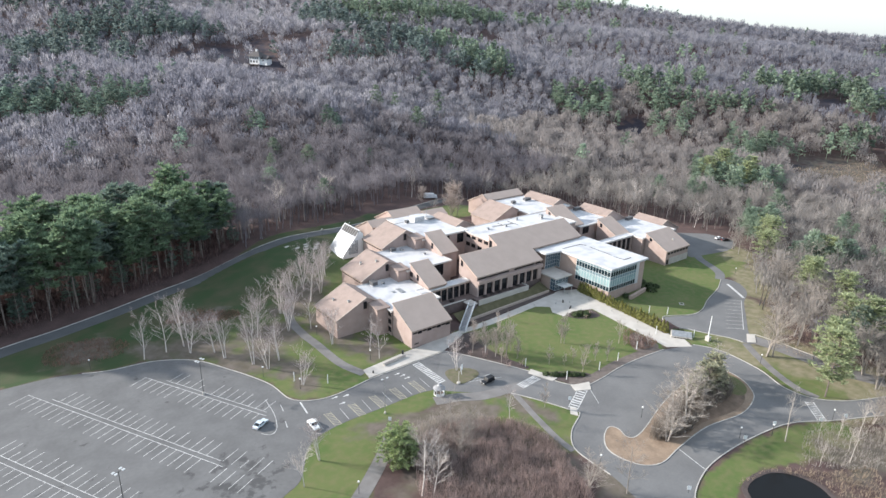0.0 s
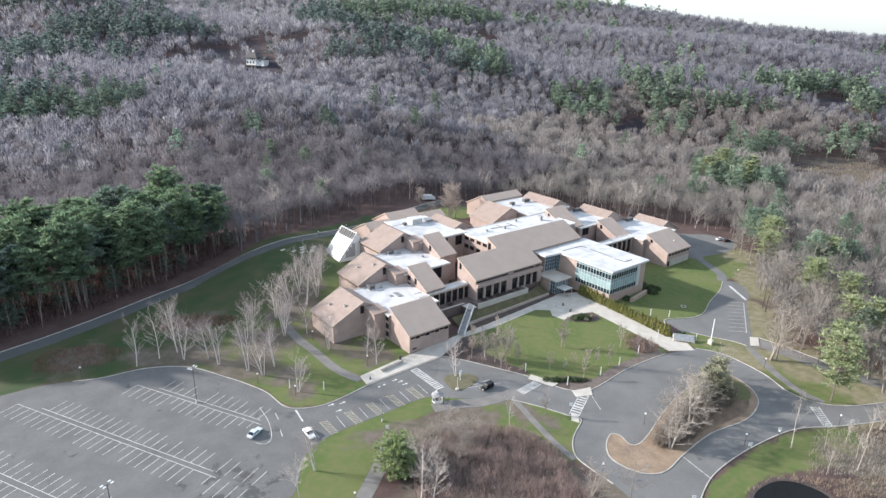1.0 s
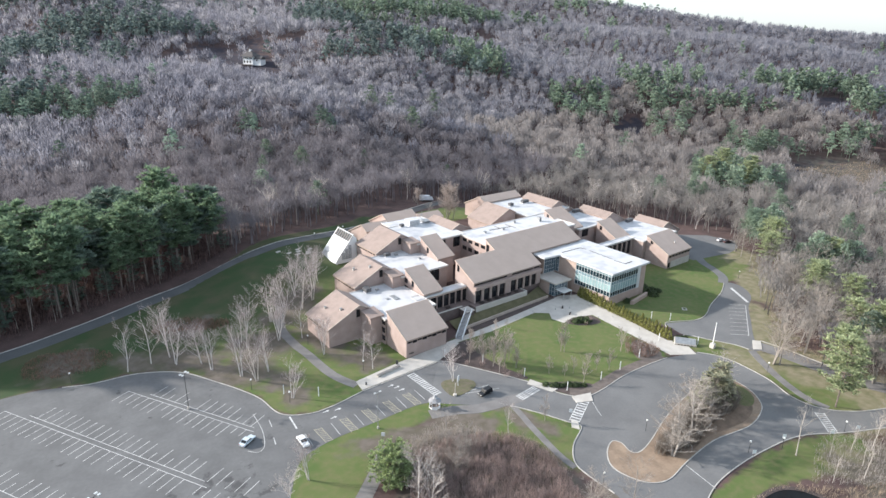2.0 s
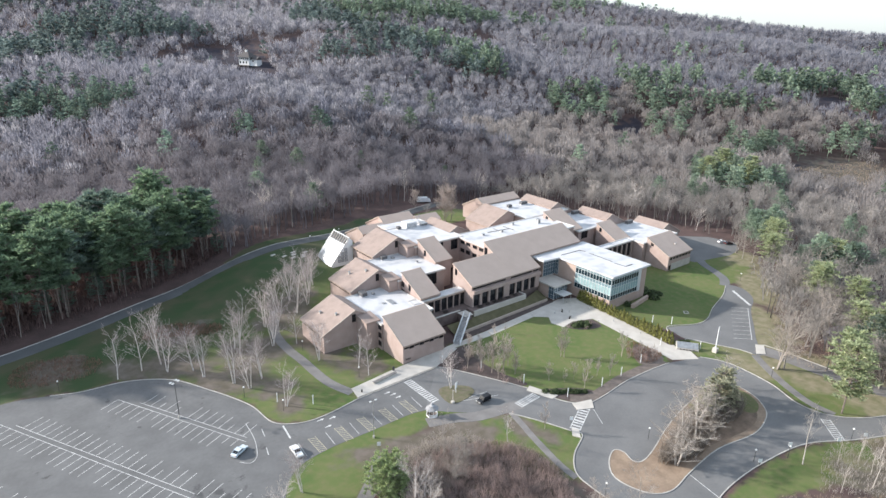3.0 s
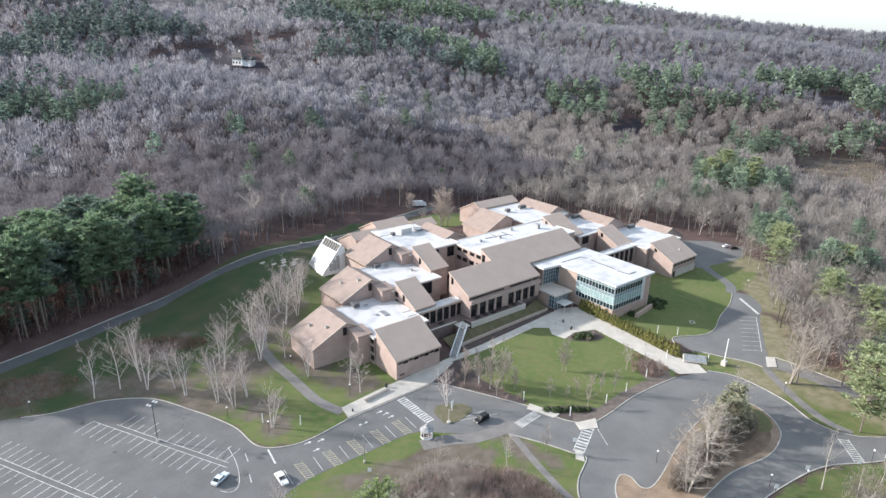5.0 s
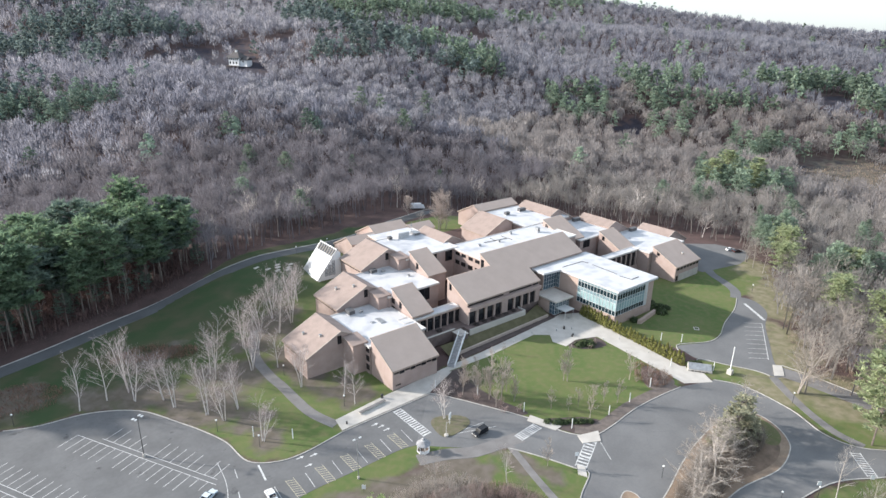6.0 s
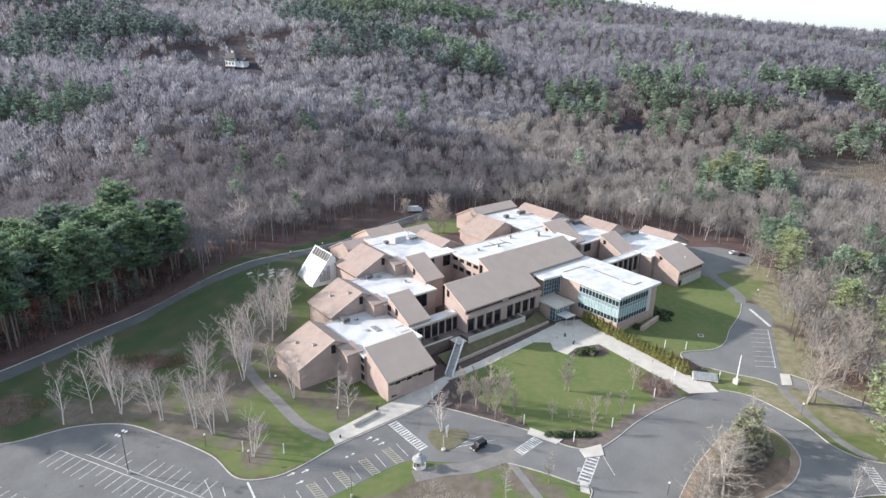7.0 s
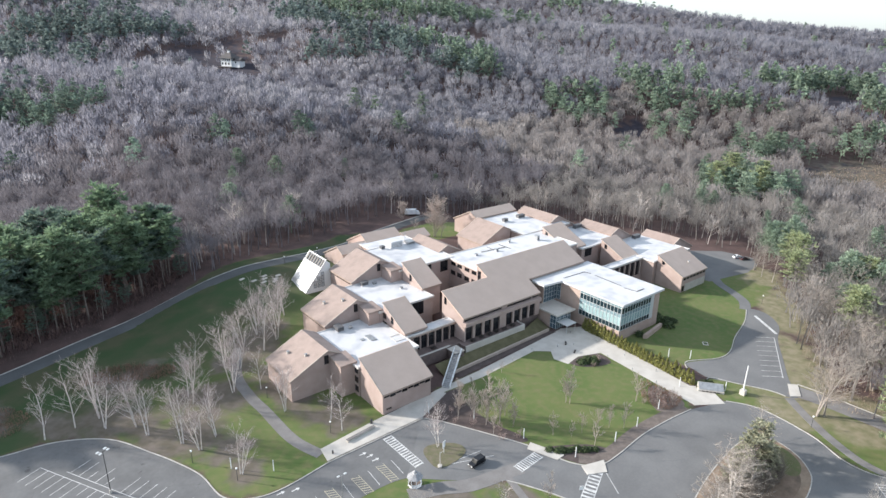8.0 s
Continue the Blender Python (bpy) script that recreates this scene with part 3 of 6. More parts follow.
for x in (-40.2, -32.6, -25.6, -18.6, -11.7):
    for k in range(8):
        y = -16.3 - 0.85 * k
        paint("hatch_line", (x - 0.95, y), (x + 0.95, y - 0.75), 0.16, M_YPAINT, owner=PARKING)
    for s in (-1, 1):
        paint("hatch_edge", (x + s, -16.1), (x + s * 0.97, -23), 0.13, M_YPAINT, owner=PARKING)
for x in (-44.0, -36.2, -29.0, -22.0, -15.0, -8.4):
    paint("bay_line", (x, -16.4), (x - 0.4, -22.2), 0.14, owner=PARKING)


def crossing(p, q, w, n, owner, wide=0.4):
    """A ladder crossing from p to q."""
    p, q = Vector(p), Vector(q)
    d = (q - p).normalized()
    s = Vector((-d.y, d.x)) * w / 2
    for o in (-1, 1):
        paint("crossing_line", p + s * o, q + s * o, 0.22, owner=owner, z=0.046)
    for k in range(n):
        c = p.lerp(q, (k + 0.5) / n)
        paint("crossing_bar", c - s, c + s, (q - p).length / n * wide, owner=owner, z=0.047)


crossing((-4.2, -8.1), (-4.0, -22.4), 2.5, 15, PARKING, 0.5)
crossing((13.9, -37.9), (22.2, -37.2), 2.6, 11, ROAD, 0.5)
crossing((18.2, -55.2), (28.8, -50.1), 2.7, 9, ROAD, 0.42)
crossing((79, -94.4), (72, -100.8), 2.4, 10, ROAD, 0.25)
for p, q, w in (((4.5, -26.3), (11.5, -27.2), 0.16), ((0, -25.6), (13, -30.6), 0.16), ((27, -83.6), (25, -93), 0.2), ((30, -52), (26.5, -58), 0.15), ((21.5, -52), (22.5, -54.6), 0.35)):
    paint("lane_line", p, q, w)
SIDE = [o for o in scene.objects if o.name.startswith("side_drive")][0]
for k in range(9):
    p = Vector((134.7, -44.2)).lerp(Vector((110.1, -58.1)), k / 8)
    paint("bay_line", p, p + Vector((-4.6, 4.3)), 0.16, M_BAYPAINT, owner=SIDE, z=0.052)
paint("bay_end_line", (134.9, -44.3), (109.6, -58.4), 0.2, owner=SIDE, z=0.054)
paint("stop_bar", (147.4, -31.6), (138.6, -43.4), 1.1, owner=SIDE, z=0.054)
for ring in ([(23.9, -32.6), (27, -41.3), (24.3, -41.6), (21.4, -33.9)], [(27.2, -46.6), (25.8, -49.6), (30.4, -51.9), (33.4, -48.6), (30, -47.6)], [(18.1, -54.2), (15.6, -56.6), (16.6, -58.6), (19, -56)],
             [(107, -60.9), (108.9, -63), (103, -66.4), (100.6, -64.4)]):
    sheet("kerb_ramp", ring, 0.2, M_CONC, "pale concrete kerb ramp at a crossing", "pavement")

# pond
POND = smooth_ring([(24, -104), (27, -101.5), (32, -101), (38, -102.5), (42, -107), (42, -114), (34, -122), (22, -120), (18, -111)], 5)
sheet("water", POND, 0.05, M_WATER, "still dark pond water reflecting the sky", "pond")
ribbon("pond_bank", POND + POND[:1], 1.3, 0.12, M_MULCH, label="brown muddy bank of the pond", category="bank")


# ---- the stepped building ----
college = thing("college_building")
tagged(college, "stepped tan brick college building with brown pitched and white flat roofs", "building")
OVER, SLAB = 0.5, 0.4


def turner(side):
    """u runs from the low eave inwards, v along the eave."""
    return {"S": lambda o: (lambda u, v, z: (v, o + u, z)), "N": lambda o: (lambda u, v, z: (v, o - u, z)),
            "W": lambda o: (lambda u, v, z: (o + u, v, z)), "E": lambda o: (lambda u, v, z: (o - u, v, z))}[side]


def shed(side, eave, run, a, b, zl, zh, base, back=0.0, drop=0.0, trim=True):
    """A brick wing under one long roof slope, with a short slope behind the ridge."""
    t = turner(side)(eave)
    slope = (zh - zl) / run
    end = run + back
    zend = zh - drop
    w = [(OVER, base), (end, base), (end, zend - SLAB), (run, zh - SLAB), (OVER, zl + slope * OVER - SLAB)]
    part("wall", Build().prism(w, t, a + 0.35, b - 0.35), M_BRICK, college)
    top = [(0, zl), (run, zh)] + ([(end + 0.25, zend - 0.12)] if back else [(run + 0.2, zh)])
    ring = [(u, z - SLAB) for u, z in top] + top[::-1]
    # colour follows the slope's facing: lighter in shade, darker in sun
    part("roof", Build().prism(ring, t, a, b), M_ROOF if side in "SN" else M_DIMMEDROOF, college, "" if side in "SN" else "lichen-stained roof, coloured darker against the sun")
    for v in (a - 0.05, b - 0.2) if trim else ():
        part("verge_trim", Build().prism([(u, z - 0.3) for u, z in top] + [(u, z + 0.07) for u, z in top[::-1]], t, v, v + 0.25), M_TRIM, college)
    part("fascia", Build().prism([(-0.06, zl - SLAB - 0.12), (0.10, zl - SLAB - 0.12), (0.10, zl - 0.05), (-0.06, zl - 0.05)], t, a - 0.03, b + 0.03), M_FASCIA, college)


def flat(x0, x1, y0, y1, z, base):
    """A brick block under a white flat roof with a low parapet."""
    part("wall", Build().box(x0 + 0.3, x1 - 0.3, y0 + 0.3, y1 - 0.3, base, z - 0.3), M_BRICK, college)
    part("flat_roof", Build().box(x0, x1, y0, y1, z - 0.3, z), M_WHITE, college, "white membrane flat roof")
    rim = Build()
    for a0, a1, b0, b1 in ((x0 - 0.06, x1 + 0.06, y0 - 0.06, y0 + 0.3), (x0 - 0.06, x1 + 0.06, y1 - 0.3, y1 + 0.06), (x0 - 0.06, x0 + 0.3, y0 + 0.3, y1 - 0.3), (x1 - 0.3, x1 + 0.06, y0 + 0.3, y1 - 0.3)):
        rim.box(a0, a1, b0, b1, z - 0.42, z + 0.2)
    part("parapet_cap", rim, M_RIM_METAL, college, "pale metal roof edge")


def tower(x0, x1, y0, y1, z, base):
    part("wall", Build().box(x0, x1, y0, y1, base, z - 0.9), M_BRICK, college)
    ring = [(y0 - 0.2, z - 0.9), (y1 + 0.2, z - 0.9), (y1 + 0.2, z + 0.3), (y0 - 0.2, z - 0.3)]
    part("roof", Build().prism(ring, lambda u, v, zz: (v, u, zz), x0 - 0.2, x1 + 0.2), M_DIMMEDROOF, college)


for k in range(3):
    ox, oy, oz = 20.6 * k, 17.8 * k, 4.0 * k
    shed("W", ox - 17.2, 12.4, oy + 21, oy + 37.6, oz + 6.65, oz + 12.7, oz - 3, 4.5, 2.2)
    tower(ox - 4.2, ox + 0.9, oy + 15, oy + 21.3, oz + 10.4, oz - 3)
shed("S", 0, 12, 0, 17.2, 6.65, 12.7, -1)
shed("S", 19.5, 12.6, 21.2, 30.1, 10.5, 16.7, 0)
shed("S", 37.3, 12.6, 41.3, 50.0, 14.6, 20.7, 3)
flat(-0.3, 21.2, 12.1, 38.5, 9.5, -1)
flat(20, 42.3, 32, 57, 13.5, 1)
flat(40.3, 66, 50, 76, 17.5, 4)
flat(17.2, 41.0, 18.6, 22.5, 9.44, 0)
# main hall
shed("S", 14, 11.6, 40.5, 61.2, 12.2, 18.0, 3.5, trim=False)
shed("S", 14, 17.5, 61.2, 76.9, 12.2, 21.0, 3.5, trim=False)
shed("S", 20.2, 11.3, 76.9, 108.5, 15.32, 21.0, 3.5, trim=False)
flat(63.8, 118, 31.6, 53, 17.42, 6)
flat(108, 138, 53.1, 81, 17.5, 5)
shed("S", 35, 14.5, 115.5, 128, 14, 20.6, 2)
flat(123, 148, 33, 57, 13.5, 1)
flat(104, 143, 15.8, 19.6, 10.5, -1)
flat(142, 169.5, 10, 36, 10.4, -1)
shed("S", 19.2, 12.5, 134, 144.5, 10.4, 16.2, -1)
shed("S", -2.6, 12.6, 144, 163, 7.0, 13.0, -1)
shed("E", 164, 12, 36, 55, 10.6, 16.7, 0, 4.5, 2.2)
shed("E", 185.5, 12, 17.5, 35, 6.65, 12.7, -1, 4.5, 2.2)
shed("E", 146.5, 12, 57, 79, 14.6, 20.6, 2, 4.5, 2.2)
shed("N", 98.5, 12, 106, 132, 14.6, 20.6, 4, 4.5, 2.2)
shed("N", 105, 12, 50, 67.5, 12.5, 18.5, 4, 5, 2.4)
shed("N", 101.5, 12, 36.5, 50, 10.6, 16.6, 4, 4.5, 2.2)
shed("N", 100.5, 12, 67.5, 80.5, 11, 17, 4, 4.5, 2.2)
shed("E", 80.6, 12, 57, 76, 13.7, 19.7, 5, 4.5, 2.1)
flat(46.5, 68.5, 76.05, 88.5, 15.9, 4)
shed("W", 90, 12.4, 60, 77, 14.6, 20.7, 5, 4.5, 2.2)

# windows, each a dark frame and a pane set in it

def window(face, a, c, z0, z1, at, owner=college, name="window", glass=M_DARKGLASS, bars=0, rows=0, frame_mat=None):
    """face: S or W; a, c: extent along the wall; at: the wall's plane."""
    fr = Build()
    t = (lambda u, d, z: (u, at + d, z)) if face == "S" else (lambda u, d, z: (at + d, u, z))
    def block(b, u0, u1, za, zb, d0, d1):
        p = [t(u, d, z) for z in (za, zb) for u, d in ((u0, d0), (u1, d0), (u1, d1), (u0, d1))]
        b.add(p, [(3, 2, 1, 0), (4, 5, 6, 7), (0, 1, 5, 4), (1, 2, 6, 5), (2, 3, 7, 6), (3, 0, 4, 7)])
    w = 0.1
    block(fr, a, c, z0, z0 + w, -0.08, 0.06)
    block(fr, a, c, z1 - w, z1, -0.08, 0.06)
    block(fr, a, a + w, z0 + w, z1 - w, -0.08, 0.06)
    block(fr, c - w, c, z0 + w, z1 - w, -0.08, 0.06)
    for k in range(bars):
        u = a + (c - a) * (k + 1) / (bars + 1)
        block(fr, u - 0.05, u + 0.05, z0 + w, z1 - w, -0.08, 0.06)
    for k in range(rows):
        z = z0 + (z1 - z0) * (k + 1) / (rows + 1)
        block(fr, a + w, c - w, z - 0.05, z + 0.05, -0.07, 0.06)
    ob = part(name, fr, frame_mat or M_FRAME, owner)
    g = Build()
    block(g, a + w * 0.6, c - w * 0.6, z0 + w * 0.6, z1 - w * 0.6, -0.03, 0.05)
    part("pane", g, glass, ob)
    return ob


for k in range(3):
    ox, oy, oz = 20.6 * k, 17.8 * k, 4.0 * k
    window("S", ox - 6.0, ox - 4.6, oz + 8.4, oz + 11.2, oy + 21.32, bars=1)
    for z in (1.2, 4.2, 7.2):
        window("W", oy + 12.6, oy + 14.4, oz + z, oz + z + 1.9, -0.02 if k == 0 else ox + 0.9)
    for q in range(7):
        window("W", oy + 22.5 + 2.1 * q, oy + 24.0 + 2.1 * q, oz + 5.3, oz + 6.2, ox - 16.72)
# panes tight below the eave; their dark teeth stand in for bracket shadows
for k in range(8):
    window("S", 0.8 + 2.0 * k, 2.55 + 2.0 * k, 5.2 - 0.35 * (k % 2), 6.1, 0.48, bars=1)
window("W", 26.4, 27.6, 11.0, 13.4, 21.5)
window("W", 44.2, 45.4, 15.0, 17.4, 41.6)
window("W", 23.2, 24.4, 13.8, 16.6, 40.84)
window("W", 29.3, 30.9, 14.6, 18.8, 61.52, rows=2)
window("S", 31.2, 38.0, 8.2, 12.9, 32.28, bars=2)
window("S", 51.6, 55.2, 13.2, 16.8, 50.28, bars=1)
window("S", 59.6, 63.2, 12.5, 16.8, 50.28, bars=1)
for a in (34.5, 38.5, 42.8, 46.5):
    window("W", a, a + 2.6, 15.0, 16.4, 64.08, bars=1)
    window("W", a, a + 2.6, 11.2, 12.9, 64.08, bars=1)
window("S", 125.5, 130, 9.4, 12.9, 33.28, bars=1)
window("S", 110.5, 115, 13.5, 16.9, 53.38, bars=1)
window("W", 28.6, 29.9, 12.4, 14.4, 134.33)
window("W", 46.4, 47.8, 17.0, 19.0, 115.83)
window("W", 6.4, 7.7, 9.6, 11.3, 144.33)
for k in range(7):
    window("S", 145.5 + 2.5 * k, 147.2 + 2.5 * k, 5.1, 6.1, -2.12)
window("S", 145.2, 146.6, 0.3, 2.6, -2.14)
part("plinth", Build().box(147.2, 162.6, -2.3, -2.1, -0.5, 3.2), M_CONC, college, "pale rendered lower wall")

# colonnades: piers in front of dark glass
def colonnade(x0, x1, y, z0, z1, edges, owner=college):
    """Brick piers between tall openings at the given edges, glass set back 1 m."""
    for a, c in edges:
        part("pier", Build().box(a, c, y, y + 0.7, z0, z1), M_BRICK, owner)
    for k, (p, q) in enumerate(zip(edges, edges[1:])):
        window("S", p[1], q[0], z0, z1, y + 0.62, owner, "tall_window", bars=1, rows=1)


OPEN_X = [43.0, 47.2, 51.3, 55.3, 61.4, 65.3, 69.2, 73.0]
edges = [(40.9, 41.45)] + [(a + 1.55, b - 1.55) for a, b in zip(OPEN_X, OPEN_X[1:])] + [(74.3, 76.6)]
colonnade(40.9, 76.6, 14.3 - 0.55, 3.9, 9.2, edges)
part("band", Build().box(40.85, 76.7, 13.05, 14.6, 9.2, 10.5), M_BRICK, college)
for a, c in ((41.4, 58.0), (61.0, 72.5), (73.2, 76.2)):
    window("S", a, c, 10.75, 11.55, 14.42, name="strip_window", bars=5)
xs = [23.2 + 3.0 * k for k in range(7)]
colonnade(22, 42, 18.2, 3.9, 8.9, [(x, x + 0.36) for x in xs])
part("band", Build().box(17.5, 41.0, 18.1, 18.9, 8.9, 9.3), M_FASCIA, college)
xs = [111.5 + 3.6 * k for k in range(9)]
colonnade(111, 142, 15.4, 3.4, 9.7, [(x, x + 0.6) for x in xs])
part("wall", Build().box(110.6, 143, 15.7, 16.4, -1, 3.4), M_BRICK, college)

# dark vents and plant on the flat roofs
M_STEEL = material("galvanised_steel", (0.42, 0.43, 0.44), (0.30, 0.31, 0.32), 0.8, 0.45, 0.6)
M_DARKSTEEL = material("dark_vent_steel", (0.10, 0.10, 0.105), (0.16, 0.16, 0.165), 0.6, 0.6, 0.3)


def roof_unit(x, y, z, w, d, h, mat, name="roof_unit", turn=0.0):
    """A ventilation unit: curb, casing, louvred end and cap."""
    u = tagged(thing(name, (x, y, z), turn), "boxy metal ventilation unit on the flat roof", "ventilation unit", "units on the roofs")
    part("curb", Build().box(-w / 2 - 0.1, w / 2 + 0.1, -d / 2 - 0.1, d / 2 + 0.1, 0, 0.25), M_WHITE, u)
    part("casing", Build().box(-w / 2, w / 2, -d / 2, d / 2, 0.25, h), mat, u)
    part("cap", Build().box(-w / 2 - 0.08, w / 2 + 0.08, -d / 2 - 0.08, d / 2 + 0.08, h, h + 0.12), mat, u)
    for k in range(4):
        zz = 0.4 + (h - 0.6) * k / 4
        part("louvre", Build().box(-w / 2 + 0.1, w / 2 - 0.1, -d / 2 - 0.05, -d / 2, zz, zz + 0.1), M_DARKSTEEL, u)
    return u


for x, y, z, w, d, h, m in ((7.0, 36.0, 9.5, 2.2, 3.0, 1.5, M_DARKSTEEL), (10.5, 34.5, 9.5, 1.0, 1.0, 0.8, M_STEEL), (28.0, 54.5, 13.5, 2.6, 1.6, 1.3, M_DARKSTEEL), (31.5, 53.0, 13.5, 1.2, 1.2, 0.7, M_STEEL),
                            (54.2, 74.0, 17.5, 5.5, 4.5, 2.6, M_WHITE), (48.5, 73.8, 17.5, 1.6, 1.6, 1.2, M_DARKSTEEL), (61.2, 73.0, 17.5, 3.0, 3.4, 1.2, M_STEEL), (145.0, 54.0, 13.5, 4.4, 1.8, 1.7, M_DARKSTEEL),
                            (163.0, 33.5, 10.4, 4.4, 1.8, 1.7, M_DARKSTEEL), (115.0, 72.0, 17.5, 2.4, 1.6, 1.4, M_DARKSTEEL), (125.5, 72.5, 17.5, 4.2, 1.8, 1.5, M_DARKSTEEL), (107.5, 45.0, 17.5, 1.4, 1.8, 1.9, M_STEEL),
                            (95.5, 49.6, 17.5, 0.9, 0.9, 1.0, M_STEEL), (84.1, 45.0, 17.5, 1.0, 1.0, 0.8, M_STEEL), (74, 46, 17.5, 1.0, 1.0, 0.6, M_STEEL), (37, 44, 13.5, 0.8, 0.8, 0.6, M_STEEL)):
    roof_unit(x, y, z, w, d, h, m)
mast = tagged(thing("antenna_mast", (60.5, 75, 17.5)), "thin white antenna mast on the flat roof", "antenna")
part("pole", Build().tube((0, 0, 0), (0, 0, 5.2), 0.12, 0.07, 6), M_STEEL, mast)
part("crossbar", Build().tube((-0.8, 0, 3.8), (0.8, 0, 3.8), 0.06, 0.06, 5), M_STEEL, mast)
for p, q in (((78, 47.5), (90, 46.2)), ((84, 50.5), (84, 44)), ((90, 50), (90.5, 43.5))):
    part("roof_pipe", Build().tube((*p, 17.62), (*q, 17.62), 0.12, 0.12, 5), M_DARKSTEEL, college)
for ring in ([(11.5, 27.6), (13.4, 27.2), (13.2, 23.2), (11.4, 23.6)], [(9, 26.5), (10.3, 26.3), (10.2, 25.2), (9, 25.4)]):
    part("skylight", Build().poly(ring, 9.5, 9.75), M_STEEL, college)
for x, y, z in ((-12.0, 32.5, 9.4), (-9.5, 25.8, 10.6), (9, 49, 13.8), (13, 43.5, 15.6), (156, 2.5, 9.6)):
    v = tagged(thing("roof_vent", (x, y, z)), "small pale vent box on the brown pitched roof", "roof vent", "vents on the pitched roofs")
    part("box", Build().box(-0.35, 0.35, -0.3, 0.3, -0.6, 0.45), M_CONC, v)
    part("cap", Build().box(-0.42, 0.42, -0.37, 0.37, 0.45, 0.52), M_STEEL, v)
for x in (1.4, 2.0, 2.6):
    part("sign_bar", Build().box(x, x + 0.45, 0.28, 0.34, 1.2, 1.7), M_FRAME, college)

M_WHITEPAINT = material("white_painted_metal", (0.74, 0.75, 0.76), rough=0.5)
M_ALU = material("pale_aluminium", (0.62, 0.64, 0.65), rough=0.4, metal=0.3)

# ---- terrace before the main hall ----
M_DARKBRICK = material("dark_brown_brick", (0.175, 0.135, 0.125), (0.130, 0.100, 0.094), 2.0, 0.9, fine=0.15, fine_scale=5)
terrace = tagged(thing("terrace"), "raised terrace with pale parapet before the main hall", "terrace")
part("slab", Build().poly([(21.5, 14.2), (39, 14.2), (39, 10.6), (65.5, 10.6), (65.5, 14.2), (76.6, 14.2), (76.6, 19), (21.5, 19)], -0.5, 3.9), M_DARKBRICK, terrace)
part("parapet", Build().box(38.8, 65.7, 10.2, 10.6, 0.3, 4.35), M_CONC, terrace)
part("parapet", Build().box(21.5, 35.0, 13.8, 14.2, 0.3, 4.3), M_DARKBRICK, terrace, "dark brown retaining wall")
part("coping", Build().box(21.5, 35.0, 13.7, 14.3, 4.3, 4.5), M_CONC, terrace)
part("parapet", Build().box(65.3, 65.7, 10.6, 14.0, 0.3, 4.35), M_CONC, terrace)
M_BANK = material("dry_bank_grass", (0.125, 0.112, 0.066), (0.090, 0.085, 0.046), 2.0, 0.95, fine=0.2, fine_scale=2)
part("bank", Build().add([(26, 5.2, 0.2), (76, 7.4, 0.5), (76, 14, 2.4), (66, 10.4, 2.4), (26, 10.4, 2.2), (26, 5.2, -1), (76, 7.4, -1), (76, 14, -1), (26, 14, -1)],
                         [(0, 1, 3, 4), (1, 2, 3), (0, 5, 6, 1), (1, 6, 7, 2)]), M_BANK, terrace, "dry grass bank")
part("low_wall", Build().poly([(27, 4.9), (74.8, 7.0), (74.8, 7.5), (27, 5.4)], -0.5, 1.1), M_TRIM, terrace)
part("mulch_bed", Build().poly([(30, 2.4), (76.5, 5.2), (75, 7.0), (28, 4.9)], -0.4, 0.14), M_MULCH, terrace)

def picnic_table(x, y, turn):
    t = tagged(thing("picnic_table", (x, y, 3.9), turn), "dark metal table with benches on the terrace", "table", "tables on the terrace")
    part("tabletop", Build().box(-0.95, 0.95, -0.4, 0.4, 0.70, 0.76), M_FRAME, t)
    for o in (-1, 1):
        part("bench", Build().box(-0.95, 0.95, o * 0.75 - 0.16, o * 0.75 + 0.16, 0.42, 0.47), M_FRAME, t)
        part("leg", Build().box(o * 0.7 - 0.05, o * 0.7 + 0.05, -0.75, 0.75, 0.36, 0.42), M_FRAME, t)
        part("leg", Build().box(o * 0.7 - 0.05, o * 0.7 + 0.05, -0.06, 0.06, 0, 0.70), M_FRAME, t)


for x, y, a in ((43.5, 12.3, 8), (47.4, 12.6, -12), (51.0, 12.2, 20), (54.2, 12.7, 0), (57.6, 12.3, -6), (61.8, 12.5, 15), (30.0, 16.2, 5)):
    picnic_table(x, y, a)

stairs = tagged(thing("outdoor_stairs"), "long straight concrete stairs with pale metal railings", "stairs")
S0, S1 = Vector((22.6, 0.6, 0.1)), Vector((35.6, 10.6, 3.95))
side = (S1 - S0).cross(Vector((0, 0, 1))).normalized() * 1.15
for k in range(22):
    a, c = S0.lerp(S1, k / 22), S0.lerp(S1, (k + 1) / 22)
    p = [a - side, a + side, c + side, c - side]
    part("tread", Build().poly([(q.x, q.y) for q in p], c.z - 0.12, c.z), M_STEEL, stairs)
for o in (-1, 1):
    part("stringer", Build().tube(S0 + side * o - Vector((0, 0, 0.1)), S1 + side * o - Vector((0, 0, 0.1)), 0.13, 0.13, 4), M_WHITEPAINT, stairs)
    rail = part("railing", Build().tube(S0 + side * o + Vector((0, 0, 1.0)), S1 + side * o + Vector((0, 0, 1.0)), 0.10, 0.10, 6), M_WHITEPAINT, stairs, "white metal railing")
    part("mid_rail", Build().tube(S0 + side * o + Vector((0, 0, 0.5)), S1 + side * o + Vector((0, 0, 0.5)), 0.05, 0.05, 5), M_WHITEPAINT, rail)
    for k in range(9):
        p = S0.lerp(S1, k / 8) + side * o
        part("post", Build().tube(p - Vector((0, 0, 0.1)), p + Vector((0, 0, 1.0)), 0.05, 0.05, 5), M_CONC, rail)
part("landing_support", Build().box(33.8, 37.3, 9.6, 13.7, -0.5, 3.7), M_DARKBRICK, stairs)
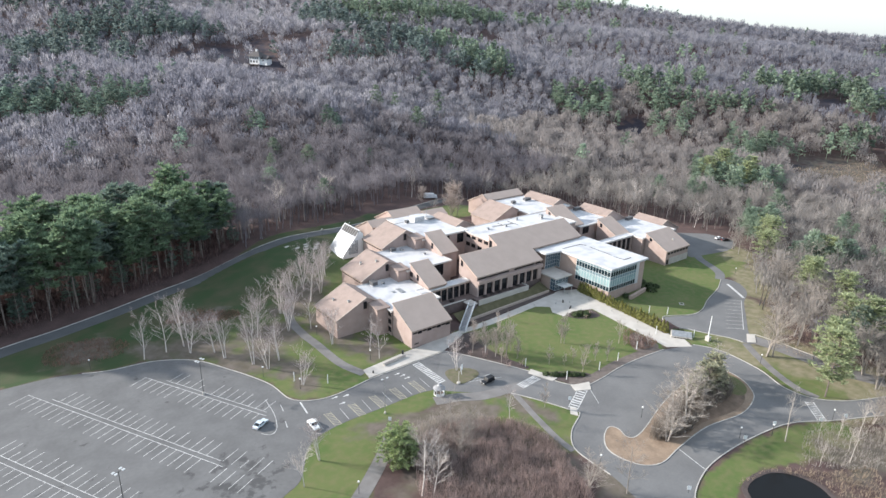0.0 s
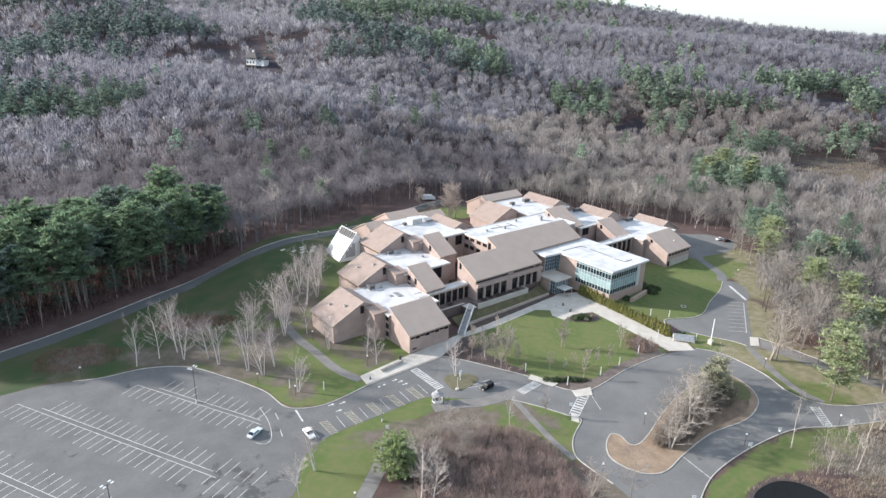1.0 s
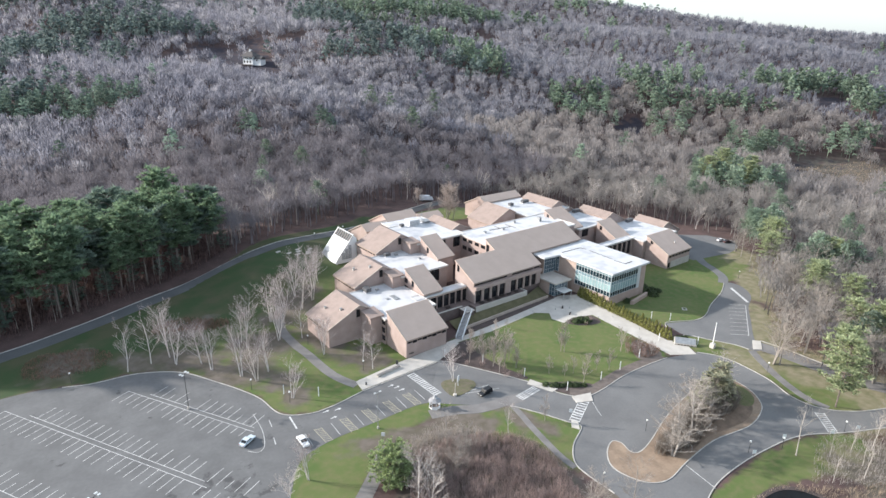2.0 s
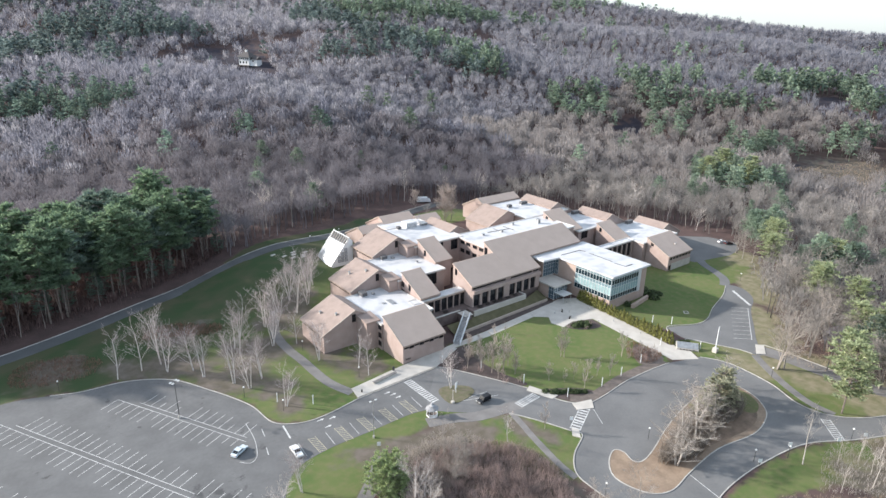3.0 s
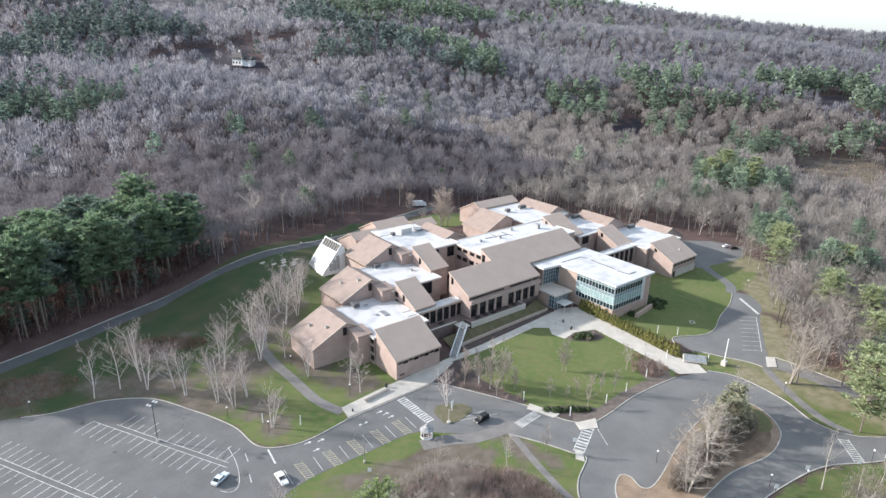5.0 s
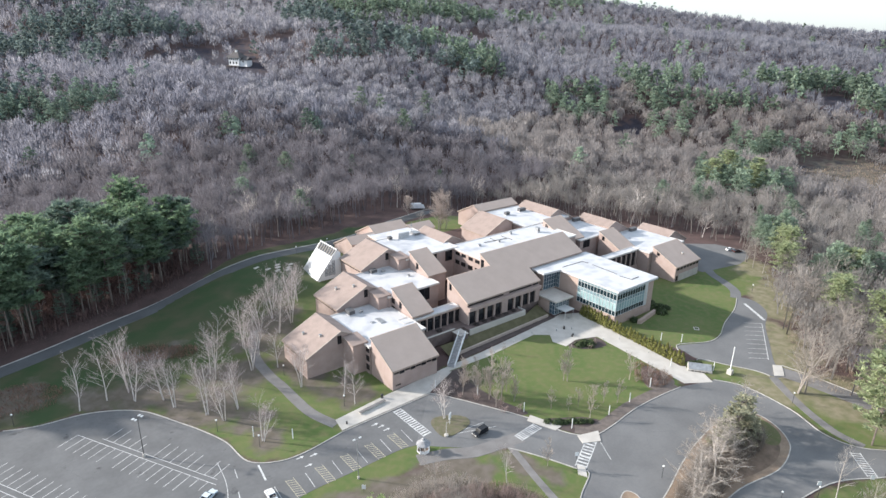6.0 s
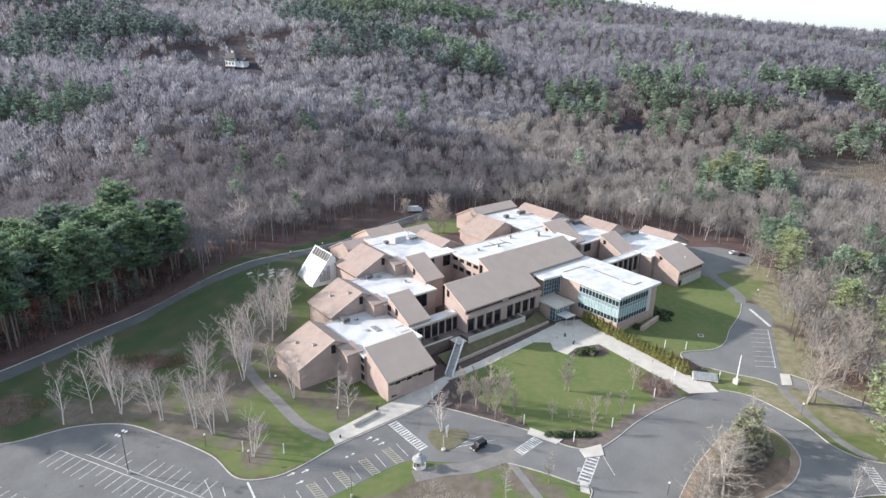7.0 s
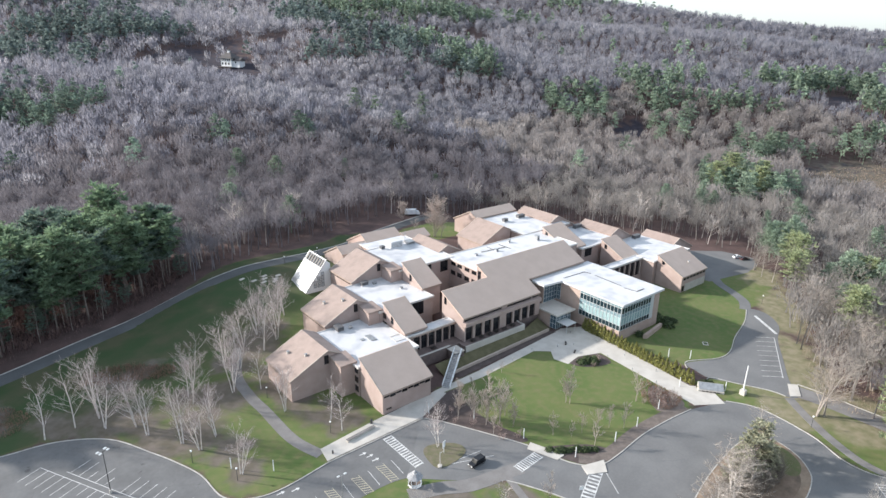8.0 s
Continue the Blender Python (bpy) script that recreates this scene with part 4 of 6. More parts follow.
part("landing", Build().box(33.6, 37.5, 9.4, 13.75, 3.7, 3.9), M_CONC, stairs)

# ---- glass-fronted pavilion ----
def glass(name, colour, rough=0.08, spec=0.6):
    return material(name, colour, tuple(c * 0.8 for c in colour), 3.0, rough, spec=spec)


M_AQUA = glass("frosted_aqua_panel", (0.31, 0.43, 0.44), 0.25)
M_TEAL = glass("teal_window_glass", (0.020, 0.040, 0.050), 0.06)
M_SKYBLUE = glass("grey_blue_panel", (0.22, 0.31, 0.34), 0.2)
M_LOBBY = glass("pale_lobby_glass", (0.085, 0.135, 0.175), 0.05)
M_PINK = material("pinkish_brick", (0.44, 0.34, 0.295), (0.39, 0.295, 0.25), 3.0, 0.9, fine=0.1, fine_scale=5)
pavilion = tagged(thing("glass_pavilion"), "glass-fronted pavilion with pinkish brick sides and white flat roof", "building")
part("flat_roof", Build().poly([(87.2, -13.7), (111.6, -13.7), (111.6, 21), (78.8, 21), (78.8, 14.2), (87.2, 13.2)], 13.55, 14.3), M_WHITE, pavilion, "white flat roof with deep edge")
part("soffit", Build().poly([(87.6, -13.3), (111.2, -13.3), (111.2, 20), (80, 20), (80, 15), (87.6, 14)], 13.35, 13.55), M_CONC, pavilion)
part("wall", Build().box(88.3, 111.0, -12.5, 20, -1, 13.4), M_PINK, pavilion)
part("wall", Build().box(80.6, 88.3, 16, 20, -1, 13.4), M_PINK, pavilion)
for ring in ([(89.8, 14.7), (101.2, 14.2), (101.2, 13.9), (89.8, 14.4)], [(101.1, 14.1), (101.8, 11.5), (101.5, 11.4), (100.8, 14)], [(101.3, 9.3), (101.6, 9.3), (101.1, -2.8), (100.8, -2.8)],
             [(100.1, -4.5), (100.4, -4.5), (101.1, -9.2), (100.8, -9.2)], [(100.9, -9.1), (105.3, -9.1), (105.3, -9.5), (100.9, -9.5)]):
    part("roof_joint", Build().poly(ring, 14.3, 14.42), M_DARKSTEEL, pavilion)


def curtain(face, a, c, at, n):
    """A curtain wall in three bands: clear above and below, aqua panels between, with mullions."""
    w = (c - a) / n
    for k in range(n):
        u0, u1 = a + w * k + 0.06, a + w * (k + 1) - 0.06
        for z0, z1, m, nm in ((4.1, 5.9, M_TEAL, "clear_pane"), (6.0, 8.8, M_AQUA, "aqua_panel"), (8.9, 10.2, M_SKYBLUE, "blue_panel"), (10.3, 12.3, M_TEAL, "clear_pane"), (12.4, 13.3, M_SKYBLUE, "blue_panel")):
            b = Build()
            b.box(u0, u1, at, at + 0.1, z0, z1) if face == "S" else b.box(at, at + 0.1, u0, u1, z0, z1)
            part(nm, b, m, pavilion)
    for k in range(n + 1):
        u = a + w * k
        b = Build()
        b.box(u - 0.06, u + 0.06, at - 0.1, at + 0.1, 4.0, 13.4) if face == "S" else b.box(at - 0.1, at + 0.1, u - 0.06, u + 0.06, 4.0, 13.4)
        part("mullion", b, M_ALU, pavilion)
    for z in (4.05, 5.95, 8.85, 10.25, 12.35):
        b = Build()
        b.box(a, c, at - 0.07, at + 0.1, z - 0.05, z + 0.06) if face == "S" else b.box(at - 0.07, at + 0.1, a, c, z - 0.05, z + 0.06)
        part("transom", b, M_ALU, pavilion)


curtain("W", -12.6, 5.0, 88.15, 12)
curtain("S", 88.3, 105.2, -12.7, 11)
window("W", 14.2, 15.9, 6.2, 12.9, 88.2, pavilion, "stair_window", M_LOBBY, 1, 3, M_ALU)
window("S", 80.9, 88.0, 6.3, 12.9, 15.9, pavilion, "stair_window", M_LOBBY, 4, 3, M_ALU)
part("canopy_roof", Build().box(76.6, 86.4, 5.2, 16.2, 5.7, 6.25), M_CONC, pavilion, "flat grey lobby roof")
part("lobby_wall", Build().box(77.6, 79.6, 9.5, 16, -1, 5.7), M_PINK, pavilion)
for a, c in ((77.8, 79.8), (79.9, 81.9), (82.0, 84.0), (84.1, 85.6)):
    window("S", a, c, 0.1, 5.6, 6.7, pavilion, "lobby_glazing", M_LOBBY, 1, 2, M_ALU)
window("W", 6.7, 9.4, 0.1, 5.6, 77.9, pavilion, "lobby_glazing", M_LOBBY, 1, 2, M_ALU)
part("lobby_core", Build().box(79.5, 85.5, 8.2, 16, -1, 5.7), M_FRAME, pavilion)
part("door_canopy", Build().box(78.0, 83.0, 1.6, 6.4, 3.1, 3.35), M_ALU, pavilion)
for x, y in ((78.3, 1.9), (82.7, 1.9)):
    part("canopy_post", Build().tube((x, y, 0), (x, y, 3.1), 0.08, 0.08, 6), M_ALU, pavilion)
part("corner_panel", Build().box(105.4, 107.4, -12.62, -12.4, 3.6, 13.3), M_ALU, pavilion, "pale metal panel")
part("step_wall", Build().poly([(97, -16.5), (98, -17.5), (110, -15.6), (110, -14.6)], -0.5, 1.6), M_PINK, pavilion)

# ---- greenhouse ----
green = tagged(thing("greenhouse"), "white slanting glass greenhouse on the grass bank", "greenhouse")
T = turner("W")(14.4)
M_PALEGLASS = glass("pale_greenhouse_glass", (0.46, 0.49, 0.52), 0.2)
for k in range(8):
    a = 74.2 + 1.67 * k
    part("glazing_bay", Build().prism([(0, 6.9), (9.2, 18.3), (9.2, 18.1), (0.2, 6.8)], T, a + 0.06, a + 1.61), M_PALEGLASS, green)
    part("sill_vent", Build().prism([(0.6, 7.75), (1.8, 9.25), (1.75, 9.4), (0.5, 7.85)], T, a + 0.35, a + 1.3), M_STEEL, green)
for k in range(7):
    a = 74.7 + 1.82 * k
    part("vent", Build().prism([(6.9, 15.6), (8.8, 18.0), (8.65, 18.2), (6.75, 15.8)], T, a, a + 1.0), M_FRAME, green, "dark louvred vent")
for k in range(9):
    a = 74.2 + 1.67 * k
    part("rafter", Build().prism([(-0.1, 6.9), (9.3, 18.55), (9.4, 18.2), (0.1, 6.7)], T, a - 0.08, a + 0.08), M_STEEL, green)
part("gable_wall", Build().prism([(0.6, 5.5), (10.8, 5.5), (10.8, 16.5), (9.1, 18.0), (0.6, 7.3)], T, 74.3, 74.5), M_WHITEPAINT, green)
part("gable_wall", Build().prism([(0.6, 5.5), (10.8, 5.5), (10.8, 16.5), (9.1, 18.0), (0.6, 7.3)], T, 87.4, 87.6), M_WHITEPAINT, green)
part("back_wall", Build().prism([(9.2, 5.5), (10.8, 5.5), (10.8, 16.6), (9.2, 18.2)], T, 74.5, 87.4), M_CONC, green)
for x in (2.6, 4.2, 5.8, 7.4):
    top = 6.9 + 1.24 * x - 1.2
    z = 8.0
    while z + 1.3 < top:
        window("S", 14.4 + x - 0.65, 14.4 + x + 0.65, z, z + 1.3, 74.28, green, "gable_pane", M_PALEGLASS)
        z += 1.5


# ---- trees ----
def limb_tree(seed, height, spread, levels, kids, trunk_r, twig=0.035, stems=1, rise=0.55, start=0.3, sides=4):
    """A bare tree: tapered trunk, limbs and twigs."""
    rnd = random.Random(seed)
    b, tw = Build(), Build()
    def grow(p, d, length, r, level):
        segs = 3 if level == 0 else 2
        q = p
        r0 = r
        for s in range(segs):
            d = (d + Vector((rnd.uniform(-1, 1), rnd.uniform(-1, 1), rnd.uniform(-0.2, 0.5))) * (0.10 if level == 0 else 0.22)).normalized()
            e = q + d * length / segs
            r1 = max(r0 * (0.72 if level == 0 else 0.6), twig * 0.5)
            if level < levels:
                b.tube(q, e, r0, r1, sides if level == 0 else 3, False)
            else:
                side = d.cross(Vector((rnd.uniform(-1, 1), rnd.uniform(-1, 1), rnd.uniform(-1, 1)))).normalized() * max(r0, twig)
                if s == 0:
                    tw.add([q - side, q + side, q + d * length], [(0, 1, 2)])
            if level < levels:
                f0 = start if level == 0 else 0.2
                n = kids[level] // segs + (1 if rnd.random() < (kids[level] % segs) / segs else 0)
                for c in range(n):
                    k = rnd.random()
                    along = (s + k) / segs
                    if along < f0:
                        continue
                    az = rnd.uniform(0, math.tau)
                    o = Vector((math.cos(az), math.sin(az), 0))
                    cd = (d * rise + o * spread + Vector((0, 0, 0.25))).normalized()
                    grow(q.lerp(e, k), cd, length * rnd.uniform(0.34, 0.55) * (1.15 - 0.45 * along), max(r1 * 0.46, twig * 0.6), level + 1)
            q, r0 = e, r1
    for s in range(stems):
        az = rnd.uniform(0, math.tau)
        lean = 0.0 if stems == 1 else rnd.uniform(0.12, 0.3)
        grow(Vector((math.cos(az), math.sin(az), 0)) * (0 if stems == 1 else 0.35), Vector((math.cos(az) * lean, math.sin(az) * lean, 1)).normalized(),
             height * rnd.uniform(0.85, 1.0), trunk_r, 0)
    return b, tw


def pine_mesh(seed, height, width, layers, per, tufts, low=None, fine=1.0):
    """A white pine: trunk, uneven whorls of boughs, and feathery tufts of needle sprays."""
    rnd = random.Random(seed)
    b, nd = Build(), Build()
    b.tube((0, 0, 0), (rnd.uniform(-0.3, 0.3), rnd.uniform(-0.3, 0.3), height * 0.97), height * 0.0115, 0.05, 5)
    bare = rnd.uniform(0.25, 0.42) if low is None else low
    for l in range(layers):
        h = min(bare + (1 - bare) * (l + rnd.uniform(-0.3, 0.3)) / layers, 0.97)
        rel = max(h - bare, 0) / (1 - bare)
        reach = width * (0.25 + 0.75 * math.sin(math.pi * min(0.22 + 0.74 * rel, 0.97)) ** 0.8) * (0.6 if l == 0 else 1.0)
        for k in range(per):
            az = rnd.uniform(0, math.tau)
            ln = reach * rnd.uniform(0.55, 1.15)
            o = Vector((math.cos(az), math.sin(az), rnd.uniform(-0.05, 0.25) + 0.5 * rel ** 2))
            p0 = Vector((0, 0, min(h, 0.96) * height))
            p1 = p0 + o * ln
            b.tube(p0, p1, 0.06 + 0.003 * height, 0.02, 3, False)
            for c in range(tufts):
                f = (1.0 - 0.30 * c) * rnd.uniform(0.85, 1.08)
                rad = (0.34 + 0.036 * height) * rnd.uniform(0.75, 1.25)
                m = p0.lerp(p1, max(f, 0.25)) + Vector((rnd.uniform(-1, 1), rnd.uniform(-1, 1), rnd.uniform(-0.3, 0.5))) * 0.16 * ln
                for q in range(13):
                    d = Vector((rnd.gauss(0, 1), rnd.gauss(0, 1), abs(rnd.gauss(0, 0.5)) - 0.08)).normalized()
                    d = (d + o * 0.5).normalized()
                    s = d.cross(Vector((rnd.gauss(0, 1), rnd.gauss(0, 1), rnd.gauss(0, 1)))).normalized() * rad * 0.20 * fine
                    tip = m + d * rad * rnd.uniform(0.9, 1.5)
                    foot = m + d * rad * 0.15
                    nd.add([foot - s * 1.3, foot + s * 1.3, tip], [(0, 1, 2)])
    return b, nd


def raw(build, name, *mats):
    """A mesh of many loose faces."""
    me = bpy.data.meshes.new(name)
    me.from_pydata(build.v, [], build.f)
    for m in mats:
        me.materials.append(m)
    return me


def tree_kind(name, trunk, crown, trunk_mat, crown_mat, label, category, group):
    """One tree with trunk and crown, kept out of the way until it is copied."""
    t = thing(name)
    part("trunk", raw(trunk, "trunk", trunk_mat), None, t)
    part("crown", raw(crown, "crown", crown_mat), None, t)
    return tagged(t, label, category, group)


def plant(kind, x, y, size=1.0, turn=None, rnd=random.Random(5)):
    kind["used"] = kind.get("used", 0) + 1
    m = pose(x, y, gz(x, y) - 0.1, 0, 0, rnd.uniform(0, 360) if turn is None else turn)
    if kind["used"] == 1:
        kind.matrix_basis = m @ Matrix.Diagonal((size, size, size * rnd.uniform(0.92, 1.08), 1))
        return kind
    ob = copy_thing(kind, m)
    ob.scale = (size, size, size * rnd.uniform(0.92, 1.08))
    return ob


# ---- woods on the hill ----
def crown_template(seed, kind, n, low=0.38, size=1.0):
    """A far tree of unit height: thin trunk, then n short twigs or needle sprays gathered in rounded lumps.
    Returns triangles (m, 3, 3)."""
    rnd = np.random.RandomState(seed)
    tris = []
    for k in range(3):
        a = k * 2.1
        p = np.array([math.cos(a), math.sin(a), 0]) * 0.011
        tris.append([p, [p[1], p[0], 0], [0, 0, 0.85]])
    lumps = []
    if kind == "bare":
        wide = rnd.uniform(0.30, 0.39)
        count = 5 if n < 100 else 7
        for k in range(count):
            az, up = k * 2.4 + rnd.uniform(-0.5, 0.5), (k + rnd.uniform(0.2, 0.8)) / count
            r = wide * rnd.uniform(0.35, 0.62) * math.cos(1.35 * up)
            lumps.append((np.array([r * math.cos(az), r * math.sin(az), low + 0.12 + (0.72 - low) * up]), wide * rnd.uniform(0.46, 0.66)))
    else:
        count = 9 if n < 100 else 16 if n < 500 else 34
        for k in range(count):
            az, up = k * 2.4 + rnd.uniform(-0.6, 0.6), (k + rnd.uniform(0, 1)) / count
            r = 0.22 * (1.05 - up ** 2) * rnd.uniform(0.4, 1.0)
            lumps.append((np.array([r * math.cos(az), r * math.sin(az), 0.26 + 0.68 * up]), rnd.uniform(0.075, 0.125) * (1.25 - 0.5 * up)))
    for k in range(n):
        c, rad = lumps[k % count]
        o = rnd.normal(size=3)
        o[2] = abs(o[2]) * 0.9 - (0.35 if kind == "bare" else 0.15)
        o /= np.linalg.norm(o)
        tip = c + o * rad * rnd.uniform(0.75, 1.1) * np.array([1, 1, 0.95 if kind == "bare" else 0.7])
        if kind == "bare":
            d = (tip - np.array([0, 0, low - 0.12])) * 2.2 + np.array([0, 0, 0.5]) + rnd.uniform(-0.3, 0.3, 3)
            ln, w = rnd.uniform(0.09, 0.17) * size, rnd.uniform(0.0085, 0.0145) * size
        else:
            d = o + np.array([0, 0, 0.25]) + rnd.uniform(-0.7, 0.7, 3)
            ln, w = rnd.uniform(0.045, 0.085) * size, rnd.uniform(0.022, 0.036) * size
        d /= np.linalg.norm(d)
        s = np.cross(d, rnd.normal(size=3))
        s *= w / np.linalg.norm(s)
        foot = tip - d * ln
        tris.append([foot - s, foot + s, tip])
    return np.array(tris, float)


def limb_template(seed):
    """A nearer bare tree as triangles of unit height: trunk, rising limbs, fine twigs."""
    rnd = random.Random(seed)
    b, tw = limb_tree(seed, 15, rnd.uniform(0.45, 0.7), 2, (12, 5), 0.25, 0.05, 1, 1.1, rnd.uniform(0.40, 0.54), 3)
    tris = [[b.v[f[0]], b.v[f[k]], b.v[f[k + 1]]] for f in b.f for k in range(1, len(f) - 1)]
    tris += [[tw.v[i] for i in f] for f in tw.f]
    tris = np.array(tris, float) / 16.0
    crown = crown_template(seed, "bare", 223, 0.50, 0.62)
    crown[:, :, :2] *= 0.86
    return np.concatenate([tris, crown[3:]])


def woods(name, kind, x, y, height, mat, n, label, seed=1):
    """Many far trees joined into one mesh, with a tone for each tree."""
    rnd = np.random.RandomState(seed)
    def made(k):
        if n == 0:
            return limb_template(seed * 10 + k) if kind == "bare" else crown_template(seed * 10 + k, kind, 420, size=0.75)
        return crown_template(seed * 10 + k, kind, n, 0.26, 1.6 if n < 100 else 1.1 if n < 400 else 0.55)
    tpl = [made(k) for k in range(7)]
    count = len(x)
    z = ground_z(x, y) - 0.2
    pick, turn = rnd.randint(0, 7, count), rnd.uniform(0, math.tau, count)
    tone = np.clip(rnd.uniform(0, 1, count) * 0.7 + 0.3 * (0.5 + 0.5 * np.sin(x / 23 + 2 * np.sin(y / 31)) * np.sin(y / 19 + np.sin(x / 27))), 0, 1)
    out, tn = [], []
    for k in range(7):
        i = np.where(pick == k)[0]
        t = tpl[k]
        c, s = np.cos(turn[i])[:, None, None], np.sin(turn[i])[:, None, None]
        h = height[i][:, None, None]
        wide = h * rnd.uniform(0.8, 1.5 if n else 1.3, len(i))[:, None, None]
        px = (t[None, :, :, 0] * c - t[None, :, :, 1] * s) * wide + x[i][:, None, None]
        py = (t[None, :, :, 0] * s + t[None, :, :, 1] * c) * wide + y[i][:, None, None]
        pz = t[None, :, :, 2] * h + z[i][:, None, None]
        out.append(np.stack([px, py, pz], -1).reshape(-1, 3))
        tn.append(np.repeat(tone[i] - 0.5, len(t) * 3))
    v, tn = np.concatenate(out).astype(np.float32), np.concatenate(tn).astype(np.float32)
    me = bpy.data.meshes.new(name)
    m = len(v)
    me.vertices.add(m)
    me.vertices.foreach_set("co", v.ravel())
    me.loops.add(m)
    me.loops.foreach_set("vertex_index", np.arange(m, dtype=np.int32))
    me.polygons.add(m // 3)
    me.polygons.foreach_set("loop_start", np.arange(0, m, 3, dtype=np.int32))
    me.update(calc_edges=True)
    me.attributes.new("tone", "FLOAT", "POINT").data.foreach_set("value", tn)
    me.materials.append(mat)
    return tagged(new(name, me), label, "woods", kind="stuff")


OPEN = [  # ground with no woods on it: campus, its drives and lawns
    [(-260, -20), (-112, 82), (-92, 92), (-73, 96), (-37, 110), (10, 120), (40, 127), (70, 136), (95, 140), (150, 126), (178, 98), (195, 62), (213, 30), (212, -6), (196, -24),
     (170, -32), (140, -48), (118, -66), (106, -78), (108, -96), (130, -112), (160, -140), (0, -200), (-300, -200)],
]


def scatter(seed, spacing, ring_in, far):
    """Jittered places of trees on the slopes ahead, thinning out with distance."""
    rnd = np.random.RandomState(seed)
    xs, ys = np.arange(-520, 1500, spacing), np.arange(-260, 1450, spacing)
    X, Y = np.meshgrid(xs, ys)
    X = (X + rnd.uniform(-0.48, 0.48, X.shape) * spacing).ravel()
    Y = (Y + rnd.uniform(-0.48, 0.48, Y.shape) * spacing).ravel()
    d = np.hypot(X + 90, Y + 135)
    az = np.degrees(np.arctan2(Y + 135, X + 90))
    keep = (d > ring_in) & (d < far) & (az > 8) & (az < 96) & (0.215 * (0.5 * X + 0.866 * Y - 200) < ridge_z(0.5 * Y - 0.866 * X) + 45)
    for ring in OPEN:
        keep &= ~inside(ring, X, Y)
    return X[keep], Y[keep], rnd



def zone(x, y, cx, cy, r, amount):
    return amount * np.exp(-((x - cx) ** 2 + (y - cy) ** 2) / (r * r))


X, Y, rnd = scatter(3, 8.6, 410, 1400)
XN, YN, _ = scatter(4, 5.4, 0, 410)
X, Y = np.concatenate([XN, X]), np.concatenate([YN, Y])
D = np.hypot(X + 90, Y + 135)
green_field = 0.015 + step(520, 800, Y + 0.2 * X) * 0.5 * np.clip(0.30 + 0.5 * np.sin(X / 47 + 1.0 + np.sin(Y / 39)) * np.sin(Y / 58 + X / 90), 0.05, 0.8)
for cx, cy, r, a in ((-40, 464, 30, 0.8), (-75, 446, 34, 0.8), (-7, 411, 26, 0.7), (4, 367, 20, 0.6), (-60, 480, 36, 0.6), (89, 657, 55, 0.6), (40, 673, 60, 0.6), (-40, 620, 70, 0.4),
                     (233, 474, 26, 0.5), (262, 468, 32, 0.9), (300, 455, 36, 1.0), (330, 425, 36, 1.0), (345, 385, 34, 1.0), (345, 350, 24, 0.7),
                     (310, 625, 50, 0.8), (384, 605, 55, 0.9), (455, 560, 50, 0.8), (540, 500, 60, 0.3),
                     (360, 250, 20, 1.0), (376, 240, 18, 0.8), (348, 264, 14, 0.7), (365, 225, 15, 0.8), (338, 190, 10, 0.9),
                     (450, 233, 22, 1.0), (440, 213, 22, 1.0), (432, 192, 20, 1.0), (395, 166, 18, 0.9), (380, 154, 16, 0.9), (505, 218, 26, 0.7), (458, 162, 16, 0.5),
                     (482, 137, 20, 0.6), (549, 138, 32, 0.8), (600, 116, 36, 0.7), (561, 62, 22, 0.8), (590, 84, 24, 0.6), (425, 118, 13, 0.9), (402, 102, 14, 0.9), (418, 94, 18, 0.9), (440, 80, 18, 1.0), (466, 62, 20, 1.0), (492, 48, 18, 0.9),
                     (168, 237, 6, 1.0), (176, 213, 7, 1.0), (109, 257, 8, 1.0), (63, 278, 6, 1.0), (17, 341, 8, 1.0), (41, 307, 7, 1.0), (250, -50, 40, 0.24), (330, -35, 50, 0.3), (200, -95, 30, 0.24),
                     (320, 72, 24, 0.9), (300, 60, 18, 0.8), (318, 45, 18, 0.9), (215, -12, 12, 0.7), (200, -48, 14, 0.7)):
    green_field = green_field + zone(X, Y, cx, cy, r, a)
# pines stand together in clumps
clump = np.sin(X / 8.5 + 1.7 * np.sin(Y / 13)) * np.sin(Y / 8 + 1.7 * np.sin(X / 11 + 2)) + 0.55 * np.sin(X / 21 + Y / 17) + rnd.uniform(-0.25, 0.25, len(X))
rank = np.empty(len(X))
rank[np.argsort(clump)] = np.linspace(0, 1, len(X))
pine = (rank < np.clip(1.3 * green_field - 0.2, 0.0, 0.75)) | (rnd.uniform(0, 1, len(X)) < 0.012)
H = rnd.uniform(12.5, 20.0, len(X)) - 2.0 * (D > 640)
# a clearing below the ridge, the house's meadow, and the bare strip behind the college
clear = zone(X, Y, 430, 25, 46, 1.0) + zone(X, Y, 395, 35, 26, 1.0) > rnd.uniform(0.35, 0.75, len(X))
clear |= np.hypot(X - 150, (Y - 496) * 1.2) < 24
clear |= np.hypot(X - 138, Y - 464) < 30
clear |= (np.abs(Y - 515) < 16) & (X > 85) & (X < 180) & (rnd.uniform(0, 1, len(X)) < 0.85)
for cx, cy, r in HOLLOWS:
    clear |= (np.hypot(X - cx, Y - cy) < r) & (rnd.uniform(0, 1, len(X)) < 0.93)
stand = inside([(-190, 30), (-112, 74), (-92, 84), (-73, 88), (-37, 102), (-14, 112), (-14, 170), (-60, 158), (-110, 150), (-170, 120)], X, Y)
bare = ~pine & ~clear & ~stand
pine = pine & ~clear & ~stand
H = np.where(pine, rnd.uniform(15, 22, len(X)), H)
near = D < 410
mid = (D >= 410) & (D < 640)
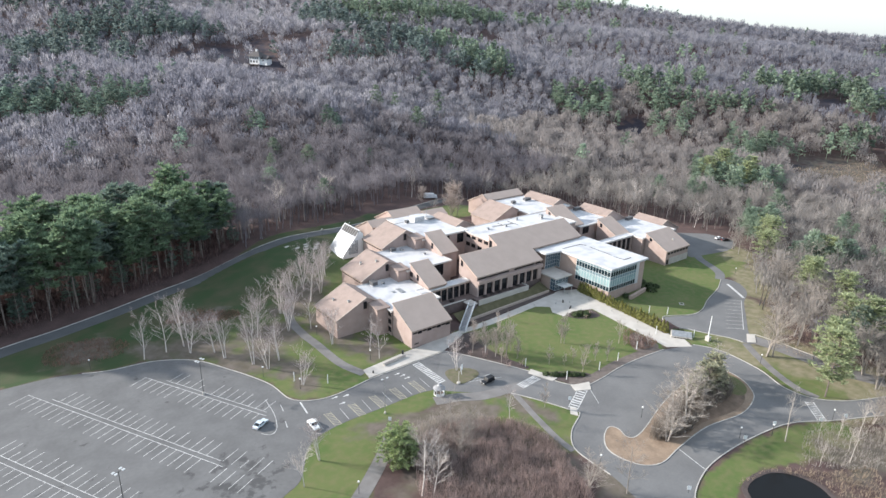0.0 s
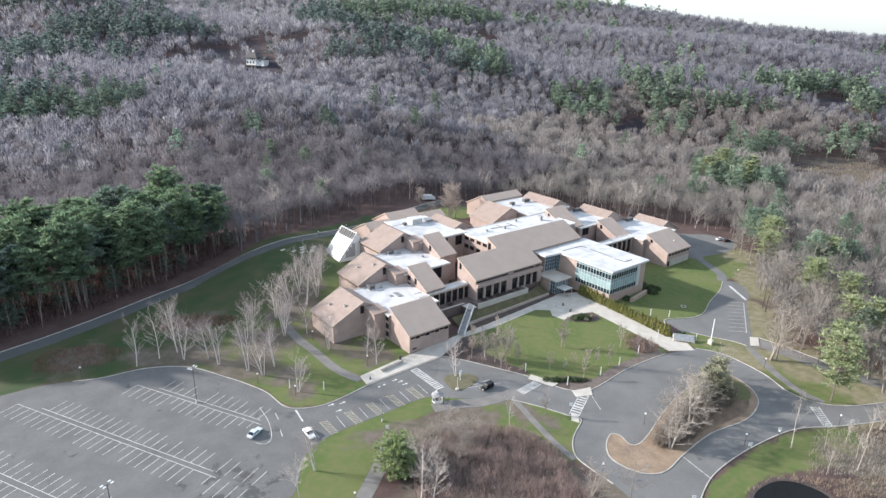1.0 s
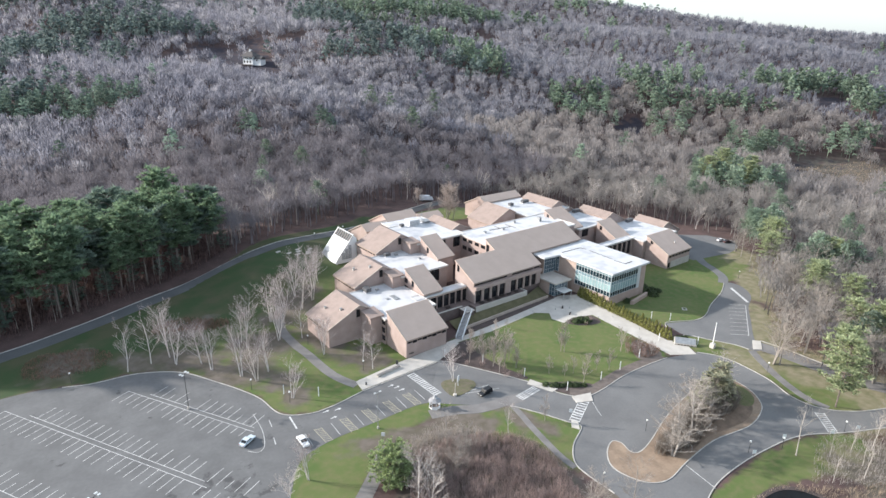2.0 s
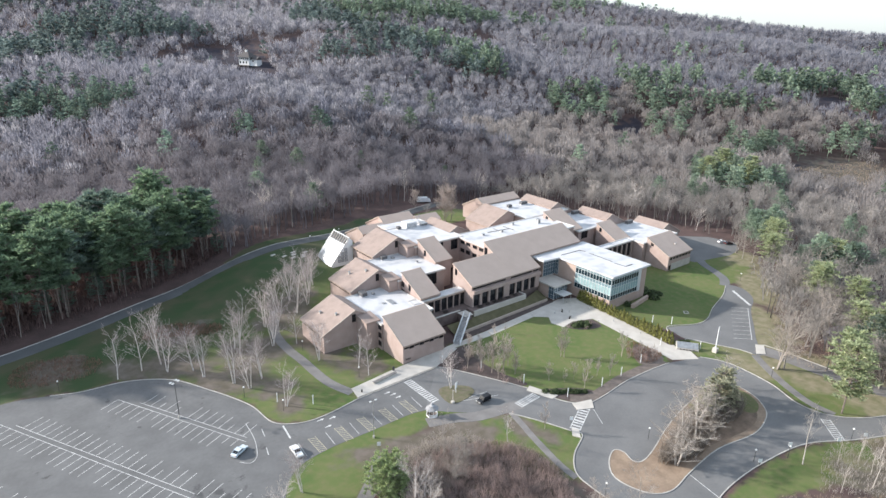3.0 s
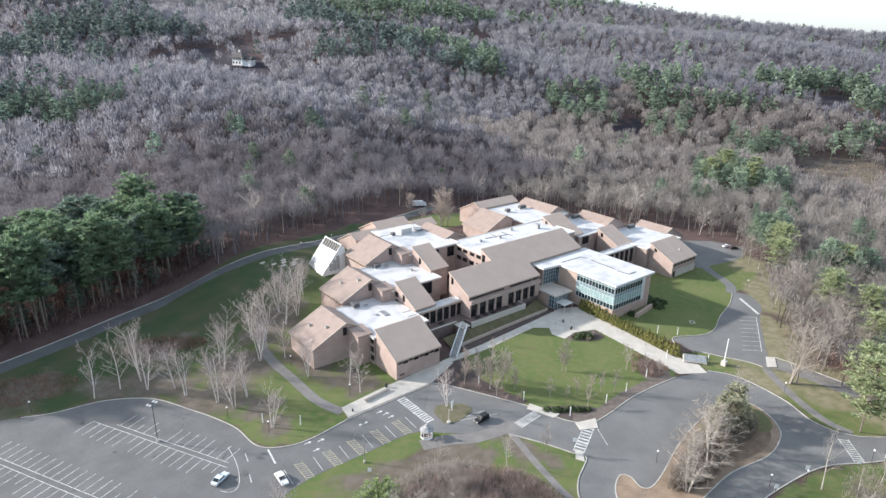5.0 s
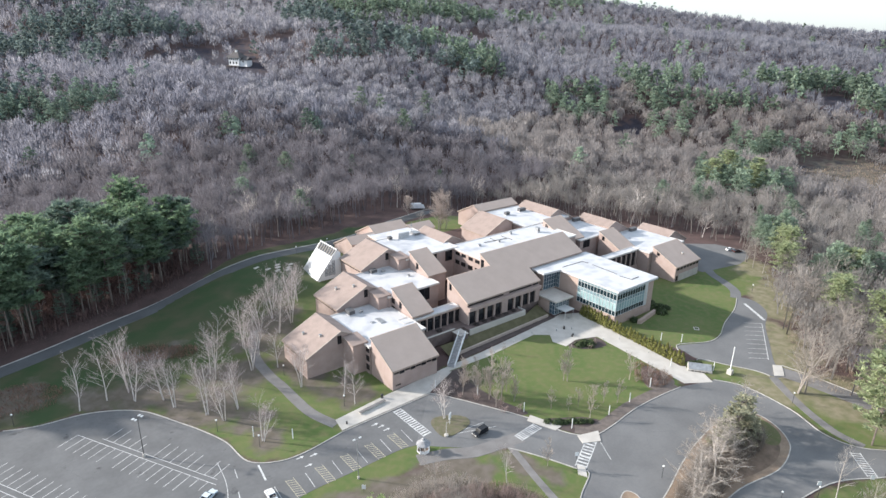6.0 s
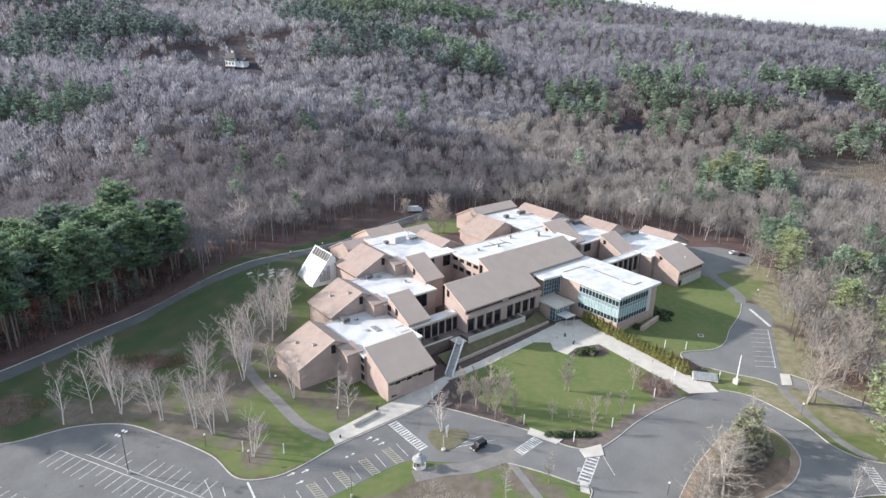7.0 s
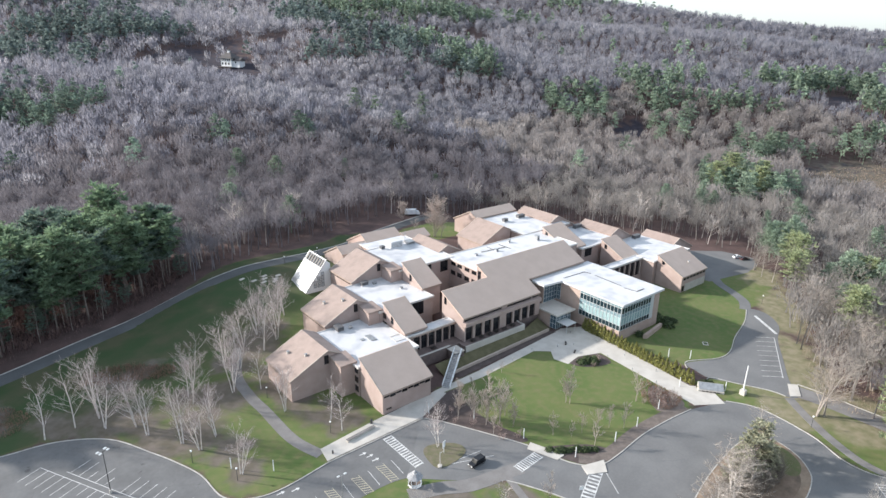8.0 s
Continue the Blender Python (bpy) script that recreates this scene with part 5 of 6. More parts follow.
# second far twig colour, paler and bluish with painted-in haze
M_OLIVE = material("haze_pale_twigs", (0.336, 0.331, 0.362), (0.300, 0.294, 0.322), 40.0, 0.95, island=0.03, tone=0.16, thin=0.62)
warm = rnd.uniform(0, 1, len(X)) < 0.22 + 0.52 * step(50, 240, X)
# the east side takes the paler sunlit twigs, the rest the shade-darkened ones
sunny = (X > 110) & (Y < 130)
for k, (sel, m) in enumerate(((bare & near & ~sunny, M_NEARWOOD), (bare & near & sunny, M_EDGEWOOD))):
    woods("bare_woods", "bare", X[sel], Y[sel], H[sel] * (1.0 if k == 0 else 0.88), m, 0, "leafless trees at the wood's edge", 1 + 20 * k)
M_WARMTWIG = material("warm_grey_twigs", (0.372, 0.342, 0.330), (0.318, 0.290, 0.280), 40.0, 0.95, island=0.03, tone=0.18, thin=0.62)
east = (X > 215) & (Y < 240)
sel = bare & mid & east
woods("bare_woods", "bare", X[sel], Y[sel], H[sel], M_WARMTWIG, 200, "leafless warm grey woods on the lower east slope", 12)
bare = bare & ~(mid & east)
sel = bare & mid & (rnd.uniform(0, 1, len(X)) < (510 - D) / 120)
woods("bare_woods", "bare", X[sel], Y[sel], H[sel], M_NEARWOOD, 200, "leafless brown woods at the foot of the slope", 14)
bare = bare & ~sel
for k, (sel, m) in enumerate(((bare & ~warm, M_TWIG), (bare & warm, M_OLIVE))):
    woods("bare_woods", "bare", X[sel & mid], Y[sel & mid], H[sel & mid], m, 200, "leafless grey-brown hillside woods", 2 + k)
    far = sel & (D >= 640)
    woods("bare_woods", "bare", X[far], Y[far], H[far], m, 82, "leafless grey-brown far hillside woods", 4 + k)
woods("pine_woods", "pine", X[pine & near], Y[pine & near], H[pine & near], M_PINEWOOD, 1000, "green pines among the near leafless woods", 6)
for k, (sel, m) in enumerate(((pine & ~near & (D < 600) & (X < 110), M_NEEDLE), (pine & ~near & (D < 600) & (X >= 110), M_PINEWOOD))):
    woods("pine_woods", "pine", X[sel], Y[sel], H[sel] * 1.15, m, 0, "green pines among the leafless woods", 7 + 20 * k)
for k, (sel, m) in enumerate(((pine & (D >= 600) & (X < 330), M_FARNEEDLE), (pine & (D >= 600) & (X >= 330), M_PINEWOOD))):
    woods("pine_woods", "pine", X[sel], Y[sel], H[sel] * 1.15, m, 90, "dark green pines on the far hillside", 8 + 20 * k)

# ---- single trees ----
PINES = [tree_kind("pine_tree", *pine_mesh(50 + k, h, w, 12, 6, 3, (0.38, 0.46, 0.42, 0.50)[k], 0.9), M_PINEBARK, (M_PINE, M_NEEDLE, M_PINE, M_NEEDLE)[k], "tall white pine with bare lower trunk", "tree", "pines by the wood road")
         for k, (h, w) in enumerate(((23, 5.2), (21, 4.8), (25, 5.6), (19, 5.0)))]
rp = random.Random(21)
spots = []
# the three westmost rows are unseen, added to shade the stand's floor
for x0, y0 in ((-172, 120), (-158, 128), (-148, 114), (-126, 90), (-112, 86), (-92, 93), (-73, 98), (-55, 104), (-37, 113), (-24, 119)):
    for row in range(7):
        for k in range(2):
            spots.append((x0 + rp.uniform(-9, 9) - row * 1.5, y0 + row * 7.5 + rp.uniform(-2, 4)))
for x, y in spots:
    if y < 88 + 0.45 * (x + 112) - 3:
        y += 6
    plant(rp.choice(PINES), x, y, rp.uniform(0.95, 1.5), rnd=rp)
M_LAWNPINE = material("pale_grey_green_needles", (0.410, 0.450, 0.270), (0.310, 0.360, 0.212), 4.0, 0.8, island=0.25, thin=0.5)
LAWN_PINE = tree_kind("pine_tree", *pine_mesh(58, 22, 6.3, 13, 7, 3, 0.30, 0.8), M_PINEBARK, M_LAWNPINE, "tall open-crowned pine on the dry verge", "tree", "pines by the east drive")
for x, y, s in ((86, -96, 1.0), (99.5, -91, 0.9), (124, -92, 0.95), (112, -112, 0.8), (150, -62, 0.9), (182, -30, 0.85),
                (324, 72, 1.1), (299, 68, 1.0), (311, 47, 1.1), (332, 55, 1.0), (209, -17, 0.85), (196, -51, 0.85), (126, -84, 0.85), (196, -25, 0.9), (135, -100, 0.9),(118, -108, 0.8), (150, -75, 0.9), (160, -60, 0.8)):
    plant(LAWN_PINE, x, y, s, rnd=rp)
BUSHY = [tree_kind("young_pine", *pine_mesh(60 + k, 8.0, 4.8, 12, 9, 3, 0.04), M_BARK, M_BUSHPINE, "bushy young pine with foliage to the ground", "tree", "young pines") for k in range(2)]
for x, y, s in ((-36.4, -46.4, 1.0), (-35.2, -44.2, 1.05), (-32.6, -42.2, 0.9), (-34, -46, 0.8)):
    plant(rp.choice(BUSHY), x, y, s, rnd=rp)

M_OLIVEPINE = material("olive_grey_needles", (0.430, 0.425, 0.310), (0.345, 0.345, 0.250), 3.0, 0.85, island=0.25, thin=0.45)
OLIVEPINE = tree_kind("island_pine", *pine_mesh(62, 9.5, 3.6, 11, 7, 2, 0.08), M_PINEBARK, M_OLIVEPINE, "olive-grey young pine on the planted island", "tree", "pines on the island")
for x, y, s in ((62, -72, 1.1), (57, -73.5, 1.05), (66, -71, 0.95), (53, -72.5, 0.9), (60, -75.5, 0.85), (49, -73, 0.7)):
    plant(OLIVEPINE, x, y, s, rnd=rp)
HEMLOCK = [tree_kind("young_hemlock", *pine_mesh(64 + k, 8.0, 2.8, 10, 6, 2, 0.03), M_PINEBARK, M_NEEDLE, "dark young hemlock under the tall pines", "tree", "hemlocks under the pines") for k in range(2)]
for k in range(18):
    f = rp.uniform(0, 1)
    plant(rp.choice(HEMLOCK), -135 + 122 * f, 82 + 44 * f + rp.uniform(1, 12), rp.uniform(0.6, 1.35), rnd=rp)
BIRCH = [tree_kind("birch_tree", *limb_tree(70 + k, h, 0.92, 3, (15, 10, 9), 0.18, 0.022, st, 0.85, 0.22, 5), M_BIRCH, M_BIRCHTWIG, "leafless white-barked birch on the lawn", "tree", "birches by the car park")
         for k, (h, st) in enumerate(((13.5, 2), (14.5, 3), (12.5, 1), (14, 2)))]
for x, y, s in ((-74, 44, 1.05), (-67, 45, 1.1), (-61, 46, 1.1), (-61, 40, 1.0), (-54, 36, 1.1), (-53, 30, 1.05), (-47, 21, 1.1), (-39, 38, 1.1), (-44, 16, 0.85), (-39, 19, 0.95), (-39.4, 1, 0.75),
                (-21, 33, 0.9), (-20, 18.5, 0.8), (-12, 7.5, 0.9), (-12, 1.4, 0.85), (4, -19.5, 0.8), (-39, 42, 0.9), (-25, 50, 1.1), (-12, 52, 1.1), (-2, 62, 1.05), (-22, 47, 1.0), (-10, 61, 1.1), (2, 66, 0.95),
                (-17, 56, 1.1), (-6, 55, 1.0), (-51, -33, 0.7), (0, -48, 0.65), (-26, 41, 0.9), (-28, 36, 0.85), (-8, 66, 0.9)):
    plant(rp.choice(BIRCH), x, y, s, rnd=rp)

M_PINKTWIG = material("pale_grey_tan_twigs", (0.50, 0.445, 0.405), (0.405, 0.355, 0.32), 10.0, 0.95, island=0.25, thin=0.4)
SAPLING = [tree_kind("sapling", *limb_tree(90 + k, 7.5, 0.6, 3, (15, 7, 5), 0.10, 0.042, 1, 0.9, 0.15, 4), M_PINKTWIG, M_PINKTWIG, "slender leafless sapling on the front lawn", "tree", "saplings on the lawn") for k in range(3)]
for x, y, s in ((46, -27, 1.3), (23, -22, 1.4), (20, -20, 1.3), (20, -15, 1.1), (31, -34, 0.8), (34.3, -37.5, 0.55), (37.7, -38.1, 0.8), (43, -39.3, 0.95), (45.5, -41, 0.8), (36.2, -43.5, 0.85), (48.6, -43.5, 0.9), (25.5, -25, 0.9), (65, -43, 0.8), (62, -38, 1.2), (25, -25, 0.9),
                (17, -12, 1.2), (27, -20, 1.3), (22, -18.5, 1.5), (24.5, -20.5, 1.4), (45.4, -26, 1.2), (18, -17, 1.3), (15.5, -13.5, 1.2), (12, -50, 0.9), (24, -14, 1.0), (19, -24, 1.0), (28, -5, 0.6), (42, -3, 0.5), (68, -46, 0.7)):
    plant(rp.choice(SAPLING), x, y, s, rnd=rp)

M_ISLETWIG = material("grey_brown_twigs", (0.315, 0.278, 0.245), (0.245, 0.214, 0.188), 4.0, 0.95, island=0.2, thin=0.4)
ISLE = [tree_kind("bare_tree", *limb_tree(170 + k, h, 1.55, 3, (16, 11, 9), 0.27, 0.036, st, 0.55, 0.14, 5), M_PALEBARK, M_ISLETWIG, "leafless spreading grey tree on the planted island", "tree", "leafless trees on the island")
        for k, (h, st) in enumerate(((14, 1), (13, 3), (15, 1), (11, 4)))]
for x, y, s in ((27.5, -80, 0.95), (31.5, -78.5, 1.15), (37, -79, 1.1), (44, -76, 1.0), (50, -76.5, 0.7), (36, -74.5, 0.6), (72, -68, 0.7)):
    plant(rp.choice(ISLE), x, y, s, rnd=rp)
LAWN_TREE = tree_kind("slender_lawn_tree", *limb_tree(180, 14, 0.8, 3, (16, 7, 5), 0.17, 0.028, 1, 0.95, 0.25, 5), M_PALEBARK, M_TAN, "tall slender leafless tree on the mown lawn", "tree", "leafless trees by the pond")
for x, y, s in ((53.5, -99, 1.0), (60, -104.5, 0.55), (66, -107, 0.6), (50, -109, 0.5), (72, -110, 0.7), (63, -111, 0.5), (58, -113, 0.7)):
    plant(LAWN_TREE, x, y, s, rnd=rp)
M_OAKTWIG = material("grey_tan_oak_twigs", (0.365, 0.328, 0.296), (0.295, 0.262, 0.236), 5.0, 0.95, island=0.15, thin=0.4)
OAK = [tree_kind("bare_tree", *limb_tree(110 + k, h, 1.15, 3, (17, 11, 8), 0.24, 0.030, st, 0.75, 0.18, 5), M_BARK, M_OAKTWIG, "leafless broad-crowned grey tree", "tree", "leafless trees by the drives")
       for k, (h, st) in enumerate(((15, 1), (14, 3), (17, 1), (13, 2)))]
for x, y, s in (
                (96.5, -73, 1.2), (98, -74.6, 1.2), (92, 96, 1.0), (86, 103, 0.6), (82, -110, 0.8),
                (2, -86, 0.8), (-6, -80, 0.85), (-22, -52, 0.75), (-18, -44, 0.7), (-14, -47, 0.6), (108, -112, 0.9), (116, -104, 1.0), (122, -96, 1.0), (112, -120, 1.0), (130, -118, 1.1), (98, -120, 0.8),
                (84, -112, 0.9), (88, -116, 1.0), (76, -115, 0.8), (92, -122, 0.9), (104, -104, 0.9), (110, -98, 1.0), (118, -88, 1.1), (124, -78, 1.1), (130, -70, 1.1), (114, -76, 0.9), (140, -62, 1.1), (128, -60, 0.8),
                (148, -56, 1.1), (160, -48, 1.0), (172, -42, 1.0), (184, -36, 1.0), (138, -82, 1.1), (150, -66, 1.0), (164, -58, 1.0), (178, -50, 1.1), (120, -112, 1.0), (128, -106, 1.0), (136, -96, 1.0), (144, -88, 1.1),
                (93, 97, 0.9), (95, 94, 0.8), (190, -14, 0.9), (196, -8, 0.9), (187, -20, 0.8)):
    plant(rp.choice(OAK), x, y, s, rnd=rp)
SLIM = [tree_kind("slender_tree", *limb_tree(140 + k, 17, 0.5, 2, (12, 8), 0.13, 0.03, 1, 1.1, 0.5, 4), M_TAN, M_TWIG, "slender leafless tree at the pines' edge", "tree", "slender trees by the wood road") for k in range(3)]
for k in range(26):
    f = rp.uniform(0, 1)
    plant(rp.choice(SLIM), -118 + 128 * f, 84 + 47 * f + rp.uniform(-1, 6), rp.uniform(0.6, 1.0), rnd=rp)
M_MAPLE = material("pinkish_tan_twigs", (0.56, 0.475, 0.435), (0.47, 0.395, 0.360), 8.0, 0.95, island=0.2, thin=0.4)
MAPLE = tree_kind("maple_tree", *limb_tree(130, 15, 1.05, 3, (40, 16, 12), 0.2, 0.045, 1, 0.75, 0.08, 5), M_TAN, M_MAPLE, "rounded leafless maple with pinkish twigs", "tree", "maples behind the college")
for x, y, s in ((93, 96, 1.15), (95, 126, 0.62)):
    plant(MAPLE, x, y, s, rnd=rp)
PALE = [tree_kind("pale_tree", *limb_tree(150 + k, 15, 0.95, 3, (18, 11, 7), 0.2, 0.03, 1, 0.95, 0.3, 5), M_BIRCH, M_PINKTWIG, "pale-barked leafless tree with a spreading crown", "tree", "pale trees along the woods") for k in range(2)]
for x, y, s in ((-37.5, -58.2, 0.95), (-36, -60.5, 0.8), (-58.2, -39.5, 0.7), (-30, -52, 0.6), (13, 137, 1.15), (43, 146, 1.25), (98, 141, 1.0), (127, 143, 0.9), (-5, 131, 0.9), (206, 62, 1.1), (216, 44, 1.0), (150, 133, 1.0), (196, 84, 1.05), (176, 108, 0.95), (213, 24, 0.9)):
    plant(rp.choice(PALE), x, y, s, rnd=rp)
EDGE = [tree_kind("slender_tree", *limb_tree(190 + k, 17, 0.55, 2, (13, 9), 0.17, 0.032, 1, 1.05, 0.45, 4), M_PALEBARK, M_TAN, "tall slender grey tree at the foot of the wooded slope", "tree", "slender trees behind the college") for k in range(3)]
RIM = smooth_ring([(-30, 122), (10, 128), (60, 140), (100, 145), (150, 132), (182, 102), (203, 66), (215, 34)], 6, False)
for k in range(44):
    p = Vector(rp.choice(RIM)) + Vector((rp.uniform(-6, 6), rp.uniform(-1, 12)))
    plant(rp.choice(EDGE), p.x, p.y, rp.uniform(0.7, 1.1), rnd=rp)
for ob in list(scene.objects):
    if ob.get("used") is not None:
        del ob["used"]

# ---- hedge, shrubs and thickets ----
M_ARBOR = material("arborvitae_leaves", (0.25, 0.24, 0.075), (0.15, 0.16, 0.055), 1.2, 0.85, island=0.35, thin=0.3)
M_SHRUB = material("evergreen_shrub", (0.070, 0.095, 0.040), (0.045, 0.065, 0.030), 1.0, 0.85, island=0.35)
M_REED = material("red_brown_brush", (0.40, 0.312, 0.292), (0.305, 0.236, 0.220), 6.0, 0.95, island=0.35, thin=0.3)
M_BRUSHRED = material("russet_brush", (0.31, 0.195, 0.150), (0.215, 0.138, 0.108), 4.0, 0.95, island=0.3, thin=0.3)
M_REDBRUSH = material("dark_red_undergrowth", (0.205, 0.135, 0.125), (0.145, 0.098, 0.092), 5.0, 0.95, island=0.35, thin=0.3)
M_ISLEBRUSH = material("brown_grey_brush", (0.30, 0.262, 0.228), (0.215, 0.186, 0.162), 4.0, 0.95, island=0.35, thin=0.35)
M_STRAW = material("pale_dry_reeds", (0.36, 0.29, 0.22), (0.27, 0.21, 0.16), 4.0, 0.95, island=0.35)


def leafy(seed, shape, n, size):
    """Leaf sprays over a form: shape(rnd) gives a point and its outward direction."""
    r = random.Random(seed)
    b = Build()
    for k in range(n):
        p, o = shape(r)
        e1 = Vector((r.uniform(-1, 1), r.uniform(-1, 1), r.uniform(-0.3, 1))).normalized() * size * r.uniform(0.6, 1.3)
        e2 = e1.cross(o + Vector((r.uniform(-0.5, 0.5), r.uniform(-0.5, 0.5), 0.1))).normalized() * size * 0.5
        b.add([p - e1, p + e2, p + e1 * 1.2, p - e2], [(0, 1, 2, 3)])
    return b


def cone_form(h, w):
    def f(r):
        z, a = r.random() ** 1.3, r.uniform(0, math.tau)
        o = Vector((math.cos(a), math.sin(a), 0.3))
        rad = w * (1 - z ** 1.5) * r.uniform(0.7, 1.05) + 0.05
        return Vector((math.cos(a) * rad, math.sin(a) * rad, z * h)), o
    return f


def dome_form(h, w):
    def f(r):
        a, e = r.uniform(0, math.tau), r.uniform(0.05, 1.5)
        o = Vector((math.cos(a) * math.cos(e), math.sin(a) * math.cos(e), math.sin(e)))
        k = r.uniform(0.65, 1.08)
        return Vector((o.x * w * k, o.y * w * k, o.z * h * k)), o
    return f


HEDGE = []
for k in range(3):
    t = thing("arborvitae")
    part("trunk", Build().tube((0, 0, 0), (0, 0, 2.6), 0.07, 0.02, 5), M_BARK, t)
    part("foliage", raw(leafy(200 + k, cone_form(3.2 + 0.3 * k, 0.95), 420, 0.22), "foliage", M_ARBOR), None, t)
    HEDGE.append(tagged(t, "yellow-green clipped arborvitae in a hedge row", "hedge", "hedge beside the walk"))
for k in range(30):
    f = k / 29
    plant(rp.choice(HEDGE), 87.0 - 3.2 * f + rp.uniform(-0.15, 0.15), 1.0 - 43.6 * f, rp.uniform(1.08, 1.3), rnd=rp)

SHRUB = []
for k in range(3):
    t = thing("evergreen_shrub")
    part("stem", Build().tube((0, 0, 0), (0, 0, 0.6), 0.08, 0.03, 5), M_BARK, t)
    part("foliage", raw(leafy(220 + k, dome_form(1.1, 1.2), 360, 0.22), "foliage", M_SHRUB), None, t)
    SHRUB.append(tagged(t, "low dark evergreen shrub in a mulched bed", "shrub", "shrubs in the beds"))
for k in range(9):
    f = k / 8
    plant(rp.choice(SHRUB), 25.5 + 9.5 * f, -38.2 - 6.4 * f + rp.uniform(-0.5, 0.5), rp.uniform(0.8, 1.15), rnd=rp)
for x, y, s in ((66.5, -14.5, 1.5), (69, -15, 1.7), (71.5, -16, 1.5), (69.5, -17, 1.3), (84.8, -45.5, 1.7), (86.5, -46.5, 1.6), (98, -14.6, 1.5), (112.5, -16.5, 2.0), (115.5, -14, 1.9), (113.6, -11, 2.2), (116.5, -9.5, 1.7), (113.2, -7, 1.8), (117.5, -15.5, 1.5)):
    plant(rp.choice(SHRUB), x, y, s, rnd=rp)
for k in range(2):
    t = thing("twiggy_shrub")
    a, c = limb_tree(240 + k, 2.0, 0.9, 2, (10, 8), 0.03, 0.016, 6, 0.6, 0.1, 3)
    a.add(c.v, c.f)
    part("bush", raw(a, "bush", M_REED), None, t)
    SHRUB.append(tagged(t, "leafless reddish twiggy shrub in a bed", "shrub", "shrubs in the beds"))
for x, y in ((63, -40), (65, -42), (67, -40.5), (69, -43), (66, -44.5), (71, -44), (14, -14), (17, -18), (19, -27), (21, -24), (24, -10), (21, -9), (16, -10), (72, -17), (68, -18), (66, -38), (70, -40), (23, -29)):
    plant(rp.choice(SHRUB[3:]), x, y, rp.uniform(0.8, 1.3), rnd=rp)
for ob in list(scene.objects):
    if ob.get("used") is not None:
        del ob["used"]


def thicket(name, ring, n, h0, h1, mat, label, seed, w=0.035):
    """Upright stems and side twigs filling an outline."""
    r = np.random.RandomState(seed)
    ring = np.array(ring)
    lo, hi = ring.min(0), ring.max(0)
    p = r.uniform(lo, hi, (n * 3, 2))
    p = p[inside(ring, p[:, 0], p[:, 1])][:n]
    n = len(p)
    z = ground_z(p[:, 0], p[:, 1])
    base = np.column_stack([p, z])
    swell = 0.5 + 0.5 * np.sin(p[:, 0] / 1.9 + 1.3 * np.sin(p[:, 1] / 2.7)) * np.sin(p[:, 1] / 2.1 + 1.3 * np.sin(p[:, 0] / 3.1))
    h = (r.uniform(h0, h1, n) * (0.62 + 0.5 * swell))[:, None]
    tris = []
    for k in range(5):
        d = np.column_stack([r.uniform(-0.45, 0.45, (n, 2)), np.ones(n)])
        s = np.column_stack([r.uniform(-1, 1, (n, 2)), np.zeros(n)])
        s /= np.linalg.norm(s, axis=1)[:, None]
        f = (0.0 if k == 0 else 0.35) * h * np.array([0, 0, 1]) + base
        ln = h * (1.0 if k == 0 else r.uniform(0.3, 0.6, (n, 1)))
        tris.append(np.stack([f - s * w, f + s * w, f + d * ln], 1))
    v = np.concatenate(tris).reshape(-1, 3)
    me = bpy.data.meshes.new(name)
    me.from_pydata(v.tolist(), [], np.arange(len(v)).reshape(-1, 3).tolist())
    me.materials.append(mat)
    return tagged(new(name, me), label, "brush", kind="stuff")


thicket("brush_thicket", smooth_ring([(-26, -42), (-12, -43), (-2, -50), (1, -60), (-2, -72), (-8, -84), (-22, -86), (-36, -74), (-38, -58)], 4), 11000, 1.4, 4.6, M_REED, "dense leafless reddish-brown brush thicket", 1, 0.032)
thicket("dry_reeds", smooth_ring([(-10, -42), (-1, -48), (3, -58), (1, -68), (-2, -62), (-4, -52), (-10, -46)], 4), 900, 0.8, 1.8, M_STRAW, "pale dry reeds fringing the thicket", 2)
thicket("pond_brush", smooth_ring([(26, -100), (36, -101), (44, -106), (50, -112), (60, -118), (40, -128), (43, -112), (38, -103), (30, -101.5)], 4), 1100, 0.6, 1.8, M_STRAW, "dry tan brush on the pond's bank", 3)
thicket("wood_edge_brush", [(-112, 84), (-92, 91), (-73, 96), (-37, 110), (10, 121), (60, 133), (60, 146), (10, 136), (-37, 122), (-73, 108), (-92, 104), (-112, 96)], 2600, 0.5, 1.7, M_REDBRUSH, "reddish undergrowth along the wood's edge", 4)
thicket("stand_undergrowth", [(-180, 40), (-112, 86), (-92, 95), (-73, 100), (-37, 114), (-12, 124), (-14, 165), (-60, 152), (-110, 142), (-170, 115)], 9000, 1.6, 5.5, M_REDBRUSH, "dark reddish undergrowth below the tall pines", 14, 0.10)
thicket("bed_brush", smooth_ring([(73, -33), (74.5, -40), (73.5, -46), (66, -46.5), (63.5, -42), (66, -37)], 4), 700, 0.5, 1.5, M_BRUSHRED, "low brown dry plants in the corner bed", 15, 0.04)
thicket("wood_edge_brush", [(100, 140), (170, 128), (200, 90), (216, 50), (216, 26), (208, 28), (206, 50), (190, 88), (165, 118), (100, 132)], 2200, 0.5, 1.8, M_REDBRUSH, "reddish undergrowth behind the college", 5)
thicket("island_brush", smooth_ring([(24, -77), (34, -74), (50, -71), (68, -69), (70, -73), (62, -79), (48, -79), (34, -81.5)], 4), 5200, 1.6, 5.6, M_ISLEBRUSH, "brown leafless brush on the planted island", 6, 0.04)
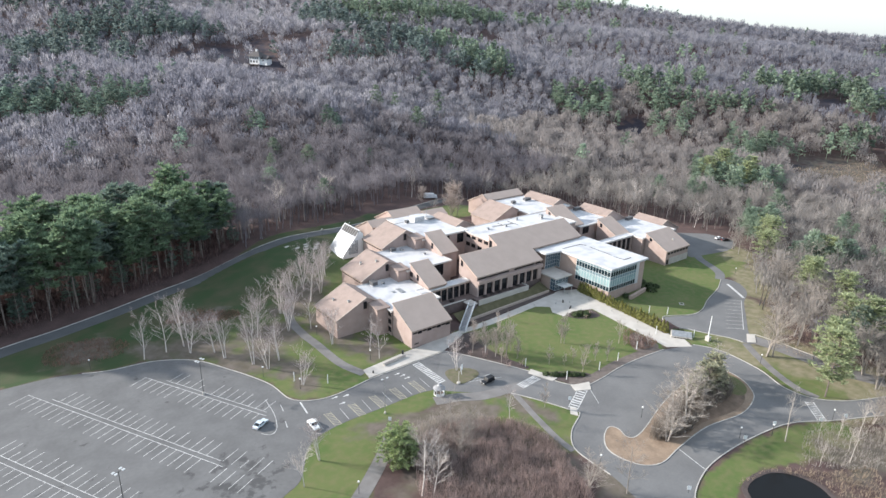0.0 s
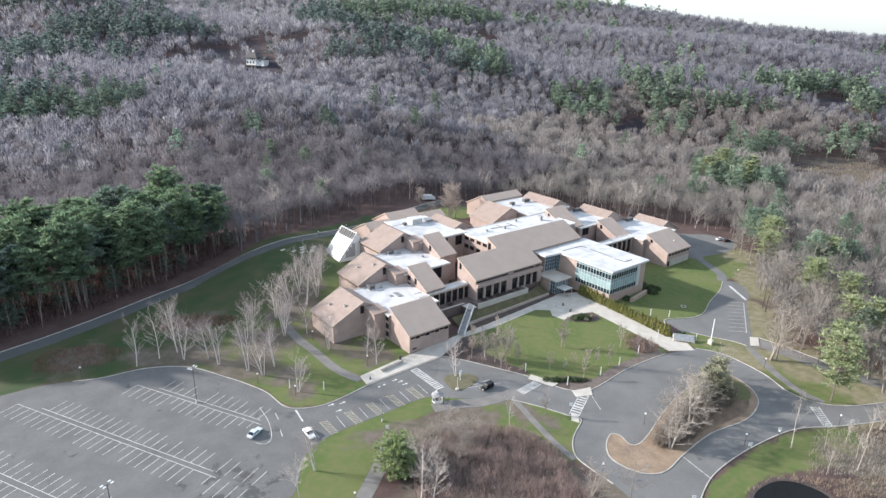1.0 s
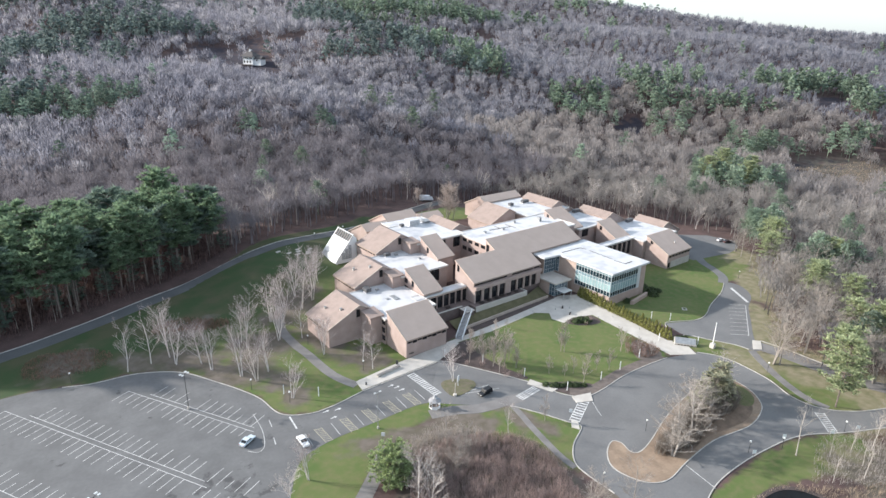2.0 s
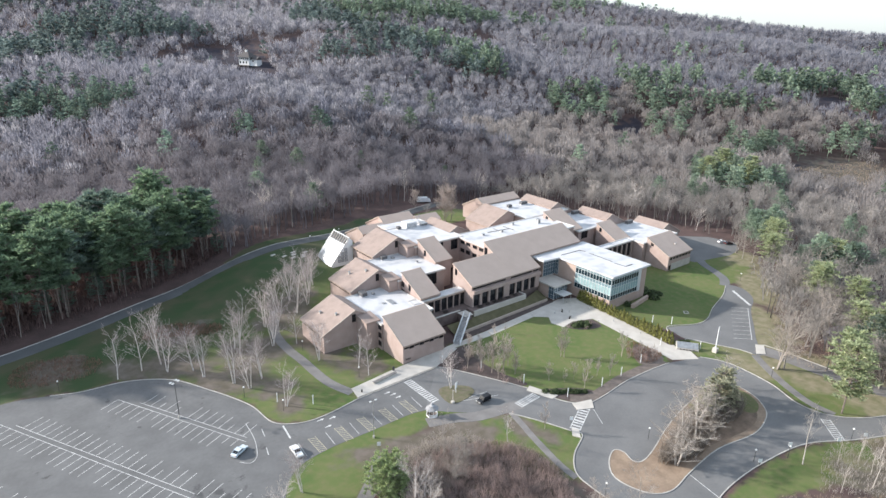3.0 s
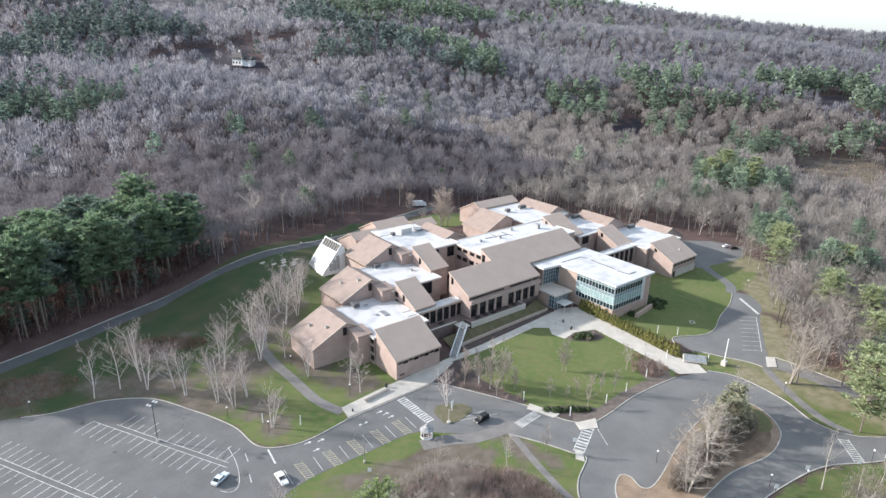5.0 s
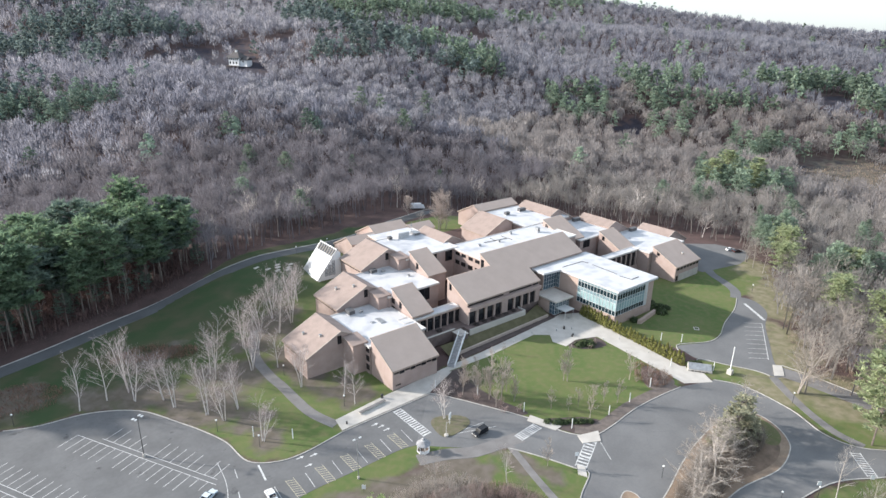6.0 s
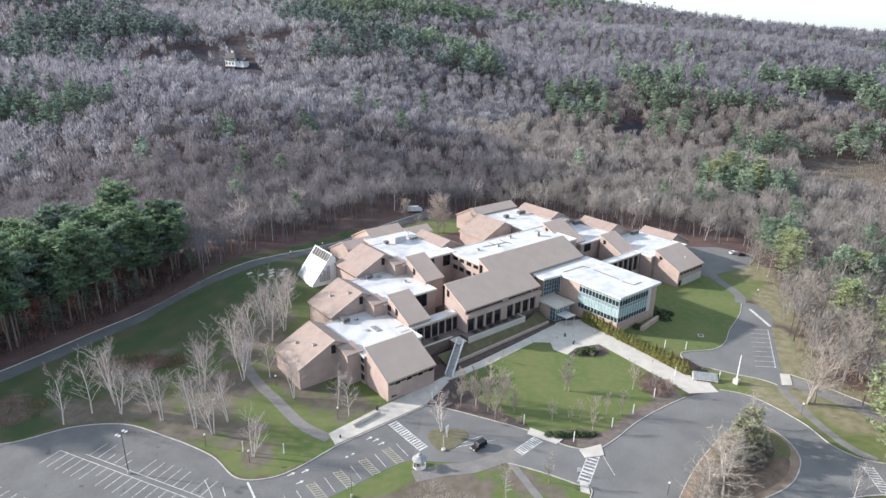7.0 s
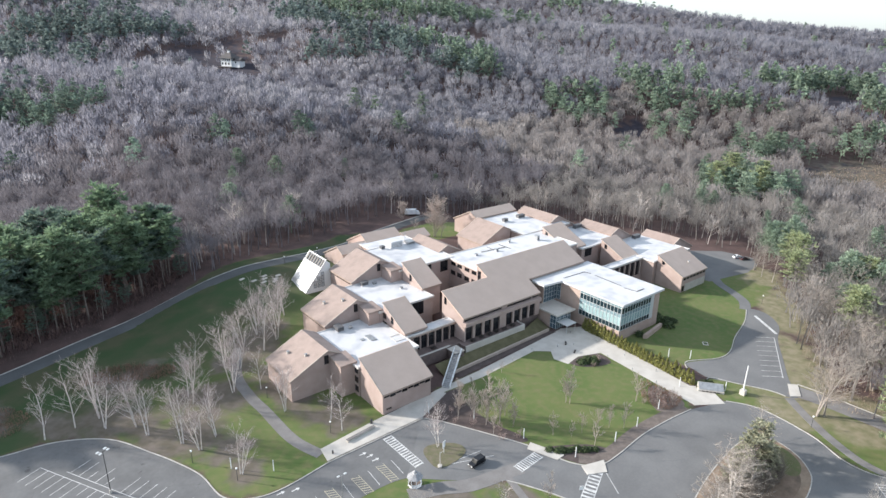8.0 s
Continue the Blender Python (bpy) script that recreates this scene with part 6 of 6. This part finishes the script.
thicket("lawn_brush", smooth_ring([(-62, 66), (-50, 60), (-40, 56), (-38, 62), (-52, 72)], 4), 1500, 0.8, 2.0, M_BRUSHRED, "reddish brush patch on the slope", 7)
thicket("lawn_brush", smooth_ring([(-100, 57), (-88, 51), (-78, 52), (-76, 60), (-84, 68), (-97, 69)], 4), 1800, 0.6, 1.6, M_BRUSHRED, "dry reddish brush patch by the car park", 8)
thicket("roadside_brush", [(62, -100), (78, -106), (96, -116), (120, -128), (110, -136), (80, -128), (56, -116), (46, -106)], 2200, 0.8, 2.4, M_TAN, "tan leafless brush beside the drive", 9, 0.03)
thicket("roadside_brush", [(104, -72), (112, -66), (140, -50), (170, -36), (196, -26), (200, -40), (150, -66), (116, -92), (108, -96)], 2400, 0.6, 2.2, M_STRAW, "dry tan undergrowth at the wood's edge", 10, 0.03)
thicket("grey_brush", smooth_ring([(-33, -38), (-22, -37), (-10, -39), (-6, -46), (-14, -52), (-26, -54), (-34, -50)], 4), 3000, 1.2, 4.0, M_TAN, "grey leafless brush before the thicket", 11, 0.03)
thicket("meadow_brush", smooth_ring([(380, 40), (410, 58), (450, 40), (490, 15), (440, -5), (395, 5)], 4), 1500, 0.6, 2.2, M_STRAW, "dry tan shrubs on the far meadow", 12, 0.12)


# ---- cars ----
M_TYRE = material("black_rubber", (0.015, 0.015, 0.016), rough=0.8)
M_RIM = material("grey_wheel_rim", (0.35, 0.35, 0.36), rough=0.35, metal=0.8)
M_LAMP = material("clear_lamp_lens", (0.75, 0.75, 0.72), rough=0.15)
M_REDLENS = material("red_lamp_lens", (0.35, 0.02, 0.02), rough=0.2)


def car(paint, x, y, heading, label, tall=1.45, boxy=False, length=4.6):
    """A parked car: body, cabin, glass, wheels, lamps."""
    t = tagged(thing("car", (x, y, 0.04), heading), label, "car")
    L, W = length / 2, 0.9
    m = material("car_paint", paint, rough=0.25, spec=0.5)
    low = [(-L, 0.35), (L, 0.35), (L, 0.62), (L - 0.15, 0.78), (0.9 if not boxy else 1.15, 0.95), (-L + 0.5, 1.0), (-L, 0.85)]
    tr = lambda u, v, z: (u, v, z)
    body = Build().prism(low, tr, -W, W).mesh("body", m)
    bm = bmesh.new()
    bm.from_mesh(body)
    bmesh.ops.bevel(bm, geom=[e for e in bm.edges], offset=0.06, segments=2, affect="EDGES")
    bm.to_mesh(body)
    bm.free()
    part("body", body, m, t)
    if boxy:
        cab = [(1.0, 0.95), (0.55, tall), (-L + 0.25, tall), (-L + 0.12, 0.98)]
    else:
        cab = [(0.95, 0.95), (0.25, tall), (-1.0, tall), (-1.75, 1.0)]
    ring = [cab[0], cab[1], cab[2], cab[3]]
    gl = [(u * 0.99, z) for u, z in ring]
    part("window_glass", Build().prism(gl, tr, -W + 0.12, W - 0.12), M_DARKGLASS, t)
    part("roof", Build().prism([(cab[1][0] + 0.05, tall - 0.03), (cab[1][0], tall + 0.03), (cab[2][0], tall + 0.03), (cab[2][0] - 0.05, tall - 0.03)], tr, -W + 0.1, W - 0.1), m, t)
    for s in (-1, 1):
        part("pillar", Build().tube((cab[0][0], s * (W - 0.1), 0.95), (cab[1][0], s * (W - 0.14), tall), 0.05, 0.05, 4), m, t)
        part("pillar", Build().tube((cab[3][0], s * (W - 0.1), 0.98), (cab[2][0], s * (W - 0.14), tall), 0.07, 0.07, 4), m, t)
        part("pillar", Build().tube((-0.35, s * (W - 0.1), 0.97), (-0.4, s * (W - 0.13), tall), 0.05, 0.05, 4), m, t)
        part("headlight", Build().box(L - 0.12, L + 0.01, s * 0.62 - 0.16, s * 0.62 + 0.16, 0.6, 0.74), M_LAMP, t)
        part("tail_light", Build().box(-L - 0.01, -L + 0.1, s * 0.68 - 0.14, s * 0.68 + 0.14, 0.66, 0.84), M_REDLENS, t)
        for u in (-1.38, 1.38):
            w = part("wheel", Build().tube((u, s * (W - 0.2), 0.32), (u, s * (W + 0.02), 0.32), 0.32, 0.32, 14), M_TYRE, t)
            part("rim", Build().tube((u, s * (W + 0.02), 0.32), (u, s * (W + 0.035), 0.32), 0.19, 0.17, 10), M_RIM, w)
    return t


car((0.72, 0.73, 0.74), -46.0, -19.6, -92, "white parked saloon car on the asphalt", length=4.9)
car((0.55, 0.62, 0.67), -57.4, -11.0, 30, "pale blue-grey parked car in a bay", length=4.7)
car((0.012, 0.012, 0.014), 7.3, -30.4, 182, "black parked off-road car beside the path", 1.75, True)
car((0.70, 0.71, 0.72), 205, 4.6, -20, "white car parked in the service yard")
car((0.05, 0.03, 0.03), 205.4, 1.2, -25, "dark car parked in the service yard")


def box_truck(x, y, heading):
    """A white box truck: chassis, cargo box, cab, wheels."""
    t = tagged(thing("box_truck", (x, y, gz(x, y) + 0.04), heading), "white box truck parked behind the college", "truck")
    paint = material("truck_white", (0.70, 0.72, 0.75), (0.55, 0.58, 0.62), 1.5, 0.4)
    part("cargo_box", Build().box(-4.4, 1.6, -1.2, 1.2, 0.9, 3.4), paint, t)
    part("chassis", Build().box(-4.3, 3.4, -0.9, 0.9, 0.5, 0.9), M_TYRE, t)
    part("cab", Build().prism([(1.8, 0.7), (3.6, 0.7), (3.6, 1.5), (3.1, 2.4), (1.8, 2.4)], lambda u, v, z: (u, v, z), -1.1, 1.1), paint, t)
    part("windscreen", Build().prism([(3.60, 1.52), (3.64, 1.52), (3.16, 2.34), (3.12, 2.34)], lambda u, v, z: (u, v, z), -0.95, 0.95), M_DARKGLASS, t)
    for u in (-3.0, 2.6):
        for s in (-1, 1):
            w = part("wheel", Build().tube((u, s * 0.85, 0.45), (u, s * 1.15, 0.45), 0.45, 0.45, 14), M_TYRE, t)
            part("rim", Build().tube((u, s * 1.15, 0.45), (u, s * 1.165, 0.45), 0.26, 0.24, 10), M_RIM, w)


box_truck(105.5, 131.5, -30)

# ---- gazebo ----
gaz = tagged(thing("gazebo", (-8.8, -26.9, 0.05)), "white octagonal gazebo with a grey cupola roof", "gazebo")
M_GREYROOF = material("weathered_shingle", (0.34, 0.34, 0.35), (0.23, 0.23, 0.24), 0.6, 0.9, fine=0.2, fine_scale=4)
oct_ = [(math.cos(k * math.tau / 8 + 0.39), math.sin(k * math.tau / 8 + 0.39)) for k in range(8)]
part("base", Build().poly([(c * 2.0, s * 2.0) for c, s in oct_], 0, 0.35), M_WHITEPAINT, gaz)
part("floor", Build().poly([(c * 1.78, s * 1.78) for c, s in oct_], 0.35, 0.39), M_PINEBARK, gaz, "dark weathered deck boards")
for c, s in oct_:
    part("post", Build().tube((c * 1.85, s * 1.85, 0.35), (c * 1.85, s * 1.85, 2.6), 0.09, 0.09, 6), M_WHITEPAINT, gaz)
for k in range(8):
    (c, s), (c2, s2) = oct_[k], oct_[(k + 1) % 8]
    if k != 3:
        part("railing_panel", Build().poly([(c * 1.9, s * 1.9), (c2 * 1.9, s2 * 1.9), (c2 * 1.84, s2 * 1.84), (c * 1.84, s * 1.84)], 0.5, 1.05), M_WHITEPAINT, gaz)
    part("valance", Build().poly([(c * 1.9, s * 1.9), (c2 * 1.9, s2 * 1.9), (c2 * 1.8, s2 * 1.8), (c * 1.8, s * 1.8)], 2.42, 2.65), M_WHITEPAINT, gaz)
rf = Build()
rings = [(2.3, 2.6), (0.7, 3.6)]
v = [(c * r, s * r, z) for r, z in rings for c, s in oct_]
rf.add(v, [(k, (k + 1) % 8, (k + 1) % 8 + 8, k + 8) for k in range(8)] + [tuple(range(7, -1, -1)), tuple(range(8, 16))])
part("roof", rf, M_GREYROOF, gaz)
part("cupola", Build().poly([(c * 0.55, s * 0.55) for c, s in oct_], 3.6, 4.1), M_WHITEPAINT, gaz)
cp = Build().add([(c * 0.75, s * 0.75, 4.1) for c, s in oct_] + [(0, 0, 4.75)], [(k, (k + 1) % 8, 8) for k in range(8)] + [tuple(range(7, -1, -1))])
part("cupola_roof", cp, M_GREYROOF, gaz)
gaz.scale = (0.84, 0.84, 0.84)

# ---- lamps ----
M_POLE = material("dark_steel_pole", (0.07, 0.07, 0.072), rough=0.5, metal=0.5)
M_GLOBE = material("white_globe", (0.85, 0.85, 0.83), rough=0.3)


def mast_lamp(x, y):
    t = tagged(thing("parking_lamp", (x, y, 0.03), 27), "tall dark pole with four pale flood heads", "street lamp", "lamps of the car park")
    part("base", Build().tube((0, 0, 0), (0, 0, 0.8), 0.35, 0.3, 10), M_CONC, t)
    part("pole", Build().tube((0, 0, 0.8), (0, 0, 11.2), 0.11, 0.07, 8), M_POLE, t)
    for dx, dy in ((0.9, 0.45), (0.9, -0.45), (-0.9, 0.45), (-0.9, -0.45)):
        a = part("arm", Build().tube((0, 0, 11.1), (dx, dy, 11.25), 0.04, 0.04, 5), M_POLE, t)
        part("head", Build().box(dx - 0.32, dx + 0.32, dy - 0.22, dy + 0.22, 11.2, 11.4), M_ALU, a)
    return t


mast_lamp(-65.0, 13.0)
mast_lamp(-93.4, -24.3)
t = tagged(thing("street_lamp", (-27.1, -25.8, 0.03), 0), "slim grey pole with twin lamp heads", "street lamp")
part("base", Build().tube((0, 0, 0), (0, 0, 0.6), 0.3, 0.28, 10), M_CONC, t)
part("pole", Build().tube((0, 0, 0.6), (0, 0, 11.2), 0.10, 0.06, 8), M_STEEL, t)
for s in (-1, 1):
    a = part("arm", Build().tube((0, 0, 11.1), (s * 0.8, 0, 11.2), 0.04, 0.04, 5), M_STEEL, t)
    part("head", Build().box(s * 0.8 - 0.3, s * 0.8 + 0.3, -0.18, 0.18, 11.15, 11.33), M_ALU, a)


def sphere(r, seg=10, rows=6):
    v = [(r * math.sin(math.pi * i / rows) * math.cos(j * math.tau / seg), r * math.sin(math.pi * i / rows) * math.sin(j * math.tau / seg), r * math.cos(math.pi * i / rows)) for i in range(rows + 1) for j in range(seg)]
    f = [(i * seg + j, i * seg + (j + 1) % seg, (i + 1) * seg + (j + 1) % seg, (i + 1) * seg + j) for i in range(rows) for j in range(seg)]
    return v, f


globe = tagged(thing("globe_lamp"), "dark post lamp with a white globe", "street lamp", "globe lamps along the paths")
part("post", Build().tube((0, 0, 0), (0, 0, 3.3), 0.07, 0.05, 6), M_POLE, globe)
gv, gf = sphere(0.26)
part("globe", Build().add([(x, y, z + 3.5) for x, y, z in gv], gf), M_GLOBE, globe)
GL = [(-21.4, 27.6), (-14.9, 2.2), (-40.9, -0.6), (-33, -41), (-47.2, 12.1), (-88.9, 46.6), (-49, -49), (30.7, -69.6), (44.5, -91), (4.4, -76), (89.3, -74.6), (160.7, -27.9), (74.5, -102.5), (53, -95.6), (150, 118), (20, 104), (36, 106)]
globe.matrix_basis = pose(*GL[0], gz(*GL[0]))
for x, y in GL[1:]:
    copy_thing(globe, pose(x, y, gz(x, y)))

post = tagged(thing("light_bollard"), "slender white light post at the lawn's edge", "bollard", "light posts round the lawn")
part("post", Build().tube((0, 0, 0), (0, 0, 2.9), 0.13, 0.11, 8), M_WHITEPAINT, post)
part("cap", Build().tube((0, 0, 2.9), (0, 0, 3.05), 0.16, 0.1, 8), M_ALU, post)
PO = [(23.8, -30.3), (28.7, -43.5), (41.7, -45.8), (51.8, -45.4), (63.8, -44.2), (79.4, -41.3), (88.1, -51.0), (19.1, -16.0), (92.7, -29.2), (97.4, -34.2), (11, -6.2), (-40.5, 4.5), (-32.8, -2.5)]
post.matrix_basis = pose(*PO[0], 0)
for x, y in PO[1:]:
    copy_thing(post, pose(x, y, gz(x, y)))

# tall white light mast on a block, glazed shelter by the walk
t = tagged(thing("flagpole", (90.4, -55.2, 0)), "tall white pole on a pale block", "pole")
part("block", Build().box(-0.75, 0.75, -0.75, 0.75, -0.2, 1.6), M_CONC, t)
part("pole", Build().tube((0, 0, 1.6), (0, 0, 9.6), 0.2, 0.14, 8), M_WHITEPAINT, t)
t = tagged(thing("entrance_sign", (84.6, -48.3, 0.06), -52), "pale slanted concrete sign block beside the walk", "sign")
part("block", Build().prism([(-1.3, 0), (1.3, 0), (1.3, 0.5), (-1.3, 1.9)], lambda u, v, z: (v, -u, z), -3.6, 3.6), M_CONC, t)
part("face", Build().prism([(-1.1, 1.9), (1.1, 0.72), (1.12, 0.78), (-1.08, 1.96)], lambda u, v, z: (v, -u, z), -3.3, 3.3), M_STEEL, t)
for k in range(5):
    part("letter_bar", Build().box(-2.6 + k * 1.05, -1.8 + k * 1.05, -1.36, -1.3, 0.15, 0.4), M_FRAME, t)

# bench wall, bin, post box sign on the forecourt
t = tagged(thing("seat_wall", (-9.1, -3.4, 0.19), 6), "low grey concrete seat wall on the forecourt", "bench")
part("wall", Build().box(-4.4, 4.4, -0.35, 0.35, 0, 0.5), M_CONC, t)
part("seat", Build().box(-4.5, 4.5, -0.45, 0.45, 0.5, 0.62), M_PATH, t)
t = tagged(thing("litter_bin", (-4.3, -0.9, 0.19)), "dark round litter bin on the forecourt", "bin")
part("drum", Build().tube((0, 0, 0), (0, 0, 1.1), 0.36, 0.4, 10), M_POLE, t)
part("lid", Build().tube((0, 0, 1.1), (0, 0, 1.35), 0.42, 0.2, 10), M_POLE, t)
t = tagged(thing("bollard", (-18.6, -5.6, 0.19)), "short dark bollard on the forecourt", "bollard")
part("post", Build().tube((0, 0, 0), (0, 0, 0.8), 0.25, 0.22, 8), M_POLE, t)
t = tagged(thing("notice_board", (3.6, -22.2, 0.13), 20), "white notice board on a pole beside the sapling", "sign")
part("post", Build().tube((0, 0, 0), (0, 0, 3.4), 0.08, 0.08, 6), M_WHITEPAINT, t)
part("board", Build().box(-0.55, 0.55, -0.06, 0.06, 1.5, 3.4), M_WHITEPAINT, t)
t = tagged(thing("sign_post", (-0.4, -25.7, 0.13)), "pale post with a round base beside the path", "sign")
part("base", Build().tube((0, 0, 0), (0, 0, 0.4), 0.6, 0.55, 12), M_CONC, t)
part("post", Build().tube((0, 0, 0.4), (0, 0, 4.2), 0.09, 0.09, 6), M_CONC, t)
part("arm", Build().tube((0, 0, 3.9), (0.9, 0, 4.0), 0.06, 0.06, 5), M_CONC, t)


def board_sign(x, y, turn, z=1.0, w=0.9, h=1.1):
    t = tagged(thing("road_sign", (x, y, 0.05), turn), "small white sign on a post by the kerb", "sign", "signs along the drive")
    part("post", Build().tube((0, 0, 0), (0, 0, z + h), 0.05, 0.05, 5), M_POLE, t)
    part("board", Build().box(-w / 2, w / 2, -0.04, -0.1, z, z + h), M_WHITEPAINT, t)


for x, y, a in ((44.0, -92.6, -40), (57, -94.2, -40), (69.5, -101.2, -45), (77.5, -104.6, -45), (-28.5, -30.5, -40), (14, -94.5, -50), (19.7, -52.6, -40)):
    board_sign(x, y, a)

# stepping stones and utility marks on the grass
for x, y in ((0.4, 100.5), (3.3, 95.5), (7.2, 94.5), (10.6, 91.9), (5.7, 91.7), (9.5, 90.0), (12.7, 94.5), (8.1, 97.1)):
    s = tagged(part("stepping_stone", Build().poly([(-1.2, -0.6), (1.1, -0.7), (1.25, 0.55), (-1.0, 0.7)], -0.3, 0.14), M_CONC), "flat pale stone slab lying in the grass", "stone", "stone slabs on the lawn")
    s.matrix_basis = pose(x, y, gz(x, y), 0, 0, 22)
s = tagged(thing("manhole", (111.2, -31.8, 0.02), 40), "pale square manhole frame in the lawn", "manhole")
part("frame", Build().poly([(-1.1, -0.9), (1.1, -0.9), (1.1, 0.9), (-1.1, 0.9)], -0.2, 0.1), M_CONC, s)
part("cover", Build().poly([(-0.7, -0.6), (0.7, -0.6), (0.7, 0.6), (-0.7, 0.6)], 0.0, 0.13), M_SHRUB, s)
t = tagged(thing("service_bin", (150, 112, gz(150, 112)), 20), "dark green refuse container behind the college", "container")
part("body", Build().box(-2.2, 2.2, -1, 1, 0.1, 1.7), M_SHRUB, t)
part("lid", Build().box(-2.25, 2.25, -1.05, 1.05, 1.7, 1.82), M_POLE, t)

# ---- far house on the hill ----
hx, hy = 157, 512
hz = gz(hx, hy) + 2.0
M_DARKROOF = material("dark_shingle", (0.11, 0.10, 0.10), (0.08, 0.075, 0.075), 0.8, 0.9, fine=0.2, fine_scale=3)
house = tagged(thing("farmhouse", (hx, hy, hz), -62), "white farmhouse with a dark hipped roof high on the hill", "house")
part("wall", Build().box(-9, 4, -5.5, 5, -3, 6.2), M_WHITEPAINT, house)
part("wing_wall", Build().box(4, 13, -4, 4, -3, 3.4), M_WHITEPAINT, house)
part("roof", Build().add([(-11.4, -7.6, 5.6), (6.4, -7.6, 5.6), (6.4, 7.0, 5.6), (-11.4, 7.0, 5.6), (-4.2, -0.3, 11.6), (-0.8, -0.3, 11.6)],
                         [(0, 1, 5, 4), (1, 2, 5), (2, 3, 4, 5), (3, 0, 4), (3, 2, 1, 0)]), M_DARKROOF, house)
part("wing_roof", Build().prism([(-4.6, 3.2), (4.6, 3.2), (0, 6.4)], lambda u, v, z: (v, u, z), 4.3, 13.5), M_DARKROOF, house)
part("cupola", Build().box(-3.6, -1.4, -1.4, 0.8, 10.6, 13.0), M_WHITEPAINT, house)
part("cupola_roof", Build().add([(-4, -1.8, 13), (-1, -1.8, 13), (-1, 1.2, 13), (-4, 1.2, 13), (-2.5, -0.3, 14.6)], [(0, 1, 4), (1, 2, 4), (2, 3, 4), (3, 0, 4), (3, 2, 1, 0)]), M_DARKROOF, house)
part("deck", Build().box(-10, 4.6, -8, -5.6, -2.6, -2.2), M_PINEBARK, house, "dark timber deck")
for k in range(6):
    part("deck_post", Build().box(-9.8 + 2.8 * k, -9.5 + 2.8 * k, -7.8, -7.5, -5.5, -2.6), M_PINEBARK, house)
for k in range(5):
    window("S", -8.0 + 2.4 * k, -6.9 + 2.4 * k, 3.2, 4.8, -5.52, house)
for k in range(3):
    window("S", -7.8 + 3.9 * k, -6.2 + 3.9 * k, -0.6, 1.6, -5.52, house)
window("S", 7.4, 9.0, 1.2, 2.8, -4.02, house)

# low bollard lights along the entrance walk
mini = tagged(thing("bollard_light"), "knee-high grey bollard light beside the walk", "bollard", "bollard lights along the walk")
part("post", Build().tube((0, 0, 0), (0, 0, 0.85), 0.1, 0.1, 8), M_STEEL, mini)
part("cap", Build().tube((0, 0, 0.85), (0, 0, 1.0), 0.13, 0.08, 8), M_ALU, mini)
MI = [(68.5, -2.6), (60, 1.2), (50, 0.2), (40, -0.8), (76.6, -17), (76, -27), (75.3, -36), (82.2, -8), (81.5, -20), (81.3, -32), (80, 1.5), (74, -5)]
mini.matrix_basis = pose(*MI[0], 0.06)
for x, y in MI[1:]:
    copy_thing(mini, pose(x, y, 0.06))


def bench(x, y, turn):
    t = tagged(thing("bench", (x, y, 0.06), turn), "dark slatted bench on the entrance walk", "bench", "benches on the walk")
    for k in range(4):
        part("slat", Build().box(-0.9, 0.9, -0.24 + 0.13 * k, -0.14 + 0.13 * k, 0.43, 0.47), M_FRAME, t)
    for k in range(3):
        part("back_slat", Build().box(-0.9, 0.9, 0.27, 0.31, 0.55 + 0.14 * k, 0.65 + 0.14 * k), M_FRAME, t)
    for o in (-0.75, 0.75):
        part("leg", Build().box(o - 0.04, o + 0.04, -0.24, 0.3, 0, 0.43), M_FRAME, t)


bench(72.5, -2.8, 40)
bench(70.4, -8.4, 210)
